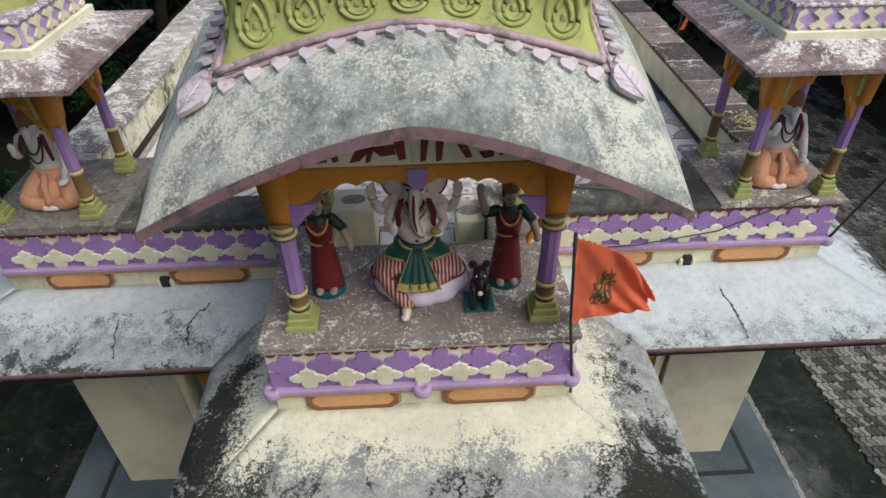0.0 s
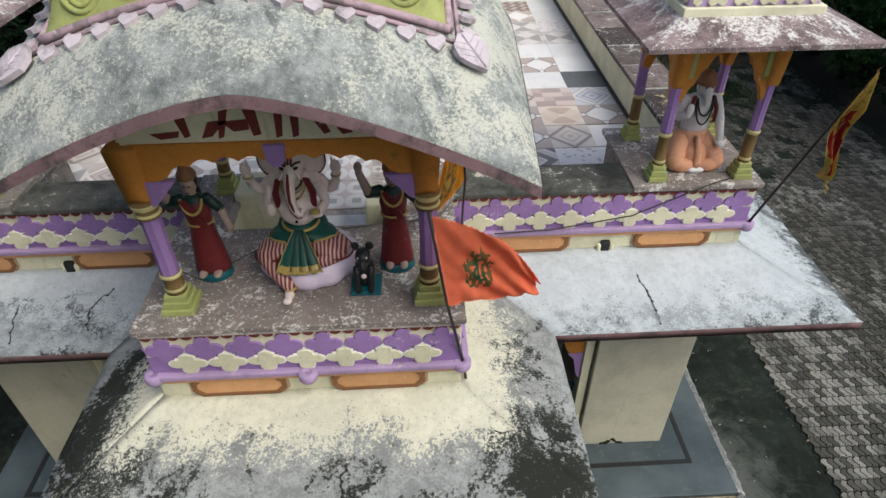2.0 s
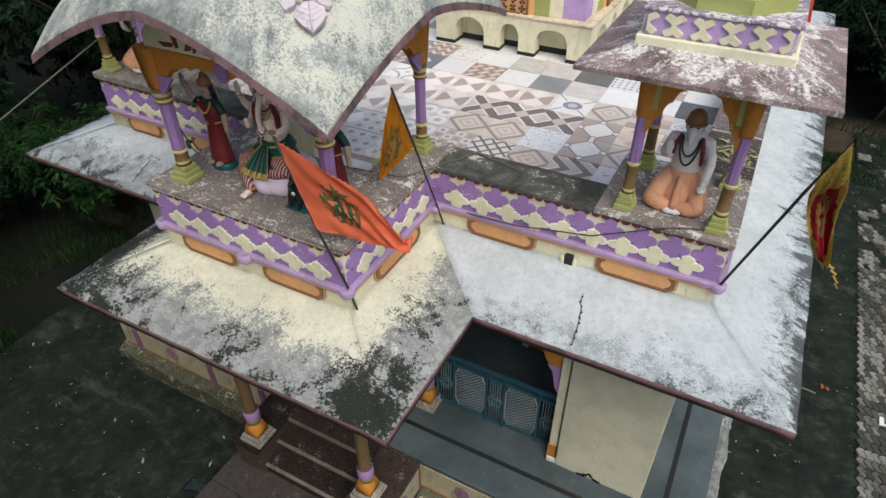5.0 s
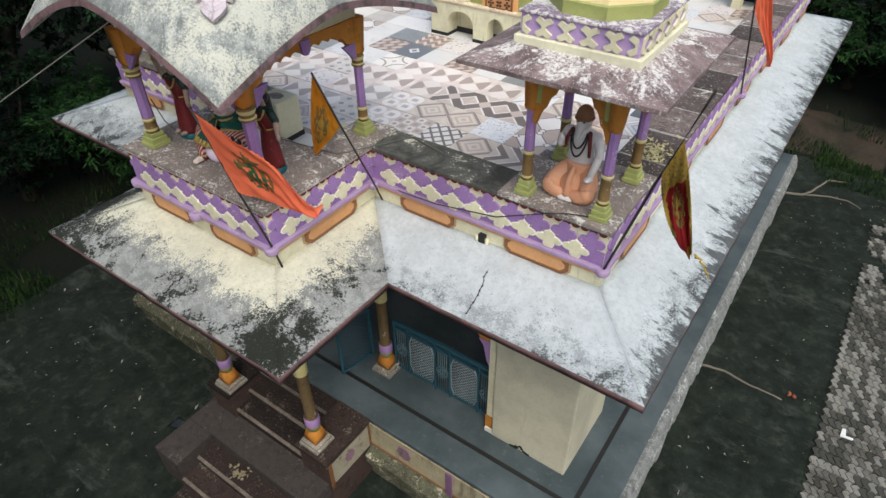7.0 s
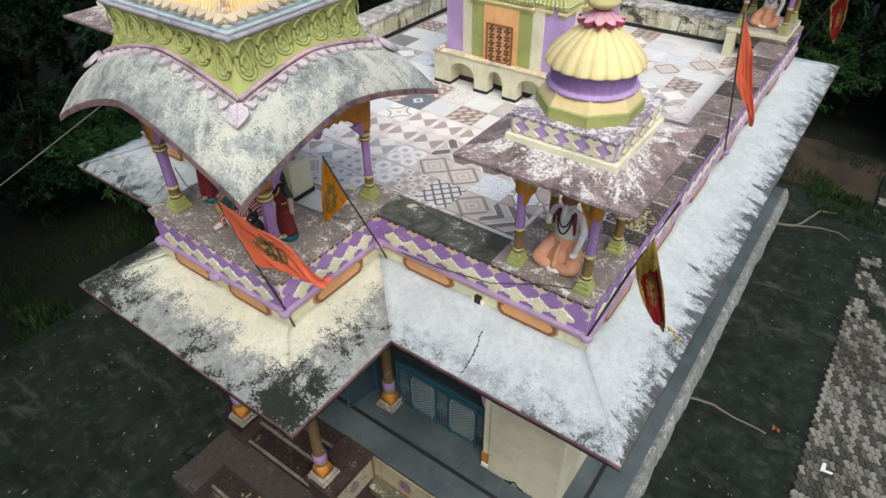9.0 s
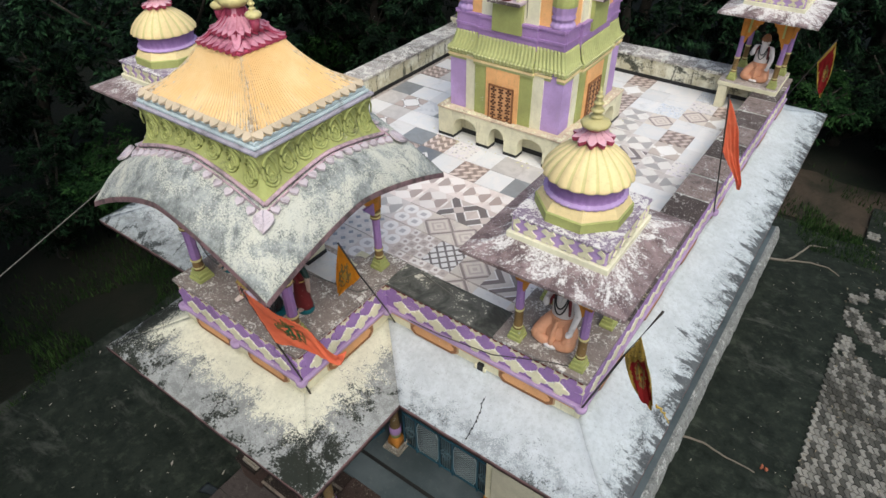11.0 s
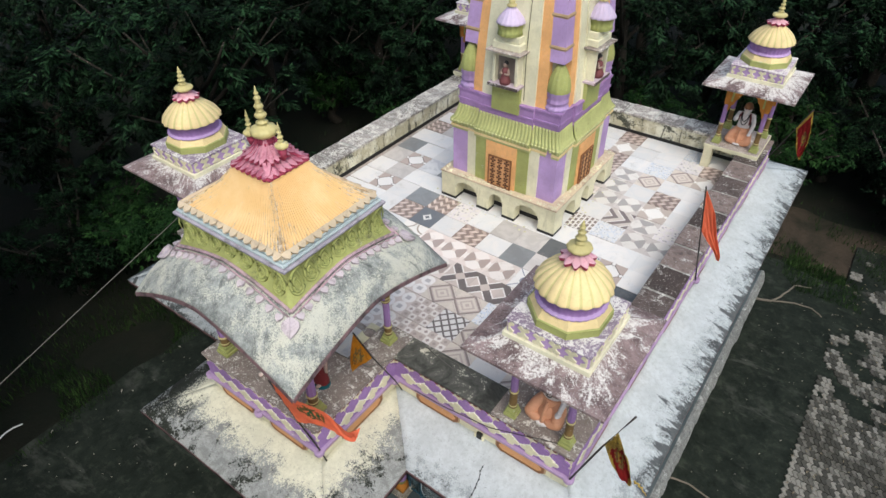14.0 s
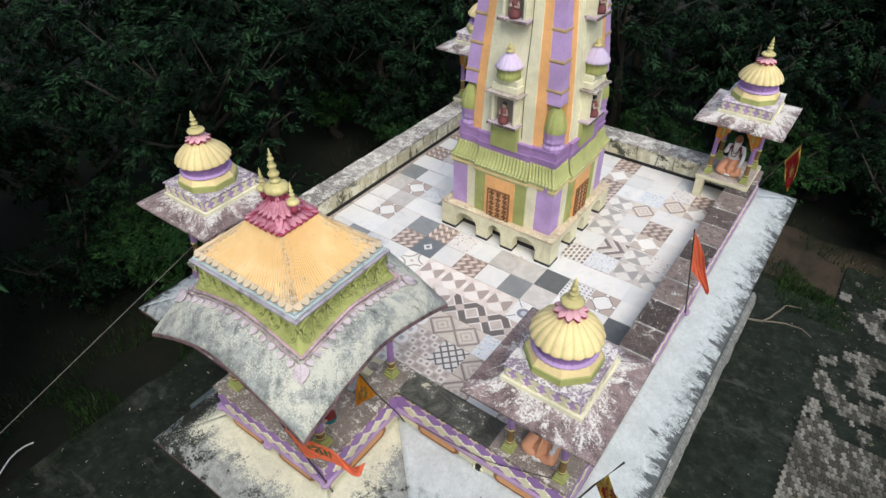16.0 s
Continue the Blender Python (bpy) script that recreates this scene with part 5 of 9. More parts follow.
TOOTH = finish(b, "hem_tooth", M_tooth)
for k in range(4):
    u = Vector(((1, 0, 0), (0, 1, 0), (-1, 0, 0), (0, -1, 0))[k])
    nn = Vector(((0, -1, 0), (1, 0, 0), (0, 1, 0), (-1, 0, 0))[k])
    half, out, cnt = ((0.835, 0.705, 15), (0.705, 0.835, 13))[k % 2]
    for i in range(cnt):
        o = Vector((CX, CY, 7.575)) + nn * (out - 0.025) + u * (-half + 2 * half * (i + 0.5) / cnt)
        place("hem_tooth", TOOTH, pav, basis(o, u, nn) @ Matrix.Rotation(0.95 + 0.10 * math.sin(i * 2.7 + k), 4, "X") @ Matrix.Diagonal((0.92, 1, 0.86 + 0.10 * math.sin(i * 1.9 + k), 1)), "weathered plaster hem tooth" if i == 0 else "")
b = bmesh.new()
uvl = b.loops.layers.uv.new("UVMap")
RIB = 36
for k in range(4):
    cols = []
    for i in range(RIB * 4 + 1):
        q = -1 + 2 * i / (RIB * 4)
        col = []
        for j in range(9):
            s = j / 8
            hx = 0.845 + (0.29 - 0.845) * s - 0.05 * math.sin(math.pi * s)
            hy = 0.715 + (0.265 - 0.715) * s - 0.05 * math.sin(math.pi * s)
            z = 7.545 + 0.49 * s ** 1.12
            z += 0.010 * abs(math.sin(math.pi * i / 4)) - 0.006
            px, py = ((q, -1), (1, q), (-q, 1), (-1, -q))[k]
            col.append(b.verts.new((CX + hx * px, CY + hy * py, z)))
        cols.append(col)
    for i, (c0, c1) in enumerate(zip(cols, cols[1:])):
        for j in range(8):
            f = b.faces.new((c0[j], c1[j], c1[j + 1], c0[j + 1]))
            for lp, (uu, vv) in zip(f.loops, ((i, j), (i + 1, j), (i + 1, j + 1), (i, j + 1))):
                lp[uvl].uv = (uu / (RIB * 4), vv / 8)
bmesh.ops.remove_doubles(b, verts=b.verts, dist=5e-4)
r = bmesh.ops.extrude_face_region(b, geom=b.faces[:])
for v in [e for e in r["geom"] if isinstance(e, bmesh.types.BMVert)]:
    v.co.z -= 0.022
part("ribbed_roof", b, M_yellowroof, pav, "orange-yellow ribbed roof worn grey along its hips")
# pink lotus base
part("lotus_base", boxes((CX - 0.31, CX + 0.31, CY - 0.29, CY + 0.29, 8.02, 8.05), (CX - 0.25, CX + 0.25, CY - 0.235, CY + 0.235, 8.05, 8.085), (CX - 0.15, CX + 0.15, CY - 0.14, CY + 0.14, 8.085, 8.20), (CX - 0.09, CX + 0.09, CY - 0.085, CY + 0.085, 8.20, 8.30), bev=0.01), M_magenta, pav, "magenta lotus base")


def petal_mesh(w, h, out, thick, mat):
    """A lotus petal that hangs from a narrow root and flares out to a blunt point: pale hollow face, deep red edge."""
    b = bmesh.new()
    top, low = [], []
    for j in range(9):
        s = j / 8
        ww = w * (0.38 + 0.62 * min(1.0, s / 0.72) ** 1.3) * (1.0 if s < 0.72 else 1 - 0.80 * ((s - 0.72) / 0.28) ** 1.3)
        r, z = out * s ** 1.7, -h * s ** 0.9 + 0.10 * h * max(0.0, s - 0.8) / 0.2
        rt, rl = [], []
        for i in range(5):
            t = (i - 2) / 2
            dip = 0.16 * w * (1 - t * t) * (1 - 0.5 * s)
            rt.append(b.verts.new((ww * t, r - dip, z)))
            rl.append(b.verts.new((ww * t * 0.92, r - dip - thick * 0.35, z - thick * (0.35 + 0.65 * s))))
        top.append(rt)
        low.append(rl)
    for j in range(8):
        for i in range(4):
            b.faces.new((top[j][i], top[j][i + 1], top[j + 1][i + 1], top[j + 1][i])).smooth = True
            b.faces.new((low[j][i + 1], low[j][i], low[j + 1][i], low[j + 1][i + 1])).material_index = 1
        for i in (0, 4):
            b.faces.new((top[j][i], top[j + 1][i], low[j + 1][i], low[j][i])).material_index = 1
    for i in range(4):
        b.faces.new((top[8][i], top[8][i + 1], low[8][i + 1], low[8][i])).material_index = 1
        b.faces.new((top[0][i + 1], top[0][i], low[0][i], low[0][i + 1])).material_index = 1
    bmesh.ops.recalc_face_normals(b, faces=b.faces)
    return finish(b, "petal", mat)


M_rosepetal = paint("worn_rose_paint", (0.56, 0.25, 0.33), (0.26, 0.05, 0.10), 0.46)
PETAL_A = petal_mesh(0.043, 0.235, 0.205, 0.035, [M_rosepetal, M_magenta])
PETAL_B = petal_mesh(0.045, 0.115, 0.17, 0.04, [M_rosepetal, M_magenta])
for k in range(4):
    u = Vector(((1, 0, 0), (0, 1, 0), (-1, 0, 0), (0, -1, 0))[k])
    nn = Vector(((0, -1, 0), (1, 0, 0), (0, 1, 0), (-1, 0, 0))[k])
    for tier, (mesh, cnt, z, back, wide, spread) in enumerate(((PETAL_A, 5, 8.372, 0.055, 0.075, 1.7), (PETAL_B, 7, 8.165, 0.165, 0.235, 1.15))):
        for i in range(cnt):
            t = -1 + 2 * (i + 0.5) / cnt
            o = Vector((CX, CY, z)) + nn * back + u * t * wide
            fan = (nn + u * t * 0.36 * spread).normalized()
            place("petal", mesh, pav, Matrix.Translation(o) @ Matrix.Rotation(math.atan2(fan.y, fan.x) - math.pi / 2, 4, "Z"), "pink lotus petal" if i + tier == 0 else "")


FINIAL_PROF = ((0.05, 0.0), (0.095, 0.012), (0.128, 0.04), (0.138, 0.07), (0.125, 0.10), (0.085, 0.122), (0.055, 0.128), (0.046, 0.15), (0.058, 0.158), (0.060, 0.170), (0.036, 0.178), (0.030, 0.205), (0.052, 0.222), (0.062, 0.242), (0.052, 0.262), (0.028, 0.276), (0.036, 0.284), (0.036, 0.292), (0.024, 0.30), (0.042, 0.322), (0.047, 0.338), (0.038, 0.356), (0.019, 0.37), (0.028, 0.378), (0.028, 0.386), (0.018, 0.394), (0.032, 0.412), (0.034, 0.425), (0.022, 0.442), (0.013, 0.452), (0.022, 0.468), (0.020, 0.482), (0.010, 0.495), (0.010, 0.515), (0.002, 0.55))


def finial(root, at, s, lbl="gold painted pot finial", fat=1.0):
    b = bmesh.new()
    lathe(b, [(r * s * fat, z * s) for r, z in FINIAL_PROF], 40, at, ribs=10, amp=0.06)
    return part("finial", b, M_gold, root, lbl)


b = bmesh.new()
lathe(b, [(0.10, 0), (0.085, 0.05), (0.08, 0.08)], 18, (CX, CY, 8.265))
part("finial_seat", b, M_magenta, pav)
finial(pav, (CX, CY, 8.335), 1.02, fat=1.06)
for sx in (1, -1):
    finial(pav, (CX + 0.245 * sx, CY, 8.27), 0.55, "small gold finial")
    b = bmesh.new()
    lathe(b, [(0.03, 0.0), (0.045, 0.06), (0.05, 0.12)], 12, (CX + 0.245 * sx, CY, 8.16))
    part("finial_stem", b, M_magenta, pav)

# ---------------------------------------------------------------- domed kiosks
def kiosk():
    """Kiosk about its own origin at the middle of its floor."""
    k = thing("domed_kiosk", "small domed kiosk with purple columns, maroon eave and yellow dome", "kiosk", "corner kiosks")
    h, e = 0.385, 1.27
    for x, y in ((-h, -h), (h, -h), (h, h), (-h, h)):
        pillar(k, x, y, 0.0, e, 0.068)
    cs = [(-h, -h), (h, -h), (h, h), (-h, h)]
    for i in range(4):
        a, c = Vector((*cs[i], 0)), Vector((*cs[(i + 1) % 4], 0))
        u = (c - a).normalized()
        m = basis(a, u, Vector((u.y, -u.x, 0)))
        L = (c - a).length
        ar = part("arch", cusped_arch(0.03, L - 0.03, 0.74, 1.20, e + 0.04, 0.07, m, 9, 0.03, 1.65), M_beam, k, "orange cusped arch")
        for q in (0.2, L - 0.2):
            part("block", prism(bmesh.new(), [(q - 0.05, 1.15), (q + 0.05, 1.15), (q + 0.05, 1.25), (q - 0.05, 1.25)], 0.02, 0.044, m), M_purple, ar)
        for q in (0.06, L - 0.06):
            part("olive_patch", prism(bmesh.new(), [(q - 0.035, 0.92), (q + 0.035, 0.92), (q + 0.045, 1.22), (q - 0.045, 1.22)], 0.028, 0.046, m), M_olive, ar)
    # eave: a shallow hipped slab
    b = bmesh.new()
    uvl = b.loops.layers.uv.new("UVMap")
    ro, ri, z0, z1 = 0.87, 0.50, e + 0.05, e + 0.16
    for i in range(4):
        A = ((-1, -1), (1, -1), (1, 1), (-1, 1))[i]
        B = ((1, -1), (1, 1), (-1, 1), (-1, -1))[i]
        n = 10
        for j in range(n):
            for w in range(4):
                vs, uv = [], []
                for s, t in ((j, w), (j + 1, w), (j + 1, w + 1), (j, w + 1)):
                    s, t = s / n, t / 4
                    r = ro + (ri - ro) * t
                    vs.append(b.verts.new(((A[0] + (B[0] - A[0]) * s) * r, (A[1] + (B[1] - A[1]) * s) * r, z0 + (z1 - z0) * t ** 1.1)))
                    uv.append((s + i, t))
                f = b.faces.new(vs)
                for lp, q in zip(f.loops, uv):
                    lp[uvl].uv = q
    bmesh.ops.remove_doubles(b, verts=b.verts, dist=1e-4)
    r = bmesh.ops.extrude_face_region(b, geom=b.faces[:])
    for v in [q for q in r["geom"] if isinstance(q, bmesh.types.BMVert)]:
        v.co.z -= 0.035
    part("eave", b, M_splash, k, "maroon eave slab with white lime runs")
    part("ceiling_plate", boxes((-0.5, 0.5, -0.5, 0.5, e, e + 0.07)), M_beam, k)
    # box with cut quatrefoils
    z = z1 - 0.02
    part("attic_foot", boxes((-0.535, 0.535, -0.535, 0.535, z, z + 0.07), bev=0.008), M_towercream, k, "cream plinth course")
    at = part("attic", boxes((-0.495, 0.495, -0.495, 0.495, z + 0.07, z + 0.235), bev=0.006), M_lilac, k, "lilac attic box")
    part("attic_lip", boxes((-0.515, 0.515, -0.515, 0.515, z + 0.235, z + 0.26), bev=0.008), M_kcope, at, "weathered stone lip")
    for i in range(4):
        u = ((1, 0, 0), (0, 1, 0), (-1, 0, 0), (0, -1, 0))[i]
        nn = ((0, -1, 0), (1, 0, 0), (0, 1, 0), (-1, 0, 0))[i]
        for j in range(4):
            q = Vector(u) * (-0.288 + 0.192 * j) + Vector(nn) * 0.495 + Vector((0, 0, z + 0.152))
            place("crossed_motif", KMOTIF, at, basis(q, u, nn))
        for j in (-1, 1):
            q = Vector(u) * (0.475 * j) + Vector(nn) * 0.495 + Vector((0, 0, z + 0.152))
            place("end_motif", KHALF, at, basis(q, u, nn) @ Matrix.Diagonal((-j, 1, 1, 1)))
    # octagonal drum, violet ring, ribbed dome
    zz = z + 0.26
    b = bmesh.new()
    lathe(b, [(0.472, 0.0, 0), (0.472, 0.095, 0), (0.455, 0.105, 1), (0.43, 0.15, 1), (0.40, 0.19, 1), (0.40, 0.205, 1)], 8, (0, 0, zz), turn=math.pi / 8)
    for f in b.faces:
        f.smooth = False
    part("drum", b, [M_olive, M_dome], k, "octagonal olive and cream drum")
    b = bmesh.new()
    lathe(b, [(r, z + 0.06, mi) for r, z, mi in ((0.36, 0.13, 1), (0.398, 0.140, 1), (0.404, 0.152, 1), (0.396, 0.165, 1), (0.365, 0.176, 0), (0.362, 0.20, 0), (0.370, 0.25, 0), (0.388, 0.30, 0), (0.408, 0.335, 0), (0.405, 0.352, 0), (0.36, 0.352, 0))], 128, (0, 0, zz), ribs=32, amp=0.022)
    part("ring", b, [M_purple, M_lilac], k, "purple moulded ring with a lilac foot")
    zz += 0.13
    b = bmesh.new()
    prof = [(r * 0.965, 0.258 + (z - 0.258) * 0.78) for r, z in ((0.37, 0.275), (0.435, 0.258), (0.450, 0.264), (0.448, 0.280), (0.430, 0.325), (0.40, 0.38), (0.36, 0.435), (0.31, 0.49), (0.25, 0.545), (0.19, 0.595), (0.14, 0.64), (0.10, 0.675))]
    zz -= 0.095
    lathe(b, prof, 160, (0, 0, zz + 0.095), ribs=20, amp=0.042)
    # faces beside each rib valley take a darker, greener yellow
    for q, f in enumerate(b.faces):
        if q % 8 in (0, 7) and q < 160 * (len(prof) - 1):
            f.material_index = 1
    part("dome", b, [M_dome, M_valley], k, "pale yellow fluted dome", False)
    b = bmesh.new()
    lathe(b, [(0.13, 0.65), (0.10, 0.70), (0.072, 0.76), (0.068, 0.80), (0.06, 0.81)], 20, (0, 0, zz), ribs=10, amp=0.06)
    part("lotus_core", b, M_magenta, k)
    for i in range(10):
        a = 2 * math.pi * i / 10
        place("petal", KPETAL, k, Matrix.Translation((0.055 * math.cos(a), 0.055 * math.sin(a), zz + 0.80)) @ Matrix.Rotation(a - math.pi / 2, 4, "Z"), "pink lotus petal with a red edge" if i == 0 else "")
    b = bmesh.new()
    lathe(b, [(r, zq * 0.68) for r, zq in FINIAL_PROF], 40, (0, 0, zz + 0.775), ribs=10, amp=0.05)
    part("finial", b, M_gold, k, "gold painted pot finial")
    return k


def waist(t):
    """Half width of the crossed motif at height t from -1 to 1."""
    t = abs(t)
    return 0.016 + 0.062 * min(1.0, t / 0.55) ** 1.6 - 0.035 * max(0.0, (t - 0.55) / 0.45)


b = bmesh.new()
right = [(waist(t / 10), t / 10 * 0.078) for t in range(-10, 11)]
prism(b, right + [(0.018, 0.066), (0.0, 0.054), (-0.018, 0.066)] + [(-x, z) for x, z in reversed(right)] + [(-0.018, -0.066), (0.0, -0.054), (0.018, -0.066)], -0.002, 0.018)
KMOTIF = finish(b, "crossed_motif", M_cream)
b = bmesh.new()
prism(b, right + [(0.022, 0.062), (0.0, 0.05), (0.0, -0.05), (0.022, -0.062)], -0.002, 0.016)
KHALF = finish(b, "end_motif", M_cream)
KPETAL = petal_mesh(0.047, 0.115, 0.145, 0.04, [M_pink, M_magenta])
KZ = PTOP + 0.02
K0 = kiosk()
K0.location = (3.17, 1.955, KZ)
K0.scale = (0.96, 0.96, 1.0)
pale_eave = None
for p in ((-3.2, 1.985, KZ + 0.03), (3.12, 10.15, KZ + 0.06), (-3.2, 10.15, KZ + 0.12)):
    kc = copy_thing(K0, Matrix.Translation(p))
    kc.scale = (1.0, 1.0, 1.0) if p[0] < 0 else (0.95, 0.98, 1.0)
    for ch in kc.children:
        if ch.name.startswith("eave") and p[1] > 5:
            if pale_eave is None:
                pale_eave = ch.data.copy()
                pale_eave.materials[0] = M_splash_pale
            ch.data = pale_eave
for x0, x1, y0, y1, dz in ((2.58, 3.715, 1.44, 2.52, 0.018), (-3.76, -2.60, 1.44, 2.58, 0.048)):
    structure("kiosk_floor", boxes((x0, x1, y0, y1, PTOP - 0.03, PTOP + dz), (x0 + 0.05, x1 - 0.05, y0 + 0.06, y1 - 0.06, 4.5, PTOP - 0.03), bev=0.008), M_platform if x0 > 0 else M_mossfloor, "worn grey-brown screed floor under the kiosk", "platform")
for cx, cy, dz in ((3.12, 10.15, 0.078), (-3.2, 10.15, 0.138)):
    t = thing("kiosk_table", "cream masonry table carrying a corner kiosk", "plinth", "kiosk tables")
    part("top", boxes((cx - 0.56, cx + 0.5, cy - 0.56, cy + 0.56, PTOP + dz - 0.09, PTOP + dz - 0.008), bev=0.01), M_cream, t, "cream table slab")
    part("screed", boxes((cx - 0.55, cx + 0.49, cy - 0.55, cy + 0.55, PTOP + dz - 0.008, PTOP + dz)), M_platform, t, "worn grey screed")
    for sx, sy in ((-1, -1), (-1, 1), (1, -1), (1, 1)):
        part("leg", boxes((cx + sx * 0.43 - 0.1, cx + sx * 0.43 + 0.07, cy + sy * 0.45 - 0.1, cy + sy * 0.45 + 0.1, FLOOR - 0.01, PTOP + dz - 0.09), bev=0.012), M_cream, t)

# ---------------------------------------------------------------- main tower
TX, TY = 0.03, 6.84
TS_ = 0.957
tower = thing("shrine_tower", "tall painted temple tower with lilac, cream and orange ribs", "tower")
ZB = 5.19


def around(fn):
    for k in range(4):
        fn(k, Matrix.Translation((TX, TY, 0)) @ Matrix.Rotation(k * math.pi / 2, 4, "Z") @ Matrix.Diagonal((TS_, TS_, 1, 1)))


def tower_base(k, m):
    b = bmesh.new()
    W = 1.29
    f = m @ Matrix.Translation((0, -W, 0))
    legs = [(-1.29, -0.95), (-0.43, -0.16), (0.16, 0.43), (0.95, 1.29)]
    for a, c in legs[1:]:
        prism(b, [(a, FLOOR), (c, FLOOR), (c, ZB), (a, ZB)], 0.0, 0.34 if a > 0.9 else 0.22, f)
    for (a0, a1), (c0, c1) in zip(legs, legs[1:]):
        x0, x1 = a1, c0
        n = 12
        for i in range(n):
            s0, s1 = i / n, (i + 1) / n
            zz = lambda s: 4.91 + 0.18 * math.sqrt(max(0.0, 1 - (2 * s - 1) ** 2))
            prism(b, [(x0 + (x1 - x0) * s0, zz(s0)), (x0 + (x1 - x0) * s1, zz(s1)), (x0 + (x1 - x0) * s1, ZB), (x0 + (x1 - x0) * s0, ZB)], 0.0, 0.22, f)
    bmesh.ops.remove_doubles(b, verts=b.verts, dist=1e-5)
    p = part("arcade", b, M_cream, tower, "cream arcaded base")
    for a, c in legs[1:]:
        part("skirting", prism(bmesh.new(), [(a - 0.003, FLOOR), (c + 0.003, FLOOR), (c + 0.003, FLOOR + 0.055), (a - 0.003, FLOOR + 0.055)], -0.004, 0.344 if a > 0.9 else 0.226, f), M_black, p)


around(tower_base)
part("base_slab", boxes((TX - 1.25, TX + 1.25, TY - 1.25, TY + 1.25, ZB, ZB + 0.035), bev=0.01), M_tooth, tower, "worn cream ledge")
bc = part("base_core", boxes((TX - 0.95, TX + 0.95, TY - 0.95, TY + 0.95, FLOOR + 0.09, ZB)), M_cream, tower)
part("core_skirting", boxes((TX - 0.955, TX + 0.955, TY - 0.955, TY + 0.955, FLOOR, FLOOR + 0.09)), M_black, bc)

STRIPS = ((-1.12, -0.77, M_lilac, 0.0), (-0.77, -0.57, M_towercream, 0.02), (-0.57, -0.33, M_olive, 0.04), (-0.33, 0.33, M_apricot, 0.06), (0.33, 0.57, M_olive, 0.04), (0.57, 0.77, M_towercream, 0.02), (0.77, 1.12, M_lilac, 0.0))
ZW = 6.25
part("core", boxes((TX - 0.95, TX + 0.95, TY - 0.95, TY + 0.95, ZB + 0.04, 7.0)), M_lilac, tower)


def tower_wall(k, m):
    for a, c, mat, pr in STRIPS[1:]:
        b = bmesh.new()
        prism(b, [(a, ZB + 0.04), (c, ZB + 0.04), (c, ZW), (a, ZW)], -1.12 - pr, -0.77 if c > 1 else -0.90, m)
        part("pier", b, mat, tower)
    b = bmesh.new()
    prism(b, [(-0.235, 5.23), (0.235, 5.23), (0.235, 5.82), (-0.235, 5.82)], -1.20, -1.16, m)
    d = part("door_panel", b, M_orange, tower, "orange panel with dark pierced scrollwork")
    b = bmesh.new()
    for i in range(3):
        for j in range(5):
            x, z = -0.15 + 0.15 * i, 5.30 + 0.1125 * j
            for q in range(4):
                a = q * math.pi / 2 + (math.pi / 4 if (i + j) % 2 else 0)
                cx, cz = x + 0.037 * math.cos(a), z + 0.037 * math.sin(a)
                prism(b, [(cx + 0.024 * math.cos(w * math.pi / 4 + a) * (1.25 if w % 2 else 0.8), cz + 0.019 * math.sin(w * math.pi / 4 + a)) for w in range(8)], -1.2065, -1.195, m)
            prism(b, [(x + 0.013 * math.cos(w * math.pi / 3), z + 0.013 * math.sin(w * math.pi / 3)) for w in range(6)], -1.2065, -1.195, m)
    tagged(part("scrollwork", b, M_scroll, d), "dark pierced scrollwork", kind="stuff")
    for x0, x1, z0, z1 in ((-0.25, -0.225, 5.225, 5.835), (0.225, 0.25, 5.225, 5.835), (-0.225, 0.225, 5.81, 5.835), (-0.225, 0.225, 5.225, 5.245)):
        part("frame", prism(bmesh.new(), [(x0, z0), (x1, z0), (x1, z1), (x0, z1)], -1.216, -1.19, m), M_brown, d)
    # olive eave of half-round rolls in stepped planes
    b = bmesh.new()
    for a, c, pr in ((-1.15, -0.58, 0.0), (-0.58, 0.58, 0.05), (0.58, 1.15, 0.0)):
        rolls = max(1, round((c - a) / 0.073))
        n = rolls * 6
        rows = []
        for i in range(n + 1):
            u = a + (c - a) * i / n
            bow = abs(math.sin(math.pi * i / 6))
            col = []
            for s in range(9):
                t = (s - 1) / 7
                tt = max(0.0, t)
                out = 1.150 - 0.115 * tt ** 0.6 + pr
                k1 = (out - pr) / 1.150
                uu = u * k1 if pr == 0 else u * (1 - 0.05 * tt)
                z = 6.285 + 0.285 * tt ** 1.15 + (-0.035 * bow ** 0.5 if s == 0 else 0.0) + 0.012 * bow
                col.append(b.verts.new(m @ Vector((uu, -(out + 0.026 * bow ** 0.6 * (0.5 if s == 0 else 1.0)), z))))
            rows.append(col)
        for c0, c1 in zip(rows, rows[1:]):
            for s in range(8):
                f = b.faces.new((c0[s], c1[s], c1[s + 1], c0[s + 1]))
                f.smooth = True
    r = bmesh.ops.extrude_face_region(b, geom=b.faces[:])
    for v in [q for q in r["geom"] if isinstance(q, bmesh.types.BMVert)]:
        v.co.z -= 0.03
    ev = part("eave", b, M_eave, tower, "olive eave of plaster rolls with scalloped ends")
    b = bmesh.new()
    for a, c, pr in ((-1.15, -0.58, 0.0), (-0.58, 0.58, 0.05), (0.58, 1.15, 0.0)):
        rolls = max(1, round((c - a) / 0.073))
        for i in range(rolls):
            u = a + (c - a) * (i + 0.5) / rolls
            ellipsoid(b, tuple(m @ Vector((u, -(1.168 + pr), 6.272))), (0.026, 0.026, 0.022), 0, seg=6)
            ellipsoid(b, tuple(m @ Vector((u, -(1.150 + pr), 6.222))), (0.024, 0.022, 0.018), 0, seg=6)
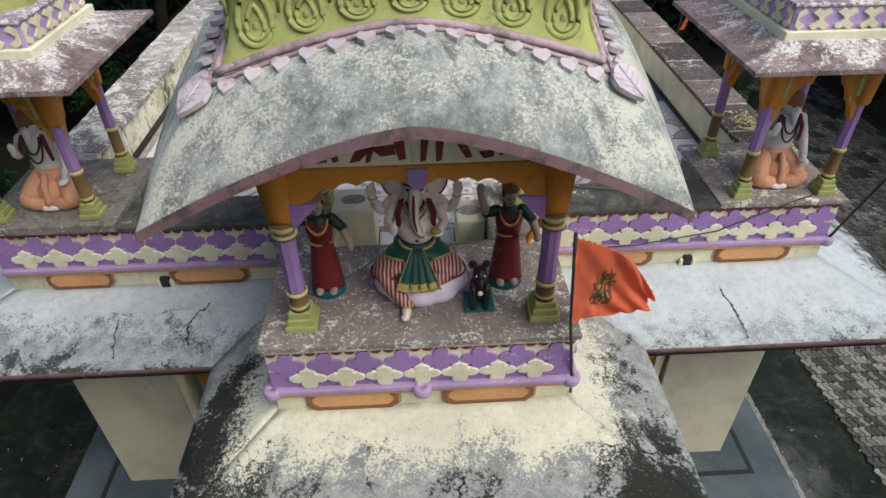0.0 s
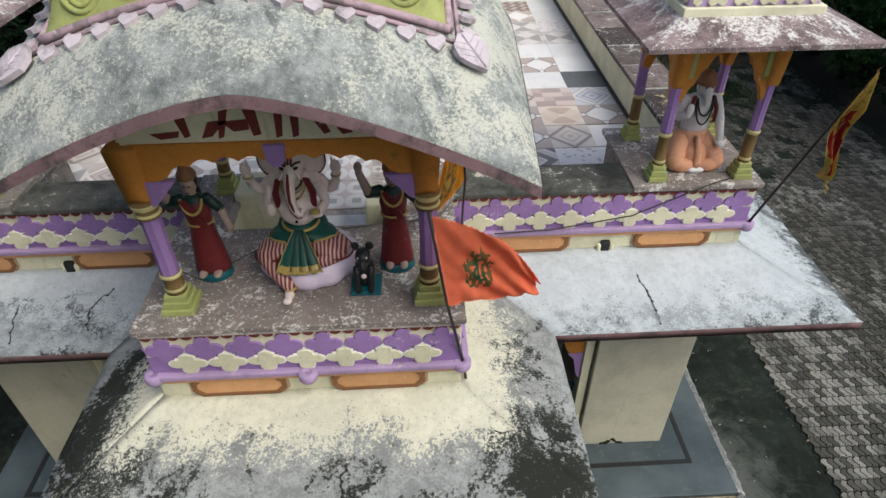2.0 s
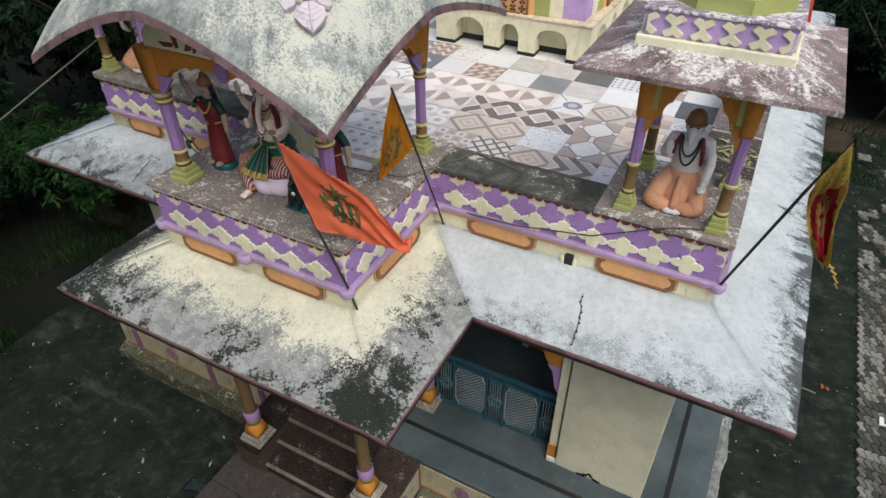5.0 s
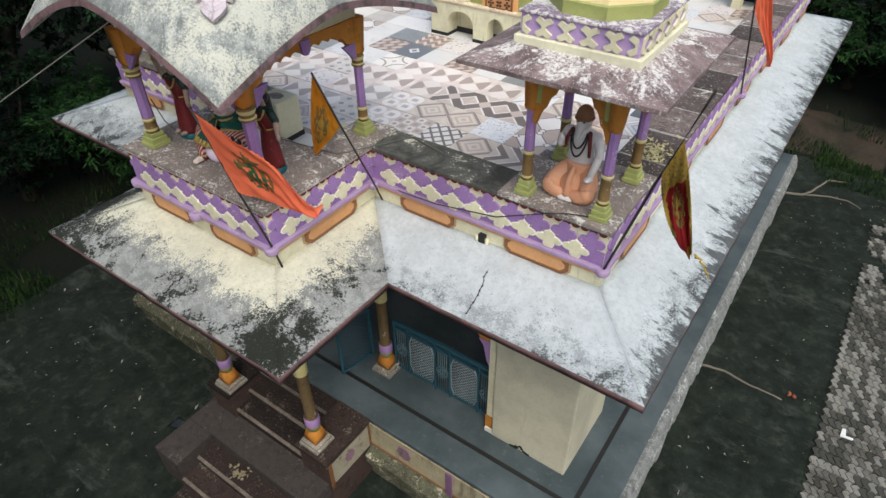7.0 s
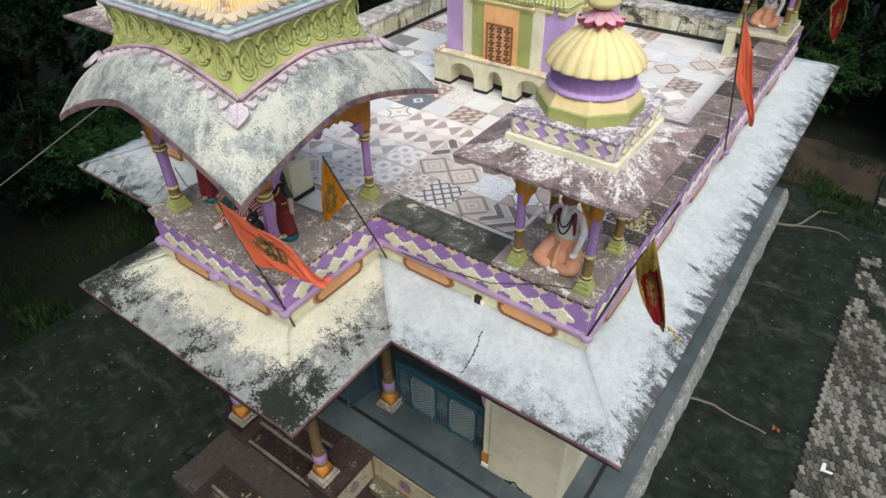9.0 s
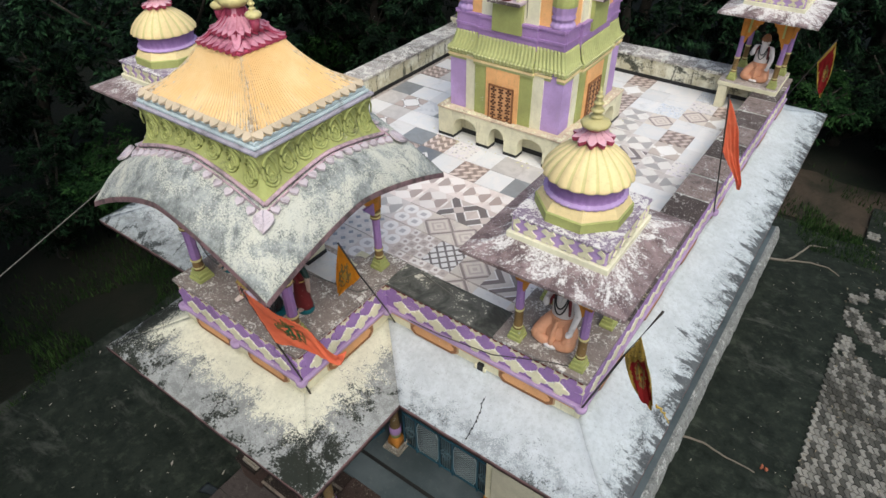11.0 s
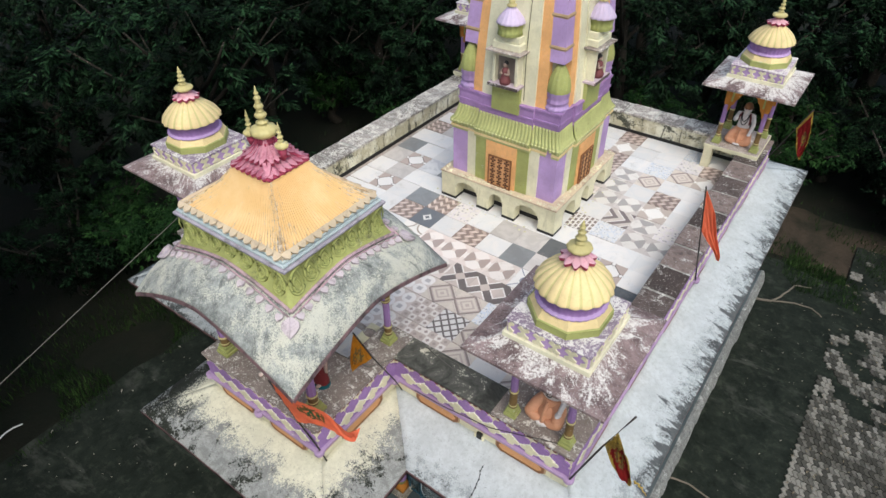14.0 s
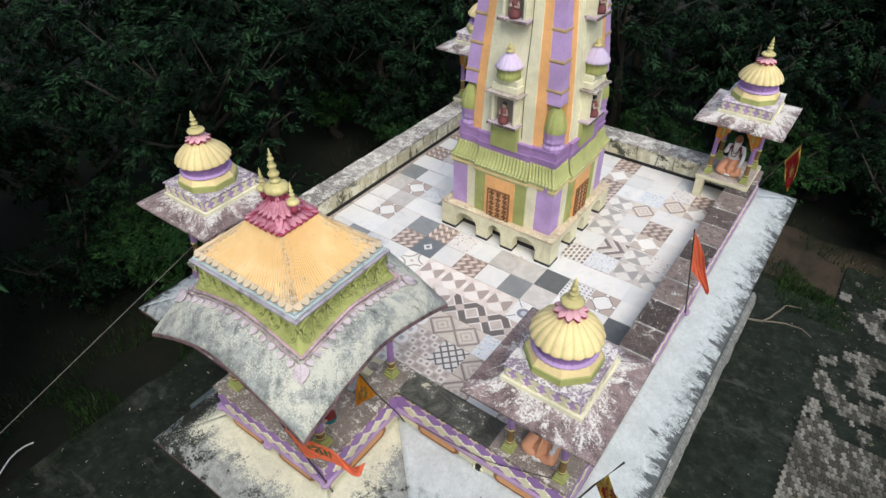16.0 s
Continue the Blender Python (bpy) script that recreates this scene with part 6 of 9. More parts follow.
    tagged(part("bead_trim", b, M_beadtrim, ev), "pale lime bead rows under the eave", kind="stuff")
    for z0, z1, o in ((6.10, 6.145, 1.135), (6.145, 6.185, 1.155), (6.185, 6.225, 1.135), (6.225, 6.27, 1.165)):
        b = bmesh.new()
        prism(b, [(-o, z0), (o - 0.25, z0), (o - 0.25, z1), (-o, z1)], -o, -1.0, m)
        prism(b, [(-0.59, z0), (0.59, z0), (0.59, z1), (-0.59, z1)], -o - 0.05, -o + 0.01, m)
        part("cornice", b, M_dome if z0 == 6.145 else M_eave, tower)
    # violet stepped band
    for q, (a, c, o) in enumerate(((-1.03, -0.56, 1.03), (-0.56, 0.56, 1.08), (0.56, 1.03, 1.03))):
        b = bmesh.new()
        e = 0.004 * q
        prism(b, [(a, 6.50), (c, 6.50), (c, 6.86), (a, 6.86)], -o - 0.015, -0.8, m)
        prism(b, [(a - 0.01, 6.85), (c + 0.01, 6.85), (c + 0.01, 6.885 + e), (a - 0.01, 6.885 + e)], -o - 0.035 - e, -0.8, m)
        prism(b, [(a - 0.005, 6.66), (c + 0.005, 6.66), (c + 0.005, 6.70), (a - 0.005, 6.70)], -o - 0.028 - e, -0.8, m)
        part("band", b, M_violet, tower, "violet stepped band")

around(tower_wall)
ZS, ZT = 6.88, 11.3


def taper(z):
    return max(0.3, 1 - 0.20 * ((z - ZS) / 2.3) ** 1.45)


def rib(b, m, a, c, pr, z0=ZS, z1=ZT, n=16, depth=0.25):
    rows = []
    for i in range(n + 1):
        z = z0 + (z1 - z0) * i / n
        s = taper(z)
        o = -(0.97 * s + pr)
        rows.append([b.verts.new(m @ Vector((x, y, z))) for x, y in ((a * s, o), (c * s, o), (c * s, o + depth), (a * s, o + depth))])
    for r0, r1 in zip(rows, rows[1:]):
        for j in range(4):
            b.faces.new((r0[j], r0[(j + 1) % 4], r1[(j + 1) % 4], r1[j]))
    b.faces.new(rows[0])
    b.faces.new(rows[-1])
    return b


b = bmesh.new()
lathe(b, [(0.86 * taper(ZS + (ZT - ZS) * i / 12) * math.sqrt(2), ZS + (ZT - ZS) * i / 12) for i in range(13)], 4, (TX, TY, 0), turn=math.pi / 4)
part("spire_core", b, M_cream, tower)
IDOLS = []


def spire_face(k, m):
    for a, c, pr, mat, lb in ((-0.30, 0.30, 0.10, M_towercream, "cream central rib"), (-0.54, -0.30, 0.075, M_towercream, ""), (0.30, 0.54, 0.075, M_towercream, ""), (-0.74, -0.54, 0.05, M_apricot, "orange rib"), (0.54, 0.74, 0.05, M_apricot, "orange rib")):
        part("rib", rib(bmesh.new(), m, a, c, pr), mat, tower, lb)
    part("olive_panel", prism(rib(bmesh.new(), m, -0.28, 0.28, 0.165, 6.885, 7.20, 3), [(-0.28, 6.70), (0.28, 6.70), (0.28, 6.885), (-0.28, 6.885)], -1.135, -0.9, m), M_olive, tower)
    # corner column: square lilac shaft with tan bands, pot at its foot
    cm = m @ Matrix.Translation((0, 0, 0))
    b = bmesh.new()
    zs = [7.68, 7.91] + [7.91 + 0.47 * i for i in range(1, 8)]
    rows = []
    for z in zs:
            s = taper(z)
            rows.append([b.verts.new(cm @ Vector((x, y, z))) for x, y in ((0.73 * s, -1.02 * s), (1.02 * s, -1.02 * s), (1.02 * s, -0.73 * s), (0.73 * s, -0.73 * s))])
    for r0, r1 in zip(rows, rows[1:]):
        for j in range(4):
            b.faces.new((r0[j], r0[(j + 1) % 4], r1[(j + 1) % 4], r1[j]))
    b.faces.new(rows[0]), b.faces.new(rows[-1])
    cc = part("corner_shaft", b, M_lilac, tower, "lilac corner shaft")
    for z in zs[1:]:
        s = taper(z)
        b = bmesh.new()
        lathe(b, [(0.175, -0.03), (0.19, 0.0), (0.175, 0.03)], 4, turn=math.pi / 4, at=(0, 0, 0))
        bmesh.ops.transform(b, matrix=cm @ Matrix.Translation((0.875 * s, -0.875 * s, z)) @ Matrix.Diagonal((1.2 * s, 1.2 * s, 1, 1)), verts=b.verts)
        for f in b.faces:
            f.smooth = False
        part("band", b, M_tan, cc)
    b = bmesh.new()
    lathe(b, [(r * 0.78, z * 0.86, mi) for r, z, mi in ((0.20, -0.06, 0), (0.27, 0.03, 0), (0.25, 0.07, 0), (0.19, 0.11, 1), (0.24, 0.14, 1), (0.25, 0.18, 1), (0.22, 0.21, 1), (0.245, 0.26, 1), (0.25, 0.34, 1), (0.26, 0.36, 2), (0.255, 0.46, 2), (0.23, 0.58, 2), (0.18, 0.70, 2), (0.12, 0.80, 2), (0.08, 0.86, 2))], 60, (0.88, -0.88, 6.90), ribs=12, amp=0.07)
    bmesh.ops.transform(b, matrix=cm, verts=b.verts)
    part("pot", b, [M_lilac, M_violet_light, M_olive], tower, "violet and olive plaster pot")
    # niches with little domes
    for z in (7.22, 8.95):
        s = taper(z)
        o = -(0.97 * s + 0.11)
        w = 0.25 * (0.5 + 0.5 * s)
        n = part("niche", boxes((-w, -w + 0.055, o - 0.14, o + 0.1, z, z + 0.46), (w - 0.055, w, o - 0.14, o + 0.1, z, z + 0.46), (-w, w, o - 0.14, o + 0.1, z + 0.46, z + 0.53), (-w + 0.05, w - 0.05, o - 0.02, o + 0.1, z, z + 0.46), bev=0.008), M_towercream, tower, "cream niche")
        bmesh_tr(n, m)
        bmesh_tr(part("niche_floor", boxes((-w - 0.05, w + 0.05, o - 0.2, o + 0.1, z - 0.05, z), bev=0.01), M_petal, n), m)
        bmesh_tr(part("niche_back", boxes((-w + 0.055, w - 0.055, o - 0.03, o - 0.018, z, z + 0.46)), M_nicheback, n), m)
        bmesh_tr(part("niche_eave", boxes((-w - 0.09, w + 0.09, o - 0.24, o + 0.1, z + 0.53, z + 0.562), bev=0.012), M_platform, n, "worn thin eave slab"), m)
        bmesh_tr(part("niche_sill_edge", boxes((-w - 0.055, w + 0.055, o - 0.21, o - 0.19, z - 0.055, z - 0.004), bev=0.008), M_coping, n, "chipped maroon sill edge"), m)
        b = boxes((-w - 0.02, w + 0.02, o - 0.14, o + 0.1, z + 0.562, z + 0.68), (-w + 0.02, w - 0.02, o - 0.11, o + 0.1, z + 0.68, z + 0.79), bev=0.015)
        bmesh_tr(part("niche_top", b, M_towercream, n), m)
        b = bmesh.new()
        lathe(b, [(w * 0.80, 0.0, 0), (w * 0.88, 0.012, 0), (w * 0.80, 0.03, 0), (w * 0.86, 0.042, 0), (w * 0.78, 0.06, 0), (w * 0.88, 0.18, 0), (w * 1.0, 0.19, 1), (w * 0.93, 0.22, 1), (w * 0.80, 0.27, 1), (w * 0.60, 0.33, 1), (w * 0.38, 0.385, 1), (w * 0.24, 0.42, 1), (w * 0.31, 0.43, 2), (w * 0.33, 0.455, 2), (w * 0.16, 0.475, 2), (w * 0.22, 0.495, 2), (w * 0.21, 0.515, 2), (w * 0.09, 0.535, 2), (w * 0.12, 0.55, 2), (0.004, 0.585, 2)], 64, (0, o - 0.02, z + 0.79), ribs=16, amp=0.07)
        bmesh_tr(part("niche_dome", b, [M_olive, M_lilac_pale, M_gold], n, "lilac fluted dome on an olive drum"), m)
        IDOLS.append((m, o, z))


def bmesh_tr(ob, m):
    ob.data.transform(m)
    return ob


around(spire_face)
b = bmesh.new()
lathe(b, [(0.35, ZT - 0.02), (0.5, ZT + 0.08), (0.55, ZT + 0.2), (0.5, ZT + 0.32), (0.3, ZT + 0.42), (0.2, ZT + 0.45)], 64, (TX, TY, 0), ribs=20, amp=0.08)
part("crown", b, M_dome, tower, "fluted yellow crown")
finial(tower, (TX, TY, ZT + 0.44), 1.6)


# ---------------------------------------------------------------- statues, each one mesh
SKIN = paint("statue_pale_paint", (0.74, 0.62, 0.58), (0.20, 0.16, 0.15), 0.56, 0.5)
S_tan = paint("statue_brown_skin_paint", (0.38, 0.28, 0.24), (0.14, 0.10, 0.09), 0.56, 0.5)
S_red = paint("statue_dark_red_paint", (0.14, 0.018, 0.021), (0.05, 0.012, 0.012), 0.55, 0.5, flake=0.15)
S_green = plain("statue_bottle_green_paint", (0.010, 0.062, 0.048), 0.45)
S_blouse = plain("statue_dark_green_blouse", (0.010, 0.028, 0.024), 0.45)
S_teal = plain("statue_teal_paint", (0.01, 0.10, 0.12), 0.45)
S_dark = plain("statue_black_paint", (0.018, 0.018, 0.02), 0.35)
S_gold = plain("statue_gold_paint", (0.36, 0.26, 0.08), 0.4)
S_lil = plain("statue_lilac_paint", (0.66, 0.56, 0.70), 0.5)
def striped_mat():
    n = Net("statue_striped_robe")
    w = n.t.nodes.new("ShaderNodeTexWave")
    w.bands_direction = "X"
    w.inputs["Scale"].default_value = 11.0
    w.inputs["Distortion"].default_value = 3.0
    w.inputs["Detail Scale"].default_value = 0.6
    n.t.links.new(n.obj(), w.inputs["Vector"])
    c = n.mix(n.ramp(w.outputs["Fac"], 0.48, 0.72), (0.16, 0.03, 0.035), (0.50, 0.33, 0.29))
    return n.done(c, 0.5)


S_striped = striped_mat()
S_peach = paint("statue_peach_paint", (0.66, 0.33, 0.20), (0.30, 0.14, 0.08), 0.6, 0.55)
S_skin2 = paint("statue_light_skin_paint", (0.74, 0.70, 0.71), (0.25, 0.22, 0.22), 0.6, 0.5)
S_brown = plain("statue_brown_paint", (0.25, 0.12, 0.06), 0.55)


def limb(b, pts, r0, r1, mi):
    dense = []
    for p, q in zip(pts, pts[1:]):
        for i in range(4):
            dense.append(Vector(p).lerp(Vector(q), i / 4))
    dense.append(Vector(pts[-1]))
    for i in range(1, len(dense) - 1):
        dense[i] = (dense[i - 1] + dense[i] * 2 + dense[i + 1]) / 4
    tube(b, dense, r0, 10, mi, r1)
    ellipsoid(b, dense[0], (r0,) * 3, mi, seg=10)
    ellipsoid(b, dense[-1], (r1,) * 3, mi, seg=10)


def seated_idol():
    """Seated pot-bellied idol on a lobed cushion: 0 pale, 1 striped, 2 green, 3 red, 4 lilac, 5 gold, 6 black."""
    b = bmesh.new()
    # cushion of plump lobes with red piping in the folds
    lathe(b, [(0.30, 0.0), (0.35, 0.02), (0.375, 0.08), (0.36, 0.15), (0.30, 0.20), (0.18, 0.215)], 60, (0.02, -0.03, 0), 4, sy=0.92, ribs=10, amp=0.07)
    for q in range(10):
        a = math.pi * (q + 0.5) / 5
        tube(b, [(0.02 + r * math.cos(a), -0.03 + r * 0.92 * math.sin(a), z) for r, z in ((0.335, 0.005), (0.352, 0.07), (0.34, 0.145), (0.28, 0.205))], 0.007, 5, 3)
    # folded legs: flattened striped thighs, one shin across, one foot down
    for s in (-1, 1):
        ellipsoid(b, (s * 0.185, -0.115, 0.268), (0.165, 0.16, 0.066), 1, Matrix.Rotation(s * 0.30, 4, "Y") @ Matrix.Rotation(s * -0.35, 4, "Z"))
        tube(b, [(s * 0.185 + 0.172 * math.cos(t), -0.115 + 0.168 * math.sin(t), 0.250 - s * 0.05 * math.cos(t)) for t in [2 * math.pi * q / 24 for q in range(25)]], 0.008, 5, 3)
    limb(b, [(0.26, -0.20, 0.235), (0.16, -0.27, 0.225), (0.03, -0.30, 0.215)], 0.058, 0.045, 1)
    limb(b, [(-0.26, -0.20, 0.235), (-0.19, -0.30, 0.17), (-0.11, -0.36, 0.10), (-0.085, -0.375, 0.06)], 0.066, 0.040, 1)
    lathe(b, [(0.044, -0.006), (0.05, 0.0), (0.044, 0.008)], 14, (-0.09, -0.37, 0.075), 5)
    ellipsoid(b, (-0.095, -0.415, 0.045), (0.036, 0.07, 0.03), 0)
    ellipsoid(b, (-0.105, -0.47, 0.033), (0.034, 0.033, 0.022), 0)
    limb(b, [(0.03, -0.30, 0.24), (-0.03, -0.32, 0.22)], 0.036, 0.026, 0)
    # green waist cloth over the thighs and a pleated panel falling over the lap
    lathe(b, [(0.16, 0.335), (0.185, 0.365), (0.175, 0.40), (0.145, 0.43)], 28, (0, 0, 0), 2, sy=0.88, ribs=14, amp=0.04)
    for s in (-1, 1):
        ellipsoid(b, (s * 0.105, -0.055, 0.338), (0.16, 0.14, 0.058), 2, Matrix.Rotation(s * 0.30, 4, "Y"))
        tube(b, [(s * 0.10, -0.20, 0.345), (s * 0.19, -0.165, 0.345), (s * 0.245, -0.08, 0.315), (s * 0.25, 0.0, 0.305)], 0.009, 6, 5)
    rows = []
    for j in range(8):
        t = j / 7
        rows.append([(w * (0.035 + 0.125 * t), -0.17 - 0.21 * t + 0.012 * math.cos(w * 15) * t, 0.425 - 0.20 * t ** 1.2 - 0.02 * (1 - w * w) * t) for w in [-1 + q / 7 for q in range(15)]])
    for dep, mi in ((0.0, 2), (-0.014, 2)):
        vs = [[b.verts.new((x, y - dep, z - 0.5 * abs(dep))) for x, y, z in r] for r in rows]
        for j in range(7):
            for i in range(14):
                f = b.faces.new((vs[j][i], vs[j][i + 1], vs[j + 1][i + 1], vs[j + 1][i]))
                f.material_index = 5 if j == 6 else mi
    for q in (0, 4, 7, 10, 14):
        tube(b, [(r[q][0], r[q][1] - 0.003, r[q][2] + 0.003) for r in rows], 0.004, 5, 5 if q in (0, 14) else 6)
    tube(b, [(x, y - 0.003, z) for x, y, z in rows[7]], 0.010, 6, 5)
    # belly, chest, shoulders
    ellipsoid(b, (0, -0.035, 0.535), (0.150, 0.145, 0.130), 0)
    ellipsoid(b, (0, 0.0, 0.67), (0.14, 0.10, 0.115), 0)
    ellipsoid(b, (0, -0.178, 0.50), (0.012, 0.012, 0.01), 6, seg=8)
    limb(b, [(-0.13, 0.0, 0.745), (0.13, 0.0, 0.745)], 0.058, 0.058, 0)
    # head: domed brow, wide ears rimmed in red, curling trunk
    ellipsoid(b, (0, -0.02, 0.885), (0.098, 0.10, 0.102), 0)
    ellipsoid(b, (0, -0.05, 0.83), (0.080, 0.088, 0.075), 0)
    lathe(b, [(0.086, 0.935), (0.093, 0.955), (0.082, 0.98), (0.065, 1.02), (0.025, 1.06)], 16, (0, 0.01, 0), 3)
    for q in (-1, 0, 1):
        tube(b, [(q * 0.018, -0.120, 0.905), (q * 0.022, -0.112, 0.93), (q * 0.022, -0.095, 0.96)], 0.008, 5, 3)
    for s in (-1, 1):
        ellipsoid(b, (s * 0.150, 0.0, 0.875), (0.082, 0.018, 0.105), 0, Matrix.Rotation(s * 0.35, 4, "Z"))
        tube(b, [(s * (0.150 + 0.080 * math.cos(t)), -0.012 + 0.027 * math.cos(t), 0.875 + 0.102 * math.sin(t)) for t in [-1.4 + 2.8 * q / 12 for q in range(13)]], 0.006, 5, 3)
        ellipsoid(b, (s * 0.043, -0.122, 0.880), (0.024, 0.009, 0.011), 6, Matrix.Rotation(-s * 0.4, 4, "Y"), seg=8)
        tube(b, [(s * 0.018, -0.126, 0.898), (s * 0.048, -0.118, 0.916), (s * 0.078, -0.096, 0.914)], 0.008, 5, 6)
        # raised rear arm with bangle, open palm
        limb(b, [(s * 0.155, 0.01, 0.74), (s * 0.245, 0.0, 0.65), (s * 0.285, -0.04, 0.73), (s * 0.30, -0.06, 0.81)], 0.044, 0.027, 0)
        ellipsoid(b, (s * 0.302, -0.065, 0.855), (0.038, 0.018, 0.048), 0)
        for q in range(3):
            limb(b, [(s * (0.285 + 0.016 * q), -0.07, 0.88), (s * (0.283 + 0.02 * q), -0.072, 0.925 - 0.012 * q)], 0.010, 0.008, 0)
        tube(b, [(s * 0.297 + 0.032 * math.cos(t), -0.058 + 0.032 * math.sin(t), 0.795) for t in [math.pi * q / 5 for q in range(11)]], 0.006, 5, 5)
        limb(b, [(s * 0.16, -0.02, 0.70), (s * 0.205, -0.07, 0.585), (s * 0.165, -0.16, 0.575)], 0.043, 0.028, 0)
        # narrow red stole down each shoulder, gold necklaces between
        prism(b, [(s * 0.075, 0.79), (s * 0.115, 0.78), (s * 0.150, 0.68), (s * 0.140, 0.575), (s * 0.105, 0.575), (s * 0.108, 0.68)], -0.105, -0.075, None, 3)
        limb(b, [(s * 0.05, -0.105, 0.835), (s * 0.07, -0.145, 0.815)], 0.012, 0.007, 0)
    for rr, dz, mi in ((0.07, 0.07, 5), (0.085, 0.12, 5), (0.06, 0.04, 6)):
        tube(b, [(rr * math.cos(t), -0.075 - 0.055 * math.sin(t), 0.765 - dz * math.sin(t)) for t in [math.pi * q / 12 for q in range(13)]], 0.007, 6, mi)
    ellipsoid(b, (-0.16, -0.18, 0.605), (0.034, 0.018, 0.048), 0)
    ellipsoid(b, (0.15, -0.19, 0.565), (0.045, 0.035, 0.018), 0)
    ellipsoid(b, (0.14, -0.195, 0.588), (0.04, 0.032, 0.02), 5)
    limb(b, [(0, -0.11, 0.865), (-0.01, -0.165, 0.77), (-0.008, -0.19, 0.67), (0.01, -0.20, 0.60), (0.04, -0.205, 0.575), (0.062, -0.205, 0.595), (0.055, -0.205, 0.615)], 0.042, 0.014, 0)
    tube(b, [(-0.006, -0.145, 0.855), (-0.012, -0.200, 0.78), (-0.012, -0.222, 0.69), (0.006, -0.222, 0.61)], 0.015, 6, 3, 0.008)
    tube(b, [(-0.040, -0.165, 0.77), (-0.036, -0.195, 0.67), (-0.016, -0.215, 0.60), (0.02, -0.225, 0.558), (0.055, -0.222, 0.560)], 0.005, 5, 3)
    tube(b, [(0.13 * math.cos(t), -0.045 - 0.115 * math.sin(t), 0.425 - 0.02 * math.sin(t)) for t in [math.pi * q / 10 for q in range(11)]], 0.011, 6, 5)
    return finish(b, "seated_statue", [SKIN, S_striped, S_green, S_red, S_lil, S_gold, S_dark], False)


def standing_attendant(flip):
    """0 skin, 1 dark red robe, 2 green blouse, 3 teal base, 4 gold, 5 black hair."""
    b = bmesh.new()
    lathe(b, [(0.12, 0), (0.13, 0.02), (0.12, 0.06), (0.09, 0.075)], 18, (0, 0, 0), 3, sy=0.85)
    lathe(b, [(0.128, 0.07), (0.122, 0.1), (0.10, 0.3), (0.078, 0.45), (0.09, 0.5), (0.10, 0.56), (0.085, 0.62), (0.04, 0.66)], 20, (0, 0, 0), 1, sy=0.8, ribs=12, amp=0.06)
    ellipsoid(b, (0, 0, 0.59), (0.088, 0.07, 0.085), 2)
    prism(b, [(-0.07, 0.655), (-0.03, 0.655), (0.07, 0.46), (0.03, 0.44)], -0.082, -0.06, None, 1)
    tube(b, [(0, 0.01, 0.64), (0, 0.0, 0.70)], 0.03, 8, 0)
    ellipsoid(b, (0, -0.012, 0.74), (0.047, 0.054, 0.066), 0)
    ellipsoid(b, (0, 0.022, 0.755), (0.058, 0.055, 0.072), 5)
    limb(b, [(0, 0.05, 0.74), (0, 0.075, 0.62), (0, 0.08, 0.48)], 0.045, 0.03, 5)
    lathe(b, [(0.055, 0.785), (0.066, 0.80), (0.062, 0.825), (0.045, 0.85), (0.03, 0.885), (0.008, 0.905)], 16, (0, 0.0, 0), 6, ribs=6, amp=0.08)
    for s in (-1, 1):
        ellipsoid(b, (s * 0.019, -0.058, 0.752), (0.009, 0.006, 0.005), 5, seg=8)
    ellipsoid(b, (0, -0.064, 0.735), (0.008, 0.012, 0.016), 0, seg=8)
    ellipsoid(b, (0, -0.055, 0.708), (0.013, 0.008, 0.005), 1, seg=8)
    for s in (-1, 1):
        up = s == flip
        limb(b, [(s * 0.09, 0, 0.63), (s * 0.16, -0.01, 0.56 if not up else 0.62)], 0.042, 0.036, 2)
        limb(b, [(s * 0.16, -0.01, 0.56 if not up else 0.62), (s * (0.20 if not up else 0.21), -0.05, 0.45 if not up else 0.80)], 0.034, 0.024, 0)
        ellipsoid(b, (s * (0.205 if not up else 0.21), -0.055, 0.43 if not up else 0.84), (0.028, 0.02, 0.04), 0)
    tube(b, [(0.07 * math.cos(t), -0.05 - 0.04 * math.sin(t), 0.66 - 0.10 * math.sin(t)) for t in [math.pi * q / 8 for q in range(9)]], 0.010, 6, 4)
    tube(b, [(0.088 * math.cos(t), -0.075 * math.sin(t), 0.46) for t in [2 * math.pi * q / 14 for q in range(15)]], 0.008, 5, 4)
    for s in (-1, 1):
        ellipsoid(b, (s * 0.05, -0.10, 0.08), (0.03, 0.05, 0.02), 0)
    return finish(b, "standing_statue", [S_tan, S_red, S_blouse, S_teal, S_gold, S_dark, S_brown], False)


def mouse_idol():
    b = bmesh.new()
    box(b, -0.11, 0.11, -0.09, 0.12, 0.0, 0.035, 1, 0.01)
    ellipsoid(b, (0, 0.02, 0.15), (0.075, 0.085, 0.13), 0)
    ellipsoid(b, (0, -0.01, 0.31), (0.055, 0.075, 0.06), 0)
    limb(b, [(0, -0.05, 0.30), (0, -0.11, 0.28)], 0.035, 0.016, 0)
    for s in (-1, 1):
        ellipsoid(b, (s * 0.05, 0.02, 0.375), (0.03, 0.012, 0.035), 0)
        limb(b, [(s * 0.05, -0.04, 0.22), (s * 0.045, -0.09, 0.05)], 0.026, 0.022, 0)
        ellipsoid(b, (s * 0.028, -0.062, 0.33), (0.010, 0.008, 0.010), 2, seg=8)
    ellipsoid(b, (0, -0.08, 0.18), (0.02, 0.012, 0.02), 2)
    return finish(b, "animal_statue", [S_dark, S_teal, SKIN], False)


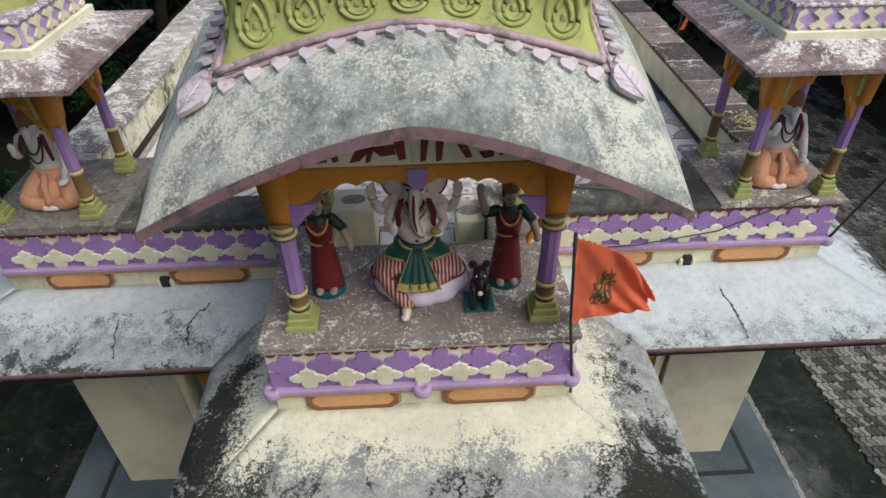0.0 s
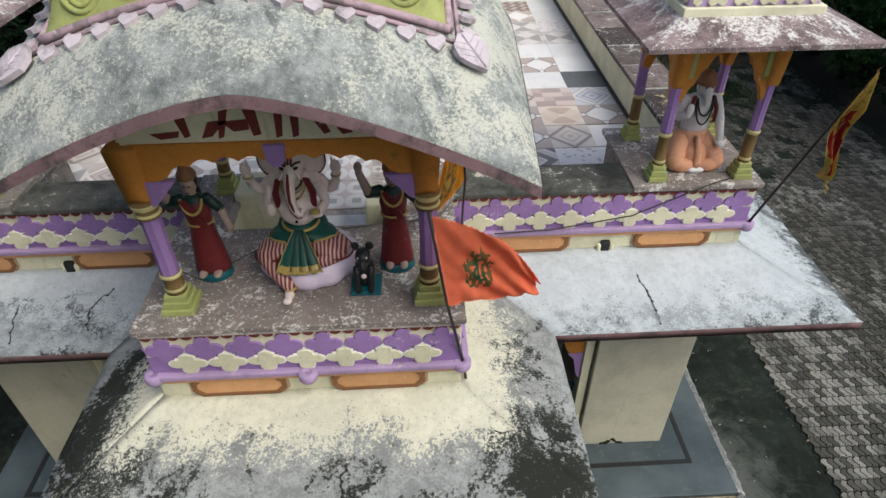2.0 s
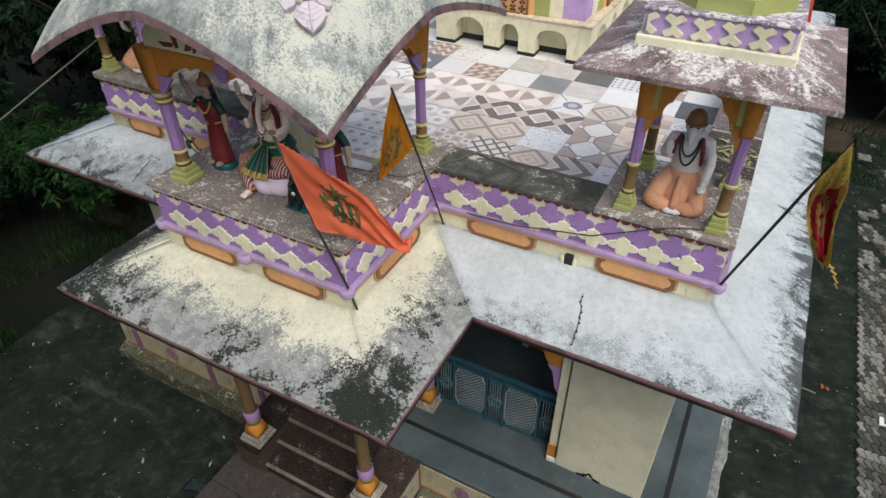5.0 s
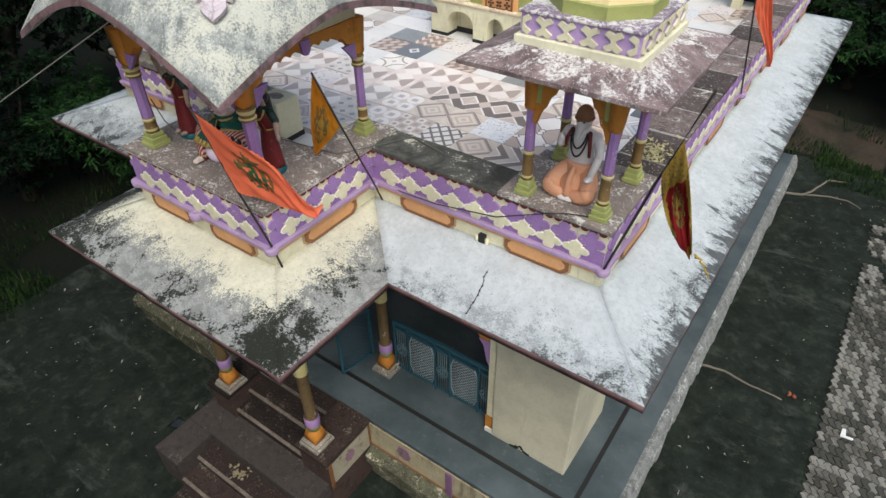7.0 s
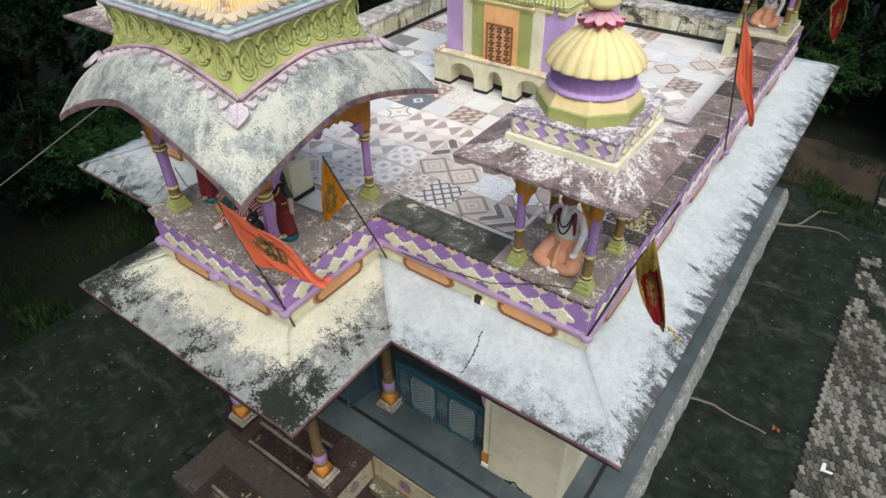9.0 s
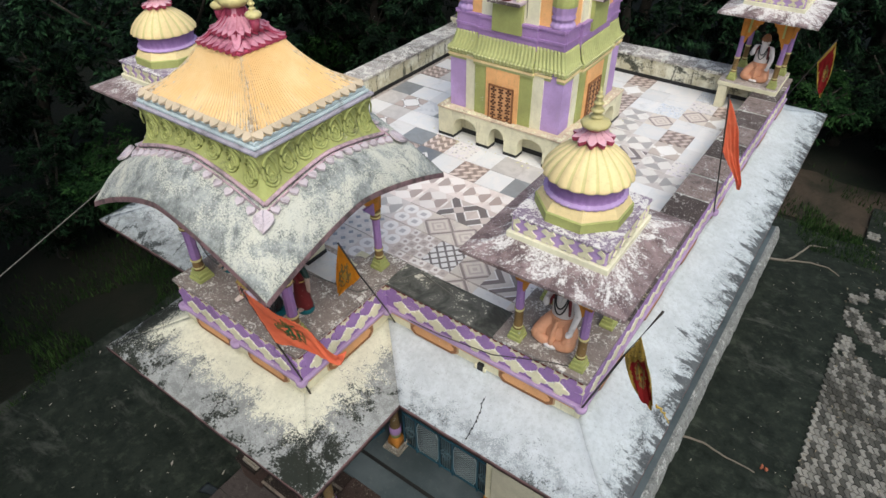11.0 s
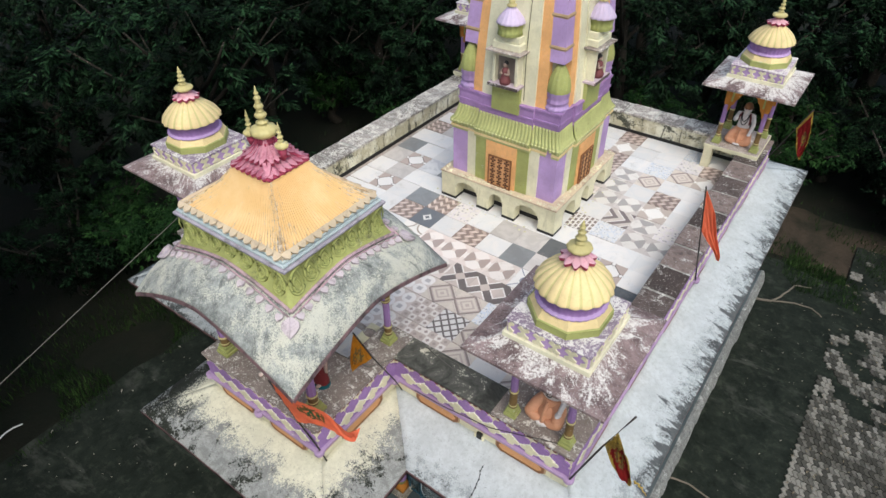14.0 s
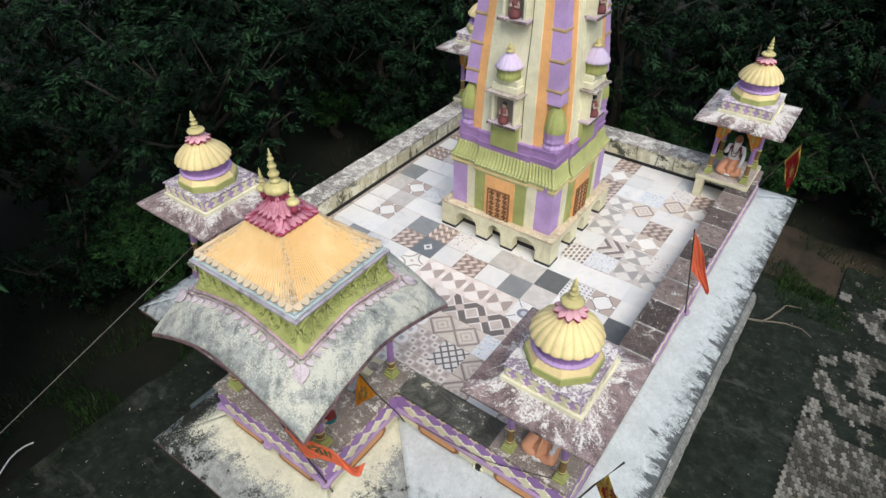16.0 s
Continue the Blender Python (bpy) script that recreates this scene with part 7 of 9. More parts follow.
def kneeling_saint():
    """0 skin, 1 peach robe, 2 brown cap, 3 black beads, 4 dark red strap."""
    b = bmesh.new()
    lathe(b, [(0.15, 0.0), (0.19, 0.03), (0.185, 0.09), (0.15, 0.17), (0.115, 0.25), (0.112, 0.28)], 28, (0, 0.02, 0), 1, sy=0.85, ribs=11, amp=0.03)
    for s in (-1, 1):
        limb(b, [(s * 0.06, 0.04, 0.20), (s * 0.13, -0.06, 0.145), (s * 0.165, -0.15, 0.085)], 0.09, 0.072, 1)
        limb(b, [(s * 0.165, -0.15, 0.075), (s * 0.10, -0.17, 0.055), (s * 0.03, -0.15, 0.05)], 0.066, 0.048, 1)
        ellipsoid(b, (s * 0.02, -0.20, 0.03), (0.05, 0.03, 0.024), 0)
    ellipsoid(b, (0, -0.07, 0.11), (0.12, 0.11, 0.10), 1)
    limb(b, [(0.0, -0.10, 0.25), (0.0, -0.165, 0.17), (0.0, -0.185, 0.06)], 0.022, 0.034, 1)
    lathe(b, [(0.108, 0.26), (0.112, 0.31), (0.108, 0.38), (0.128, 0.45), (0.126, 0.50), (0.095, 0.535), (0.05, 0.555), (0.042, 0.60)], 24, (0, 0.02, 0), 0, sy=0.70)
    limb(b, [(-0.10, 0.02, 0.495), (0.10, 0.02, 0.495)], 0.052, 0.052, 0)
    ellipsoid(b, (0, -0.01, 0.615), (0.058, 0.064, 0.075), 0)
    limb(b, [(0, -0.055, 0.60), (0, -0.085, 0.56), (0, -0.09, 0.51)], 0.038, 0.014, 0)
    ellipsoid(b, (0, -0.076, 0.612), (0.010, 0.016, 0.018), 0, seg=8)
    for s in (-1, 1):
        ellipsoid(b, (s * 0.024, -0.066, 0.628), (0.011, 0.006, 0.006), 3, seg=8)
        ellipsoid(b, (s * 0.058, 0.0, 0.61), (0.012, 0.02, 0.03), 0, seg=8)
    lathe(b, [(0.066, 0.635), (0.072, 0.65), (0.069, 0.68), (0.058, 0.71), (0.03, 0.735), (0.008, 0.742)], 18, (0, 0.0, 0), 2, sy=1.05)
    tube(b, [(0.073 * math.cos(t), 0.077 * math.sin(t), 0.645) for t in [math.pi * q / 9 for q in range(19)]], 0.009, 6, 2)
    limb(b, [(-0.125, 0.02, 0.50), (-0.175, -0.01, 0.385), (-0.135, -0.10, 0.44)], 0.044, 0.029, 0)
    ellipsoid(b, (-0.13, -0.115, 0.485), (0.03, 0.018, 0.046), 0)
    limb(b, [(0.125, 0.02, 0.50), (0.175, -0.01, 0.37), (0.165, -0.12, 0.25)], 0.044, 0.029, 0)
    ellipsoid(b, (0.16, -0.15, 0.225), (0.035, 0.055, 0.02), 0)
    for k, w in ((0.19, 0.07), (0.12, 0.058)):
        tube(b, [(w * math.cos(t), -0.05 - 0.045 * math.sin(t), 0.545 - k * math.sin(t)) for t in [math.pi * q / 14 for q in range(15)]], 0.0075, 6, 3)
    limb(b, [(0.075, -0.03, 0.54), (0.10, -0.07, 0.47), (0.105, -0.065, 0.37)], 0.018, 0.013, 4)
    limb(b, [(-0.075, -0.03, 0.54), (-0.10, -0.07, 0.48), (-0.105, -0.06, 0.42)], 0.018, 0.013, 4)
    return finish(b, "kneeling_statue", [S_skin2, S_peach, S_brown, S_dark, S_red], False)


PS = PB
st = part("seated_statue", seated_idol(), None)
st.matrix_basis = Matrix.Translation((-0.055, 0.60, PS)) @ Matrix.Diagonal((0.94, 0.90, 0.985, 1))
tagged(st, "pale painted seated idol with green and rust robe", "statue")
for x, y, fl in ((-0.71, 0.53, -1), (0.58, 0.55, -1)):
    o = part("standing_statue", standing_attendant(fl), None)
    o.matrix_basis = Matrix.Translation((x, y, PS)) @ Matrix.Diagonal((0.98, 0.95, 1.02, 1))
    tagged(o, "standing female idol in a dark red robe", "statue", "attendant statues")
o = part("animal_statue", mouse_idol(), None)
o.matrix_basis = Matrix.Translation((0.365, 0.315, PS)) @ Matrix.Diagonal((0.95, 0.95, 0.95, 1))
tagged(o, "small black seated animal idol on a teal base", "statue")
SAINT = kneeling_saint()
for x, y, z, rz in ((3.17, 1.85, KZ, 0), (-3.2, 1.88, KZ + 0.032, 0), (3.12, 10.04, KZ + 0.06, 0), (-3.2, 10.05, KZ + 0.12, 0)):
    o = part("kneeling_statue", SAINT, None)
    o.matrix_basis = Matrix.Translation((x, y, z)) @ Matrix.Rotation(radians(rz), 4, "Z") @ Matrix.Diagonal((1.08, 1.05, 1.16, 1))
    tagged(o, "kneeling bearded idol in a peach robe with black beads", "statue", "kiosk statues")
b = bmesh.new()
lathe(b, [(0.09, 0), (0.1, 0.06), (0.07, 0.12), (0.055, 0.2), (0.06, 0.25), (0.02, 0.28)], 14, (0, 0, 0), 0)
ellipsoid(b, (0, 0, 0.32), (0.04, 0.04, 0.05), 1, seg=10)
ellipsoid(b, (0, 0.012, 0.34), (0.045, 0.045, 0.05), 2, seg=10)
for s in (-1, 1):
    limb(b, [(s * 0.05, 0, 0.24), (s * 0.09, -0.03, 0.17), (s * 0.03, -0.07, 0.19)], 0.02, 0.015, 1)
NICHE = finish(b, "niche_statue", [plain("dull_rose_robe_paint", (0.18, 0.06, 0.065), 0.6, 0, 0.3), S_tan, S_dark])
for m, oo, z in IDOLS:
    o = part("niche_statue", NICHE, None)
    o.matrix_basis = m @ Matrix.Translation((0, oo - 0.11, z))
    tagged(o, "tiny seated idol in a tower niche", "statue", "niche statues")

# cream blocks on the terrace behind the idol
for x0, x1, z1 in ((0.285, 0.535, 5.02), (-0.79, -0.42, 5.18)):
    t = thing("offering_block", "cream masonry block with a black-painted foot", "plinth", "offering blocks")
    part("body", boxes((x0, x1, 1.48, 1.84, FLOOR + 0.055, z1), bev=0.02), M_cream, t)
    part("skirting", boxes((x0 - 0.004, x1 + 0.004, 1.476, 1.844, FLOOR, FLOOR + 0.055)), M_black, t)
    b = bmesh.new()
    lathe(b, [(0.0, 0.004), (0.10, 0.004), (0.12, -0.004)], 20, ((x0 + x1) / 2, 1.66, z1), 0, sy=0.7)
    part("top_stain", b, M_platform, t, "grey worn patch")

# ---------------------------------------------------------------- flags and poles
F_orange = plain("orange_flag_cloth", (0.95, 0.255, 0.135), 0.85, 0, 0.12)
F_saff = plain("saffron_flag_cloth", (0.62, 0.27, 0.02), 0.85, 0, 0.2)
F_red = plain("red_flag_cloth", (0.26, 0.012, 0.014), 0.8, 0, 0.2)
F_fringe = plain("gold_fringe_cloth", (0.42, 0.29, 0.06), 0.7, 0, 0.25)
F_emblem_green = plain("green_emblem_print", (0.03, 0.16, 0.07), 0.85, 0, 0.3)
F_emblem = plain("olive_emblem_print", (0.22, 0.16, 0.06), 0.85, 0, 0.3)


def bez(a, c, b_, t):
    return a * (1 - t) ** 2 + c * 2 * t * (1 - t) + b_ * t * t


def cloth(edge0, edge1, tip, up, low, wave, mat, n=72, m=36, border=None, emblem=None, phase=0.0, blunt=0.1, rim=2, curl=0.0, head=0.0):
    """A pointed flag: its upper and lower hems are curves from the hoist to the tip; curl folds the lower hem over."""
    e0, e1, tp, up, low = (Vector(q) for q in (edge0, edge1, tip, up, low))
    end = tp + (e1 - e0) * blunt
    nrm = (e1 - e0).cross(tp - e0).normalized()
    b = bmesh.new()
    g = []
    for i in range(n + 1):
        s = i / n
        row = []
        for j in range(m + 1):
            t = j / m
            p = bez(e0, up, tp, s).lerp(bez(e1, low, end, s), t)
            p += nrm * wave * math.sin(s * 8 + t * 2.2 + phase) * (0.2 + 0.8 * s)
            p += nrm * wave * 0.7 * math.sin(t * 7 + s * 3 + phase) * s
            p += nrm * wave * 0.22 * math.sin(t * 19 - s * 11 + phase) * min(1.0, s * 3)
            p += nrm * 0.012 * noise.noise(Vector((s * 9, t * 7, 2)))
            if curl:
                e = max(0.0, t - 0.62) / 0.38
                p += (nrm * -curl * e * (1.0 - 0.55 * e) + Vector((0, 0, 0.55 * curl * e * e))) * s
            if j in (0, m):
                p += Vector((0, 0, 0.006 * math.sin(i * 2.1)))
            row.append(b.verts.new(p))
        g.append(row)
    for i in range(n):
        for j in range(m):
            f = b.faces.new((g[i][j], g[i + 1][j], g[i + 1][j + 1], g[i][j + 1]))
            f.smooth = True
            s, t = (i + 0.5) / n, (j + 0.5) / m
            lo = 0.09 * rim * (1 + 0.8 * noise.noise(Vector((s * 14, 1, 0))))
            hi = 0.09 * rim * (1 + 0.8 * noise.noise(Vector((s * 14, 5, 0))))
            if border and (t < lo or t > 1 - hi or s < max(head, 0.04 * (rim + 1)) or s > 0.9):
                f.material_index = 1
            if s < head and noise.noise(Vector((s * 38, t * 16, 3))) > 0.22:
                f.material_index = 2
            if emblem:
                u, v = (s - emblem[0]) / emblem[2], (t - emblem[1]) / emblem[3]
                d = u * u + v * v
                w = noise.noise(Vector((u * 2.3, v * 2.3, 4)))
                if d < 1.05 + 0.9 * w and noise.noise(Vector((u * 4.1, v * 4.1, 9))) > -0.22:
                    f.material_index = 3 if noise.noise(Vector((u * 1.6, v * 1.6, 20))) > 0.16 else 2
    bmesh.ops.solidify(b, geom=b.faces[:], thickness=0.004)
    return b, [mat, border or mat, F_emblem, F_emblem_green if mat is F_orange else F_fringe]


def flag(label, pole, pr, *args, **kw):
    f = thing("flag", label, "flag")
    b = bmesh.new()
    tube(b, pole, pr, 7)
    part("pole", b, M_pole, f, "thin dark iron pole")
    c, ms = cloth(*args, **kw)
    part("cloth", c, ms, f, label)
    return f


flag("orange triangular flag with a dark emblem on a leaning pole", [(1.05, 0.05, 4.39), (1.01, 0.00, 4.72), (0.90, -0.13, 5.37), (0.80, -0.285, 6.18)], 0.011,
     (0.805, -0.28, 6.15), (0.905, -0.125, 5.36), (1.50, 0.16, 5.30), (1.24, -0.16, 5.98), (1.22, 0.10, 5.06), 0.055, F_orange, emblem=(0.36, 0.52, 0.14, 0.27), blunt=0.24, curl=0.16)
flag("saffron triangular flag with a dark emblem on a thin pole", [(1.118, 1.468, 4.455), (1.10, 1.36, 4.76), (1.10, 1.24, 5.02), (1.10, 0.985, 5.586), (1.04, 0.785, 6.15)], 0.010,
     (1.038, 0.79, 6.13), (1.108, 0.99, 5.58), (0.79, 0.88, 5.247), (0.90, 0.80, 5.70), (0.97, 0.97, 5.38), 0.018, F_saff, emblem=(0.5, 0.5, 0.3, 0.28))
limp = flag("red flag with gold fringe hanging limp from a leaning pole", [(3.69, 1.46, 4.66), (4.0, 1.31, 5.80), (4.255, 1.198, 6.64)], 0.012,
     (4.13, 1.265, 6.22), (4.03, 1.30, 5.90), (4.34, 1.62, 5.08), (4.26, 1.40, 5.76), (4.02, 1.43, 5.48), 0.06, F_red, border=F_fringe, emblem=(0.55, 0.5, 0.16, 0.2), rim=1.5, head=0.30, blunt=0.16)
b = bmesh.new()
tube(b, [Vector((4.36, 1.63, 5.06)).lerp(Vector((4.52, 1.72, 4.80)), q / 12) + Vector((0.012 * math.sin(q * 2.1), 0.012 * math.cos(q * 1.7), 0.04 * math.sin(q * math.pi / 12))) for q in range(13)], 0.012, 6, 0, 0.006)
part("fringe_cord", b, F_fringe, limp, "loose gold fringe cord")
flag("plain orange pennant on an upright thin pole", [(3.745, 5.86, 4.66), (3.585, 5.235, 6.78)], 0.011,
     (3.587, 5.245, 6.75), (3.65, 5.49, 5.90), (3.92, 6.10, 5.10), (3.84, 5.55, 6.15), (3.78, 5.75, 5.55), 0.035, F_orange)
flag("red flag with gold border on a slanting pole", [(3.68, 10.60, 4.70), (4.20, 10.40, 6.05)], 0.010,
     (4.195, 10.405, 6.03), (4.02, 10.47, 5.58), (4.30, 10.38, 5.0), (4.35, 10.38, 5.6), (4.12, 10.42, 5.22), 0.03, F_red, border=F_fringe, rim=1, emblem=(0.5, 0.5, 0.16, 0.18))

# cables
b = bmesh.new()
tube(b, [Vector((TX + 0.32 * taper(z) + 0.01 * math.sin(z * 3), TY - 0.935 * taper(z) - 0.11, z)) for z in [6.98 + 0.2 * q for q in range(21)]], 0.006, 5)
tagged(part("cable", b, M_pole), "thin black cable hanging down the tower face", "cable")
b = bmesh.new()
A, B = Vector((-3.52, 1.62, 5.61)), Vector((-3.63, -16.2, 0.06))
tube(b, [A.lerp(B, i / 30) for i in range(31)], 0.008, 5)
tagged(part("cable", b, M_wire), "taut grey cable running from the kiosk to the ground", "cable")
b = bmesh.new()
tube(b, [Vector((1.4, 1.41, 4.72)), Vector((1.9, 1.41, 4.74)), Vector((2.6, 1.412, 4.86)), Vector((3.1, 1.415, 5.10)), Vector((3.3, 1.46, 5.15)), Vector((3.58, 1.54, 5.16))], 0.006, 5)
tagged(part("cable", b, M_pole), "thin black cable strung along the parapet", "cable")
b = bmesh.new()
tube(b, [Vector((-0.98, 0.36, 5.55)), Vector((-0.92, 0.40, 5.3)), Vector((-0.8, 0.46, 5.145)), Vector((-0.5, 0.74, 5.143)), Vector((-0.3, 0.95, 5.143)), Vector((0.3, 1.02, 5.143)), Vector((0.9, 1.1, 5.143)), Vector((1.3, 1.85, 5.125)), Vector((2.0, 1.83, 5.12))], 0.006, 5)
tagged(part("cable", b, M_wire), "loose grey wire lying on the platform", "cable")
b = bmesh.new()
tube(b, [Vector((-7.3 + 0.25 * math.sin(t * 0.5), -3.4 + 0.17 * t, 0.06)) for t in range(12)], 0.018, 6)
tagged(part("hose", b, M_rag), "pale garden hose lying on the grass", "hose")

# ---------------------------------------------------------------- ground litter
for pts, r, nm, lb in (
    ([(4.43, 11.92, 0.06), (4.85, 12.05, 0.07), (5.05, 12.5, 0.06), (5.22, 13.1, 0.05), (5.6, 13.25, 0.05)], 0.035, "fallen_branch", "dry pale branch lying on the court"),
    ([(4.9, 12.1, 0.06), (5.35, 12.35, 0.05), (5.8, 12.4, 0.05), (6.05, 12.2, 0.05)], 0.022, "fallen_branch", "dry pale branch lying on the court"),
    ([(4.45, 5.50, 0.04), (4.85, 5.58, 0.045), (5.3, 5.52, 0.045), (5.78, 5.50, 0.04)], 0.024, "frayed_rope", "pale frayed rope lying on the court"),
):
    b = bmesh.new()
    dense = []
    for p, q in zip(pts, pts[1:]):
        for i in range(5):
            w = Vector(p).lerp(Vector(q), i / 5)
            dense.append(w + Vector((0.03 * noise.noise(w * 5), 0.03 * noise.noise(w * 5 + Vector((5, 1, 2))), 0)))
    dense.append(Vector(pts[-1]))
    tube(b, dense, r, 6, 0, r * 0.5)
    tagged(part(nm, b, M_stick), lb, nm.split("_")[1])
b = bmesh.new()
tube(b, [(1.30, 1.84, PTOP + 0.012), (1.5, 1.79, PTOP + 0.016), (1.72, 1.752, PTOP + 0.012), (1.87, 1.716, PTOP + 0.012)], 0.010, 6, 0, 0.006)
tagged(part("stick", b, M_wire), "thin pale stick lying on the mossy coping", "stick")
b = bmesh.new()
prism(b, [(0, 0), (0.17, 0.03), (0.18, 0.07), (0.07, 0.06), (0.06, 0.19), (0.01, 0.18)], 0, 0.02, Matrix.Translation((6.66, 5.25, GZ + 0.045)) @ Matrix.Rotation(-math.pi / 2, 4, "X"))
tagged(part("paper_scrap", b, M_rag), "white torn paper scrap on the paving", "litter")
b = bmesh.new()
for q in range(7):
    a = q * 0.9
    ellipsoid(b, (5.88 + 0.05 * math.cos(a * 2.3), 5.67 + 0.04 * math.sin(a), GZ + 0.02 + 0.006 * q), (0.035, 0.022, 0.010), 0, Matrix.Rotation(a, 4, "Z") @ Matrix.Rotation(0.5, 4, "X"), seg=8)
tagged(part("cloth_scrap", b, plain("orange_rag_cloth", (0.30, 0.10, 0.055), 0.85, 0, 0.4)), "crumpled orange rag beside a fallen branch", "litter")
b = bmesh.new()
g = [[b.verts.new((-1.87 + 0.40 * (i / 9 - 0.5) + 0.03 * noise.noise(Vector((i, j, 1))), -0.44 + 0.22 * (j / 5 - 0.5) * (1 - 0.5 * i / 9) + 0.10 * i / 9, GZ + 0.012 + 0.035 * abs(noise.noise(Vector((i * 0.6, j * 0.7, 4)))))) for i in range(10)] for j in range(6)]
for j in range(5):
    for i in range(9):
        b.faces.new((g[j][i], g[j][i + 1], g[j + 1][i + 1], g[j + 1][i])).smooth = True
bmesh.ops.solidify(b, geom=b.faces[:], thickness=0.006)
tagged(part("cloth_scrap", b, plain("blue_grey_rag_cloth", (0.055, 0.07, 0.085), 0.85, 0, 0.3)), "crumpled blue-grey rag on the wet court", "litter")
b = bmesh.new()
rnd = random.Random(9)
for q in range(34):
    ellipsoid(b, (-0.16 + rnd.gauss(0, 0.09), -0.56 + rnd.gauss(0, 0.05), 0.495 + rnd.uniform(0, 0.02)), (rnd.uniform(0.015, 0.035), rnd.uniform(0.012, 0.025), 0.010), 0, Matrix.Rotation(rnd.uniform(0, 3), 4, "Z"), seg=6)
tagged(part("offering_remains", b, plain("pale_dried_offerings", (0.24, 0.20, 0.13), 0.9, 0, 0.5)), "pale dried offerings scattered on the steps", "litter", kind="stuff")
random.seed(4)
b = bmesh.new()
for i in range(360):
    if i % 3 == 0:
        x, y = random.uniform(4.7, 6.4), random.uniform(-3, 13.5)
    else:
        x, y = random.uniform(-6.8, -1.2), random.uniform(-6, 3)
    if -4.9 < x < 4.6 and y > 0.7:
        continue
    a, s = random.uniform(0, 6.28), random.uniform(0.006, 0.026) * (1.0 if x > 0 or i % 4 else 2.0)
    m = Matrix.Translation((x, y, GZ + 0.006)) @ Matrix.Rotation(a, 4, "Z")
    vs = [b.verts.new(m @ Vector(p)) for p in ((-s, 0, 0), (0, -s * 0.4, 0.012), (s * 1.4, 0, 0.004), (0, s * 0.4, 0.01))]
    b.faces.new(vs)
tagged(part("litter", b, plain("pale_litter", (0.32, 0.30, 0.26), 0.8, 0, 0.5)), "pale dead leaves and scraps scattered on the court", "litter", kind="stuff")

# leaf litter over the far paving
b = bmesh.new()
for i in range(1100):
    x, y = random.uniform(6.2, 13.0), random.uniform(2.0, 16.5)
    a, s = random.uniform(0, 6.28), random.uniform(0.012, 0.04)
    m = Matrix.Translation((x, y, GZ + 0.045)) @ Matrix.Rotation(a, 4, "Z")
    b.faces.new([b.verts.new(m @ Vector(p)) for p in ((-s, 0, 0), (0, -s * 0.45, 0.012), (s * 1.3, 0, 0.004), (0, s * 0.45, 0.01))])
tagged(part("leaf_litter", b, plain("brown_leaf_litter", (0.20, 0.17, 0.12), 0.85, 0, 0.6)), "pale brown dead leaves scattered over the pavers", "litter", kind="stuff")
# dry leaves on the coping beside the front kiosk, crumbs of mortar on the tower base
b = bmesh.new()
for i in range(150):
    x, y = random.gauss(3.52, 0.10), 2.78 + abs(random.gauss(0, 0.22))
    if not 3.28 < x < 3.70:
        continue
    a, s = random.uniform(0, 6.28), random.uniform(0.015, 0.04)
    m = Matrix.Translation((x, y, PTOP + 0.014)) @ Matrix.Rotation(a, 4, "Z") @ Matrix.Rotation(random.uniform(-0.5, 0.5), 4, "X")
    b.faces.new([b.verts.new(m @ Vector(p)) for p in ((-s, 0, 0), (0, -s * 0.4, 0.01), (s * 1.3, 0, 0.012), (0, s * 0.4, 0.01))])
tagged(part("dry_leaves", b, plain("dry_yellow_leaves", (0.42, 0.38, 0.22), 0.85, 0, 0.5)), "pale dry leaves drifted on the stone coping", "leaves", kind="stuff")
b = bmesh.new()
for i in range(420):
    k, u, o = i % 4, random.uniform(-1.28, 1.28), random.uniform(1.20, 1.285)
    p = Vector((u, -o, ZB + 0.034)) if i % 5 else Vector((u, -o - random.uniform(0.03, 0.25), FLOOR))
    m = Matrix.Translation((TX, TY, 0)) @ Matrix.Rotation(k * math.pi / 2, 4, "Z") @ Matrix.Diagonal((TS_, TS_, 1, 1)) @ Matrix.Translation(p) @ Matrix.Rotation(random.uniform(0, 6), 4, "Z")
    s = random.uniform(0.008, 0.028)
    v = [b.verts.new(m @ Vector(q)) for q in ((-s, -s * 0.7, 0), (s, -s * 0.8, 0), (s * 0.9, s * 0.6, 0), (-s * 0.8, s, 0), (0.1 * s, 0, s * 0.9))]
    for q in range(4):
        b.faces.new((v[q], v[(q + 1) % 4], v[4]))
tagged(part("mortar_crumbs", b, M_cream), "pale mortar crumbs lying on the tower base", "rubble", kind="stuff")

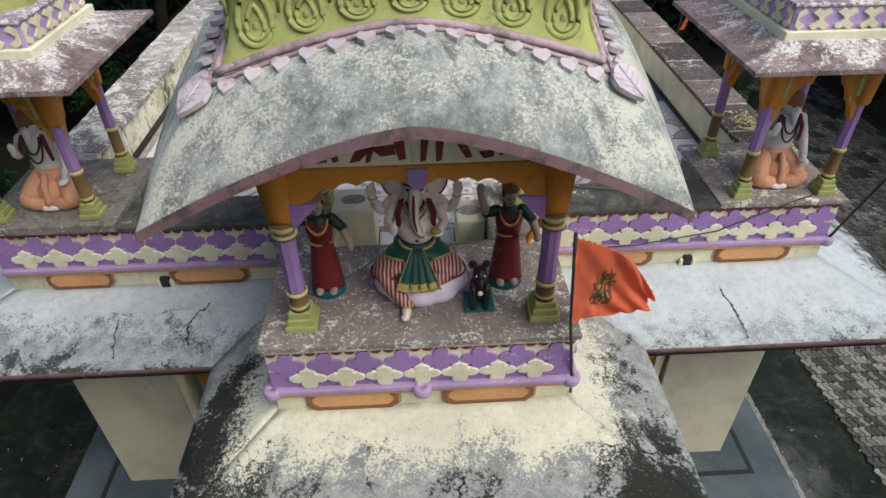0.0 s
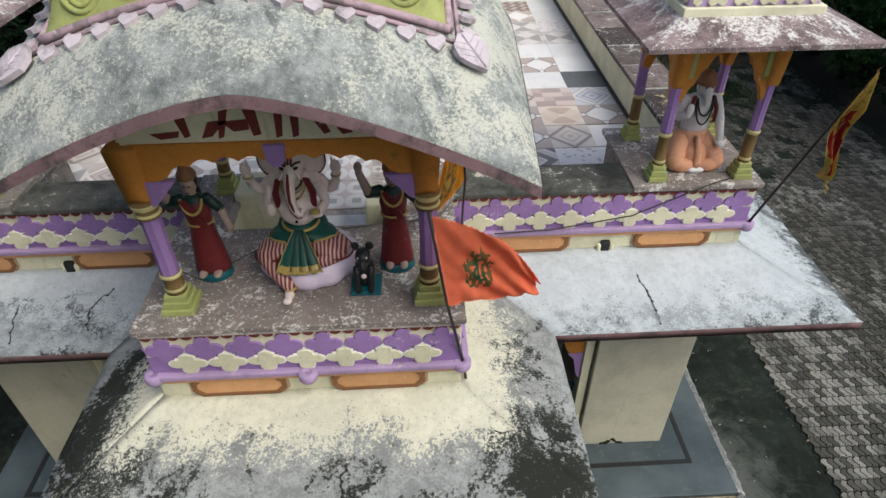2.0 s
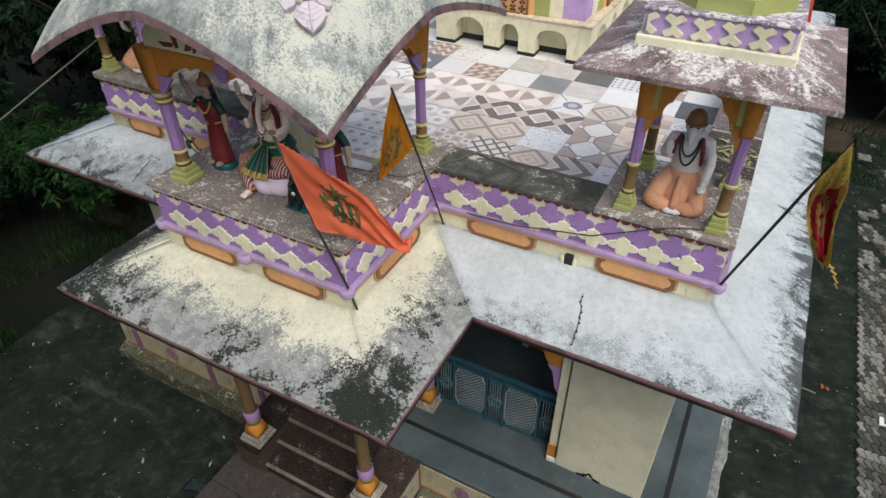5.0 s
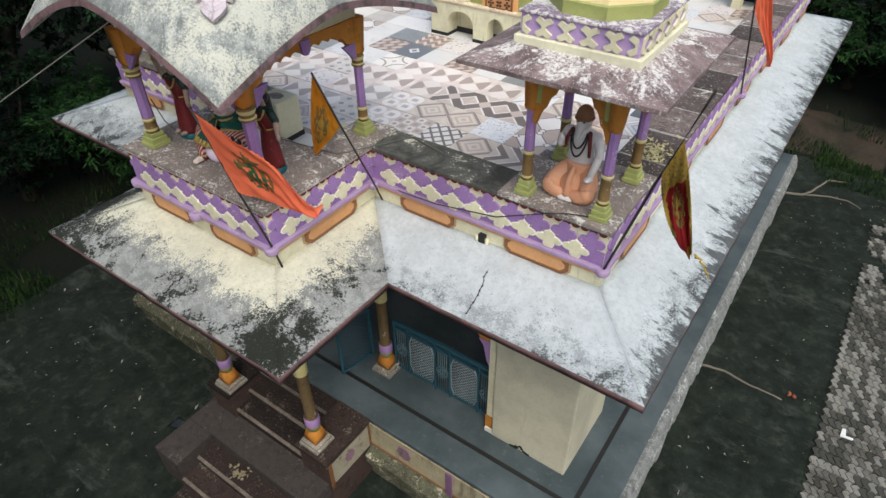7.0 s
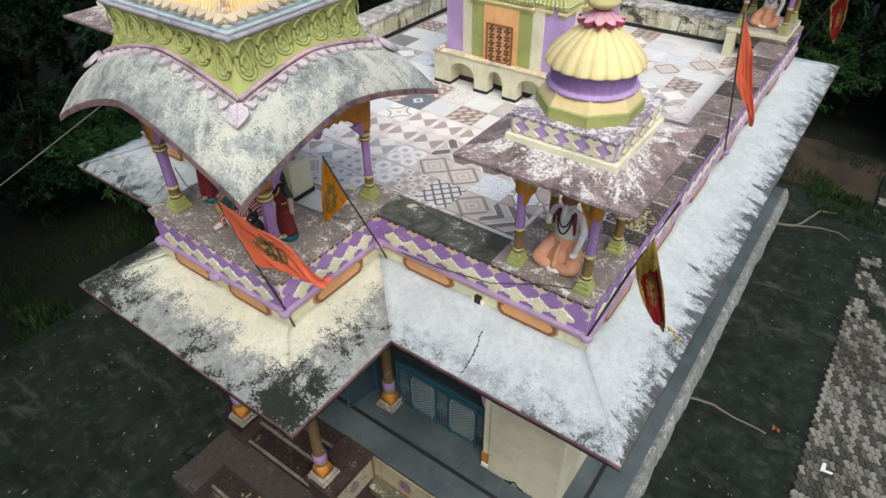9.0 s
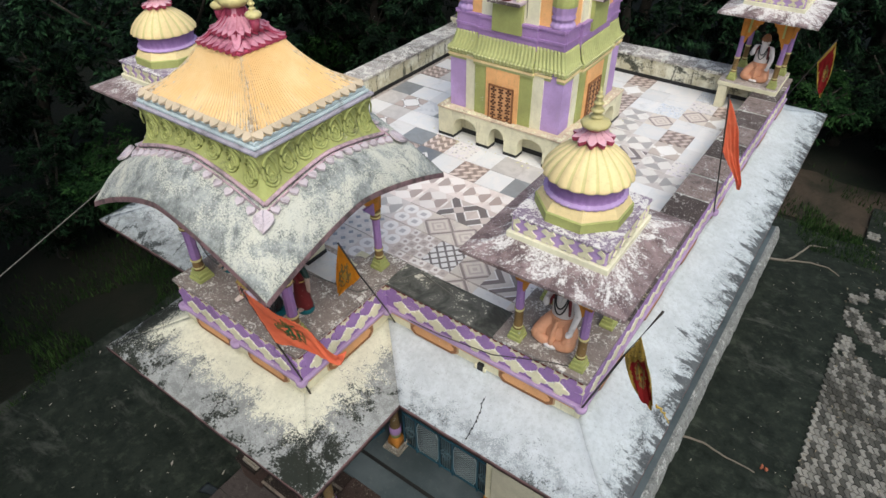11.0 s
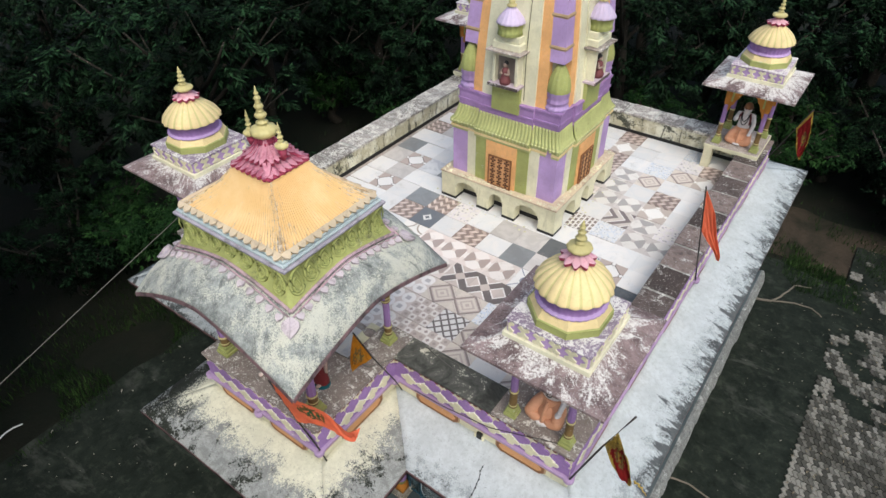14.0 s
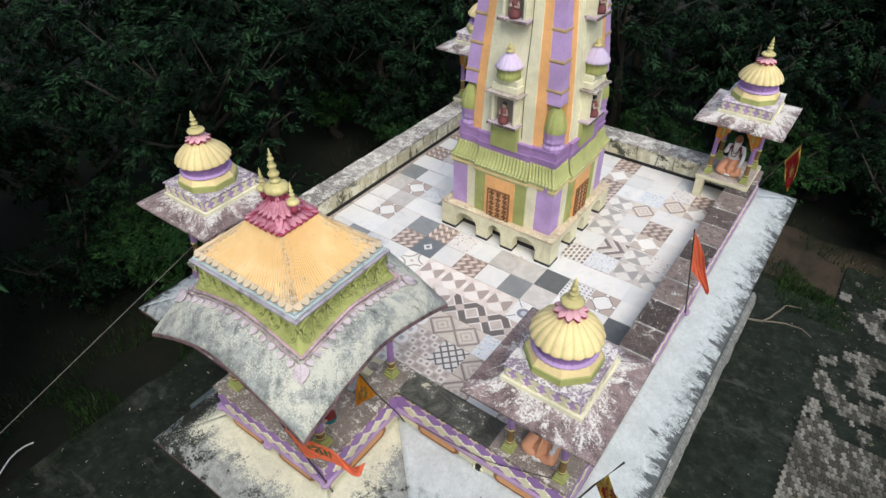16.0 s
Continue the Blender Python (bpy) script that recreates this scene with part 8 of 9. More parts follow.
# ---------------------------------------------------------------- woods
def tree_mesh(seed, height, spread, leaves, size):
    rnd = random.Random(seed)
    bt = bmesh.new()
    tips = []
    trunk = [Vector((0.15 * math.sin(i * 1.3 + seed), 0.15 * math.cos(i * 1.1 + seed), height * 0.62 * i / 6)) for i in range(7)]
    tube(bt, trunk, 0.24, 9, 0, 0.10)
    for k in range(11):
        s = rnd.uniform(0.3, 1.0)
        o = trunk[min(6, int(s * 6))]
        a = k * 2.4 + rnd.uniform(-0.4, 0.4)
        d = Vector((math.cos(a), math.sin(a), rnd.uniform(0.25, 0.9)))
        L = spread * rnd.uniform(0.6, 1.0)
        pts = [o + d * L * t + Vector((0, 0, 0.22 * L * t * t)) for t in (0, 0.33, 0.66, 1.0)]
        tube(bt, pts, 0.075, 6, 0, 0.02)
        for t in (0.5, 0.75, 1.0):
            tips.append(o + d * L * t + Vector((0, 0, 0.22 * L * t * t)))
        for q in range(2):
            p0 = pts[2]
            dd = Vector((rnd.uniform(-1, 1), rnd.uniform(-1, 1), rnd.uniform(-0.1, 0.8))).normalized() * spread * 0.45
            tube(bt, [p0, p0 + dd * 0.5, p0 + dd], 0.03, 5, 0, 0.01)
            tips.append(p0 + dd)
    tips += [trunk[-1] + Vector((0, 0, height * 0.2)), trunk[-1] + Vector((0.3, 0.2, height * 0.33))]
    verts, faces = [], []
    twigs = []
    for tpt in tips:
        for q in range(5):
            dd = Vector((rnd.gauss(0, 1), rnd.gauss(0, 1), rnd.gauss(0.15, 0.6))).normalized()
            st = tpt + dd * spread * rnd.uniform(0.02, 0.16)
            twigs.append((st, dd, spread * rnd.uniform(0.10, 0.24)))
    per = max(1, leaves // len(twigs))
    for st, dd, ln in twigs:
        for i in range(per):
            s = rnd.random() ** 0.7
            c = st + dd * ln * s + Vector((rnd.gauss(0, 0.05), rnd.gauss(0, 0.05), -0.35 * ln * s * s + rnd.gauss(0, 0.04)))
            a = rnd.uniform(0, 6.283)
            d = (dd * 0.7 + Vector((math.cos(a), math.sin(a), rnd.uniform(-0.75, 0.1)))).normalized()
            side = d.cross(Vector((rnd.uniform(-0.35, 0.35), rnd.uniform(-0.35, 0.35), 1))).normalized()
            L = size * rnd.uniform(0.7, 1.25)
            w = L * 0.2
            up = side.cross(d) * w * 0.5
            k = len(verts)
            verts += [c, c + d * L * 0.45 + side * w - up, c + d * L + Vector((0, 0, -0.2 * L)), c + d * L * 0.45 - side * w - up, c + d * L * 0.5]
            faces += [(k, k + 1, k + 4), (k + 1, k + 2, k + 4), (k, k + 4, k + 3), (k + 4, k + 2, k + 3)]
    me = bpy.data.meshes.new("crown")
    me.from_pydata([tuple(v) for v in verts], [], faces)
    return finish(bt, "trunk", M_bark), me


def make_tree(seed, height, spread, leaves, size, mat, name="tree", lbl="broad-leaved forest tree with drooping foliage, shade and light in its leaf colours"):
    tk, cr = tree_mesh(seed, height, spread, leaves, size)
    cr.materials.append(mat)
    t = thing(name, lbl, "tree" if name == "tree" else "shrub", "forest trees" if name == "tree" else "forest shrubs")
    part("trunk", tk, None, t)
    part("crown", cr, None, t)
    return t


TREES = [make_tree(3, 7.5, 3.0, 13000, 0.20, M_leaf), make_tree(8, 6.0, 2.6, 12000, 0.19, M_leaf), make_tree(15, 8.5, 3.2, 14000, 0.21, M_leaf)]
BUSH = [make_tree(21, 2.6, 1.9, 6000, 0.15, M_leaf, "shrub", "dense shrub at the forest edge, shade and light in its leaf colours"), make_tree(27, 2.2, 1.6, 5600, 0.14, M_leaf2, "shrub", "dense green shrub at the forest edge")]
SPOTS = [
    (-10.5, 6.5, 0), (-12.5, 10.5, 2), (-10.0, 14.0, 1), (-14.5, 4.0, 1), (-15.0, 15.5, 0), (-12.0, 19.0, 2), (-8.0, 17.5, 0), (-6.0, 21.0, 1), (-17.5, 9.5, 2),
    (-2.5, 18.0, 2), (1.5, 19.5, 0), (-0.5, 23.5, 1), (5.0, 22.0, 2), (8.8, 19.5, 1), (12.0, 22.5, 0), (4.5, 26.5, 0), (9.5, 26.0, 2), (-9.5, 24.5, 2), (-4.5, 26.5, 0),
    (13.8, 18.6, 0), (14.5, 17.0, 1), (15.0, 11.5, 2), (-20.0, 15.0, 0), (-19.5, 3.0, 2), (-16.5, 21.0, 1), (0.5, 29.0, 2), (14.5, 27.0, 1), (-13.0, 26.5, 0), (18.5, 21.5, 0), (-24, 8.5, 1), (-22, 22, 2), (-14, -1.5, 0), (-18.5, -3.0, 1), (-13.5, -7.0, 2), (-17, -10, 0), (-7.5, 24.0, 1), (2.5, 24.0, 2), (7.0, 23.5, 0), (-12.5, 15.5, 1), (-15.0, 12.5, 2), (17.0, 15.5, 0), (11.0, 19.0, 2),
    # includes unseen south-west and east trees, added to block low sky light
    (-9.0, -5.5, 2), (-11.5, -9.0, 0), (-7.0, -9.5, 2), (-26.0, 14.0, 0), (-25.0, 20.0, 1), (-29.0, 9.0, 2), (-30.0, 17.0, 0), (-27.0, 26.0, 2), (-20.0, 28.0, 1), (-24.0, 3.0, 1), (-32.0, 24.0, 1), (-17.5, 26.0, 0), (-7.0, 31.0, 2), (7.5, 31.0, 1), (17.0, 31.0, 0), (-14.0, 31.5, 1), (-12.0, -4.0, 2), (16.5, -6.0, 1), (17.0, 1.5, 0), (16.0, 6.5, 2),
]
random.seed(11)
used = set()
for x, y, k in SPOTS:
    src = TREES[k]
    m = Matrix.Translation((x, y, -0.1)) @ Matrix.Rotation(random.uniform(0, 6.28), 4, "Z")
    # the unseen south-west trees are enlarged to block more light
    s = random.uniform(0.9, 1.2) * (1.45 if x < -5 and y < -3 else 1.0)
    if k not in used:
        used.add(k)
        src.matrix_basis = m @ Matrix.Diagonal((s, s, s, 1))
    else:
        c = copy_thing(src, m)
        c.scale = (s, s, s)
# shrubs with y below -3 are unseen, added to block low light
BSPOTS = [(-8.6, 3.6, 1), (-8.8, 6.2, 0), (-6.9, 12.4, 1), (1.0, 16.2, 0), (3.4, 18.2, 1), (7.2, 17.6, 0), (-10.6, 1.8, 0), (6.4, 19.8, 0), (-11.5, 3.5, 1), (-12.2, 13.2, 1), (-6.2, 17.4, 0), (-3.6, 18.8, 0), (-0.6, 17.6, 1), (4.8, 19.6, 0), (8.4, 21.4, 0), (-13.5, 8.2, 0), (13.5, 13.5, 1), (14.4, 15.2, 1), (15.2, 12.0, 0), (2.2, 21.4, 0), (-8.6, 20.2, 0), (-11.0, 16.6, 0), (-8.0, -7.6, 0), (-5.0, -8.6, 0), (-2.0, -9.4, 1), (1.0, -9.8, 0), (4.0, -10.2, 0), (7.0, -10.4, 1), (10.0, -10.2, 0), (-8.8, -3.6, 0)]
used = set()
for x, y, k in BSPOTS:
    m = Matrix.Translation((x, y, -0.25)) @ Matrix.Rotation(random.uniform(0, 6.28), 4, "Z")
    # the unseen southern shrubs are enlarged into a light-blocking hedge
    s = random.uniform(0.85, 1.2) * (1.9 if y < -3 else 1.0)
    if k not in used:
        used.add(k)
        BUSH[k].matrix_basis = m @ Matrix.Diagonal((s, s, s, 1))
    else:
        c = copy_thing(BUSH[k], m)
        c.scale = (s, s, s)
# rough grass along the edges of the court
rnd = random.Random(5)
vv, ff = [], []
for i in range(32000):
    z = rnd.random()
    if z < 0.55:
        x, y = -6.6 - abs(rnd.gauss(0, 1.6)), rnd.uniform(-5, 14)
    elif z < 0.72:
        x, y = rnd.uniform(-7, 11), 13.6 + abs(rnd.gauss(0, 1.6))
    else:
        x, y = rnd.uniform(4.8, 11), 12.9 + abs(rnd.gauss(0, 1.5))
    if noise.noise(Vector((x * 0.6, y * 0.6, 3))) < -0.08:
        continue
    a, h, w = rnd.uniform(0, 6.283), rnd.uniform(0.06, 0.2), rnd.uniform(0.008, 0.018)
    dx, dy = math.cos(a), math.sin(a)
    k = len(vv)
    vv += [(x - dy * w, y + dx * w, -0.03), (x + dy * w, y - dx * w, -0.03), (x + dx * h * 0.5, y + dy * h * 0.5, h)]
    ff.append((k, k + 1, k + 2))
me = bpy.data.meshes.new("grass")
me.from_pydata(vv, [], ff)
me.materials.append(M_grass)
tagged(new("grass", me), "rough grass and weeds round the court", "grass", kind="stuff")


# ---------------------------------------------------------------- terrace tiles
TS = 0.6


def tile_net(name):
    n = Net(name)
    u, v = n.uv()
    return n, u, v


def tile_done(n, c, rough=0.22):
    k = n.math("ADD", 0.87, n.math("MULTIPLY", n.rand(), 0.14))
    m = n.t.nodes.new("ShaderNodeMix")
    m.data_type = "RGBA"
    m.blend_type = "MULTIPLY"
    m.inputs[0].default_value = 1.0
    n.put(m.inputs[6], c)
    cc = n.t.nodes.new("ShaderNodeCombineColor")
    for s, tint in zip(cc.inputs, (1.02, 0.985, 0.985)):
        n.put(s, n.math("MULTIPLY", k, tint))
    n.put(m.inputs[7], cc.outputs[0])
    st = n.noise(3.1, 6, 0.7, dist=0.5)
    fine = n.noise(28, 5, 0.7)
    c = n.mix(n.math("MULTIPLY", n.ramp(n.math("ADD", st, n.math("MULTIPLY", n.math("SUBTRACT", fine, 0.5), 0.4)), 0.55, 0.72), 0.28), m.outputs[2], (0.33, 0.31, 0.29))
    return n.done(c, n.math("ADD", rough, n.math("MULTIPLY", st, 0.3)), 0, 0.55)


def t_plain(name, col, vein=None):
    n, u, v = tile_net(name)
    a = n.noise(2.3, 6, 0.62, dist=1.5)
    c = n.mix(n.ramp(a, 0.42, 0.6), col, vein or shade(col, 0.86))
    return tile_done(n, c)


def dist_diamond(n, u, v, cu=0.5, cv=0.5):
    return n.math("ADD", n.math("ABSOLUTE", n.math("SUBTRACT", u, cu)), n.math("ABSOLUTE", n.math("SUBTRACT", v, cv)))


def cell(n, u, k):
    return n.math("FRACT", n.math("MULTIPLY", u, k))


def lt(n, a, b):
    return n.math("LESS_THAN", a, b)


def t_diamond(name, ground, line, fill):
    n, u, v = tile_net(name)
    d = dist_diamond(n, u, v)
    c = n.mix(lt(n, d, 0.47), ground, line)
    c = n.mix(lt(n, d, 0.43), c, fill)
    for cu, cv in ((0.5, 0.94), (0.5, 0.06), (0.94, 0.5), (0.06, 0.5)):
        c = n.mix(lt(n, dist_diamond(n, u, v, cu, cv), 0.115), c, line)
        c = n.mix(lt(n, dist_diamond(n, u, v, cu, cv), 0.085), c, fill)
    return tile_done(n, c)


def t_star(name, ground, tri, mid):
    n, u, v = tile_net(name)
    au, av = n.math("ABSOLUTE", n.math("SUBTRACT", u, 0.5)), n.math("ABSOLUTE", n.math("SUBTRACT", v, 0.5))
    inner = n.math("MULTIPLY", n.math("GREATER_THAN", au, n.math("MULTIPLY", av, 1.15)), lt(n, au, 0.42))
    c = n.mix(inner, ground, tri)
    c = n.mix(n.math("MULTIPLY", n.math("GREATER_THAN", n.math("ADD", au, av), 0.62), 0.8), c, mid)
    c = n.mix(lt(n, n.math("MAXIMUM", au, av), 0.07), c, mid)
    return tile_done(n, c)


def t_check(name, k, a, b_, soft=None):
    n, u, v = tile_net(name)
    fu, fv = n.math("FLOOR", n.math("MULTIPLY", u, k)), n.math("FLOOR", n.math("MULTIPLY", v, k))
    odd = n.math("MODULO", n.math("ADD", fu, fv), 2.0)
    d = dist_diamond(n, cell(n, u, k), cell(n, v, k))
    c = n.mix(odd, a, b_)
    if soft:
        c = n.mix(lt(n, d, 0.28), c, soft)
    return tile_done(n, c)


def t_lattice(name, ground, line, k=3.0):
    n, u, v = tile_net(name)
    p, q = n.math("ADD", u, v), n.math("SUBTRACT", u, v)
    fp, fq = cell(n, p, k), cell(n, n.math("ADD", q, 2.0), k)
    on = n.math("MAXIMUM", lt(n, fp, 0.26), lt(n, fq, 0.26))
    return tile_done(n, n.mix(on, ground, line))


def t_mosaic(name, ground, ink, k=11.0):
    n, u, v = tile_net(name)
    cv = n.t.nodes.new("ShaderNodeCombineXYZ")
    n.put(cv.inputs[0], u)
    n.put(cv.inputs[1], v)
    w = n.voronoi(k, cv.outputs[0])
    w2 = n.voronoi(k * 0.45, cv.outputs[0], "DISTANCE_TO_EDGE")
    c = n.mix(lt(n, w, 0.32), ground, ink)
    c = n.mix(lt(n, w2, 0.06), c, shade(ink, 1.6))
    return tile_done(n, c)


def t_ogee(name, ground, ring, mid):
    n, u, v = tile_net(name)
    au, av = n.math("SUBTRACT", u, 0.5), n.math("SUBTRACT", v, 0.5)
    r = n.math("SQRT", n.math("ADD", n.math("POWER", n.math("ABSOLUTE", au), 2.0), n.math("POWER", n.math("MULTIPLY", n.math("ABSOLUTE", av), 1.15), 2.0)))
    d = dist_diamond(n, u, v)
    c = n.mix(lt(n, n.math("ABSOLUTE", n.math("SUBTRACT", n.math("ABSOLUTE", au), n.math("ABSOLUTE", av))), 0.03), ground, shade(ring, 1.2))
    c = n.mix(lt(n, r, 0.32), c, ground)
    c = n.mix(lt(n, r, 0.26), c, ring)
    c = n.mix(lt(n, r, 0.13), c, mid)
    return tile_done(n, c)


def t_geo(name, a, b_, c_, k=2.0):
    """Nested diamonds and bars."""
    n, u, v = tile_net(name)
    d = dist_diamond(n, u, v)
    band = n.math("FRACT", n.math("MULTIPLY", d, 5.0))
    c = n.mix(lt(n, band, 0.45), a, b_)
    c = n.mix(lt(n, n.math("ABSOLUTE", n.math("SUBTRACT", d, 0.5)), 0.05), c, c_)
    c = n.mix(n.math("MULTIPLY", n.math("GREATER_THAN", d, 0.62), 0.9), c, a)
    return tile_done(n, c)


def t_chevron(name, a, b_, w_):
    n, u, v = tile_net(name)
    p = n.math("ADD", n.math("ABSOLUTE", n.math("SUBTRACT", u, 0.5)), v)
    f = n.math("FRACT", n.math("MULTIPLY", p, 2.0))
    c = n.mix(lt(n, f, 0.45), a, b_)
    c = n.mix(n.math("MULTIPLY", n.math("GREATER_THAN", f, 0.45), lt(n, f, 0.56)), c, w_)
    return tile_done(n, c)


def t_brick(name, a, b_):
    n, u, v = tile_net(name)
    row = n.math("FLOOR", n.math("MULTIPLY", v, 6.0))
    uu = cell(n, n.math("ADD", u, n.math("MULTIPLY", n.math("MODULO", row, 2.0), 0.125)), 4.0)
    on = n.math("MULTIPLY", lt(n, uu, 0.72), lt(n, cell(n, v, 6.0), 0.6))
    return tile_done(n, n.mix(on, a, b_))


def t_cube(name, a, b_, c_):
    n, u, v = tile_net(name)
    fu = n.math("FLOOR", n.math("MULTIPLY", u, 3.0))
    vv = n.math("ADD", n.math("MULTIPLY", v, 3.0), n.math("MULTIPLY", n.math("ABSOLUTE", n.math("SUBTRACT", cell(n, u, 3.0), 0.5)), 1.0))
    f = n.math("FRACT", vv)
    c = n.mix(lt(n, f, 0.5), a, b_)
    c = n.mix(n.math("MULTIPLY", n.math("GREATER_THAN", f, 0.5), lt(n, cell(n, u, 3.0), 0.5)), c, c_)
    return tile_done(n, c)


def t_badge(name, ground, mark):
    n, u, v = tile_net(name)
    d = dist_diamond(n, u, v)
    c = n.mix(lt(n, d, 0.22), ground, mark)
    c = n.mix(lt(n, d, 0.10), c, ground)
    return tile_done(n, c)


def t_arcs(name, ground, line):
    """Four quarter arcs about the corners."""
    n, u, v = tile_net(name)
    au = n.math("SUBTRACT", 0.5, n.math("ABSOLUTE", n.math("SUBTRACT", u, 0.5)))
    av = n.math("SUBTRACT", 0.5, n.math("ABSOLUTE", n.math("SUBTRACT", v, 0.5)))
    r = n.math("SQRT", n.math("ADD", n.math("POWER", au, 2.0), n.math("POWER", av, 2.0)))
    c = n.mix(lt(n, n.math("ABSOLUTE", n.math("SUBTRACT", r, 0.44)), 0.03), ground, line)
    c = n.mix(lt(n, dist_diamond(n, u, v), 0.09), c, shade(line, 1.5))
    return tile_done(n, c)


def t_flower(name, ground, mark, edge):
    """White four-petal flower with a small square in each petal."""
    n, u, v = tile_net(name)
    au, av = n.math("ABSOLUTE", n.math("SUBTRACT", u, 0.5)), n.math("ABSOLUTE", n.math("SUBTRACT", v, 0.5))
    r = n.math("SQRT", n.math("ADD", n.math("POWER", n.math("SUBTRACT", au, 0.24), 2.0), n.math("POWER", n.math("SUBTRACT", av, 0.24), 2.0)))
    c = n.mix(lt(n, r, 0.235), edge, ground)
    q = n.math("MAXIMUM", n.math("ABSOLUTE", n.math("SUBTRACT", au, 0.23)), n.math("ABSOLUTE", n.math("SUBTRACT", av, 0.23)))
    c = n.mix(lt(n, q, 0.085), c, mark)
    return tile_done(n, c)


def t_cross(name, ground, band, line):
    """Broad dark diagonal bands with a white edge."""
    n, u, v = tile_net(name)
    a = n.math("ABSOLUTE", n.math("SUBTRACT", u, v))
    b_ = n.math("ABSOLUTE", n.math("SUBTRACT", n.math("ADD", u, v), 1.0))
    d = n.math("MINIMUM", a, b_)
    c = n.mix(lt(n, d, 0.24), ground, line)
    c = n.mix(lt(n, d, 0.17), c, band)
    c = n.mix(lt(n, n.math("MAXIMUM", a, b_), 0.22), c, ground)
    return tile_done(n, c)


def t_steps(name, a, b_, c_):
    """Stepped blocks of brown and beige."""
    n, u, v = tile_net(name)
    fu, fv = n.math("FLOOR", n.math("MULTIPLY", u, 4.0)), n.math("FLOOR", n.math("MULTIPLY", v, 4.0))
    k = n.math("MODULO", n.math("ADD", n.math("MULTIPLY", fu, 2.0), fv), 5.0)
    c = n.mix(lt(n, k, 1.5), a, b_)
    c = n.mix(n.math("GREATER_THAN", k, 3.5), c, c_)
    return tile_done(n, c)


WH = (0.79, 0.79, 0.79)
TILES = {
    "W": t_plain("white_marble_tile", WH, (0.74, 0.76, 0.78)),
    "V": t_plain("veined_white_tile", (0.75, 0.77, 0.80), (0.58, 0.60, 0.65)),
    "L": t_plain("pale_grey_tile", (0.61, 0.59, 0.58)),
    "G": t_plain("steel_grey_tile", (0.27, 0.29, 0.31)),
    "D": t_plain("slate_tile", (0.12, 0.13, 0.14)),
    "d": t_diamond("white_diamond_tile", (0.46, 0.39, 0.36), (0.10, 0.08, 0.08), (0.79, 0.79, 0.79)),
    "e": t_badge("slate_badge_tile", (0.17, 0.19, 0.22), (0.80, 0.80, 0.80)),
    "p": t_star("pink_star_tile", (0.84, 0.80, 0.78), (0.42, 0.35, 0.33), (0.74, 0.66, 0.63)),
    "q": t_star("grey_star_tile", (0.77, 0.76, 0.74), (0.40, 0.39, 0.39), (0.58, 0.54, 0.53)),
    "b": t_ogee("blue_medallion_tile", (0.79, 0.79, 0.79), (0.23, 0.25, 0.32), (0.51, 0.55, 0.62)),
    "m": t_mosaic("blue_mosaic_tile", (0.78, 0.80, 0.82), (0.42, 0.46, 0.52)),
    "f": t_mosaic("floral_tile", (0.82, 0.80, 0.78), (0.50, 0.48, 0.51), 7.0),
    "g": t_geo("brown_nested_tile", (0.60, 0.52, 0.48), (0.43, 0.36, 0.33), (0.81, 0.76, 0.72)),
    "h": t_geo("beige_nested_tile", (0.69, 0.64, 0.58), (0.54, 0.47, 0.44), (0.29, 0.24, 0.23)),
    "c": t_chevron("dark_chevron_tile", (0.20, 0.17, 0.17), (0.60, 0.56, 0.53), (0.79, 0.79, 0.79)),
    "l": t_lattice("white_lattice_tile", (0.79, 0.79, 0.79), (0.17, 0.15, 0.15)),
    "k": t_brick("brown_brick_tile", (0.78, 0.77, 0.76), (0.23, 0.19, 0.17)),
    "u": t_cube("brown_cube_tile", (0.69, 0.60, 0.55), (0.26, 0.20, 0.18), (0.48, 0.39, 0.35)),
    "a": t_diamond("beige_octagon_tile", (0.52, 0.46, 0.42), (0.62, 0.58, 0.54), (0.84, 0.84, 0.83)),
    "o": t_arcs("brown_arc_tile", (0.82, 0.81, 0.79), (0.38, 0.33, 0.28)),
    "F": t_flower("white_flower_tile", (0.80, 0.79, 0.79), (0.47, 0.46, 0.48), (0.63, 0.57, 0.55)),
    "X": t_cross("dark_cross_tile", (0.60, 0.53, 0.50), (0.17, 0.15, 0.15), (0.82, 0.80, 0.79)),
    "T": t_steps("brown_step_tile", (0.40, 0.32, 0.30), (0.62, 0.53, 0.49), (0.50, 0.42, 0.39)),
    "B": t_geo("blue_nested_tile", (0.62, 0.63, 0.68), (0.36, 0.39, 0.47), (0.78, 0.74, 0.70)),
    "R": t_star("beige_cross_tile", (0.66, 0.56, 0.47), (0.52, 0.40, 0.32), (0.72, 0.64, 0.57)),
    "S": t_check("square_dot_tile", 4.0, (0.55, 0.48, 0.45), (0.80, 0.77, 0.75), (0.40, 0.34, 0.33)),
    "O": t_check("slate_octagon_tile", 3.0, (0.66, 0.62, 0.60), (0.72, 0.69, 0.66), (0.30, 0.32, 0.36)),
    "x": t_check("polka_check_tile", 6.0, (0.79, 0.79, 0.79), (0.78, 0.79, 0.82), (0.15, 0.15, 0.18)),
}
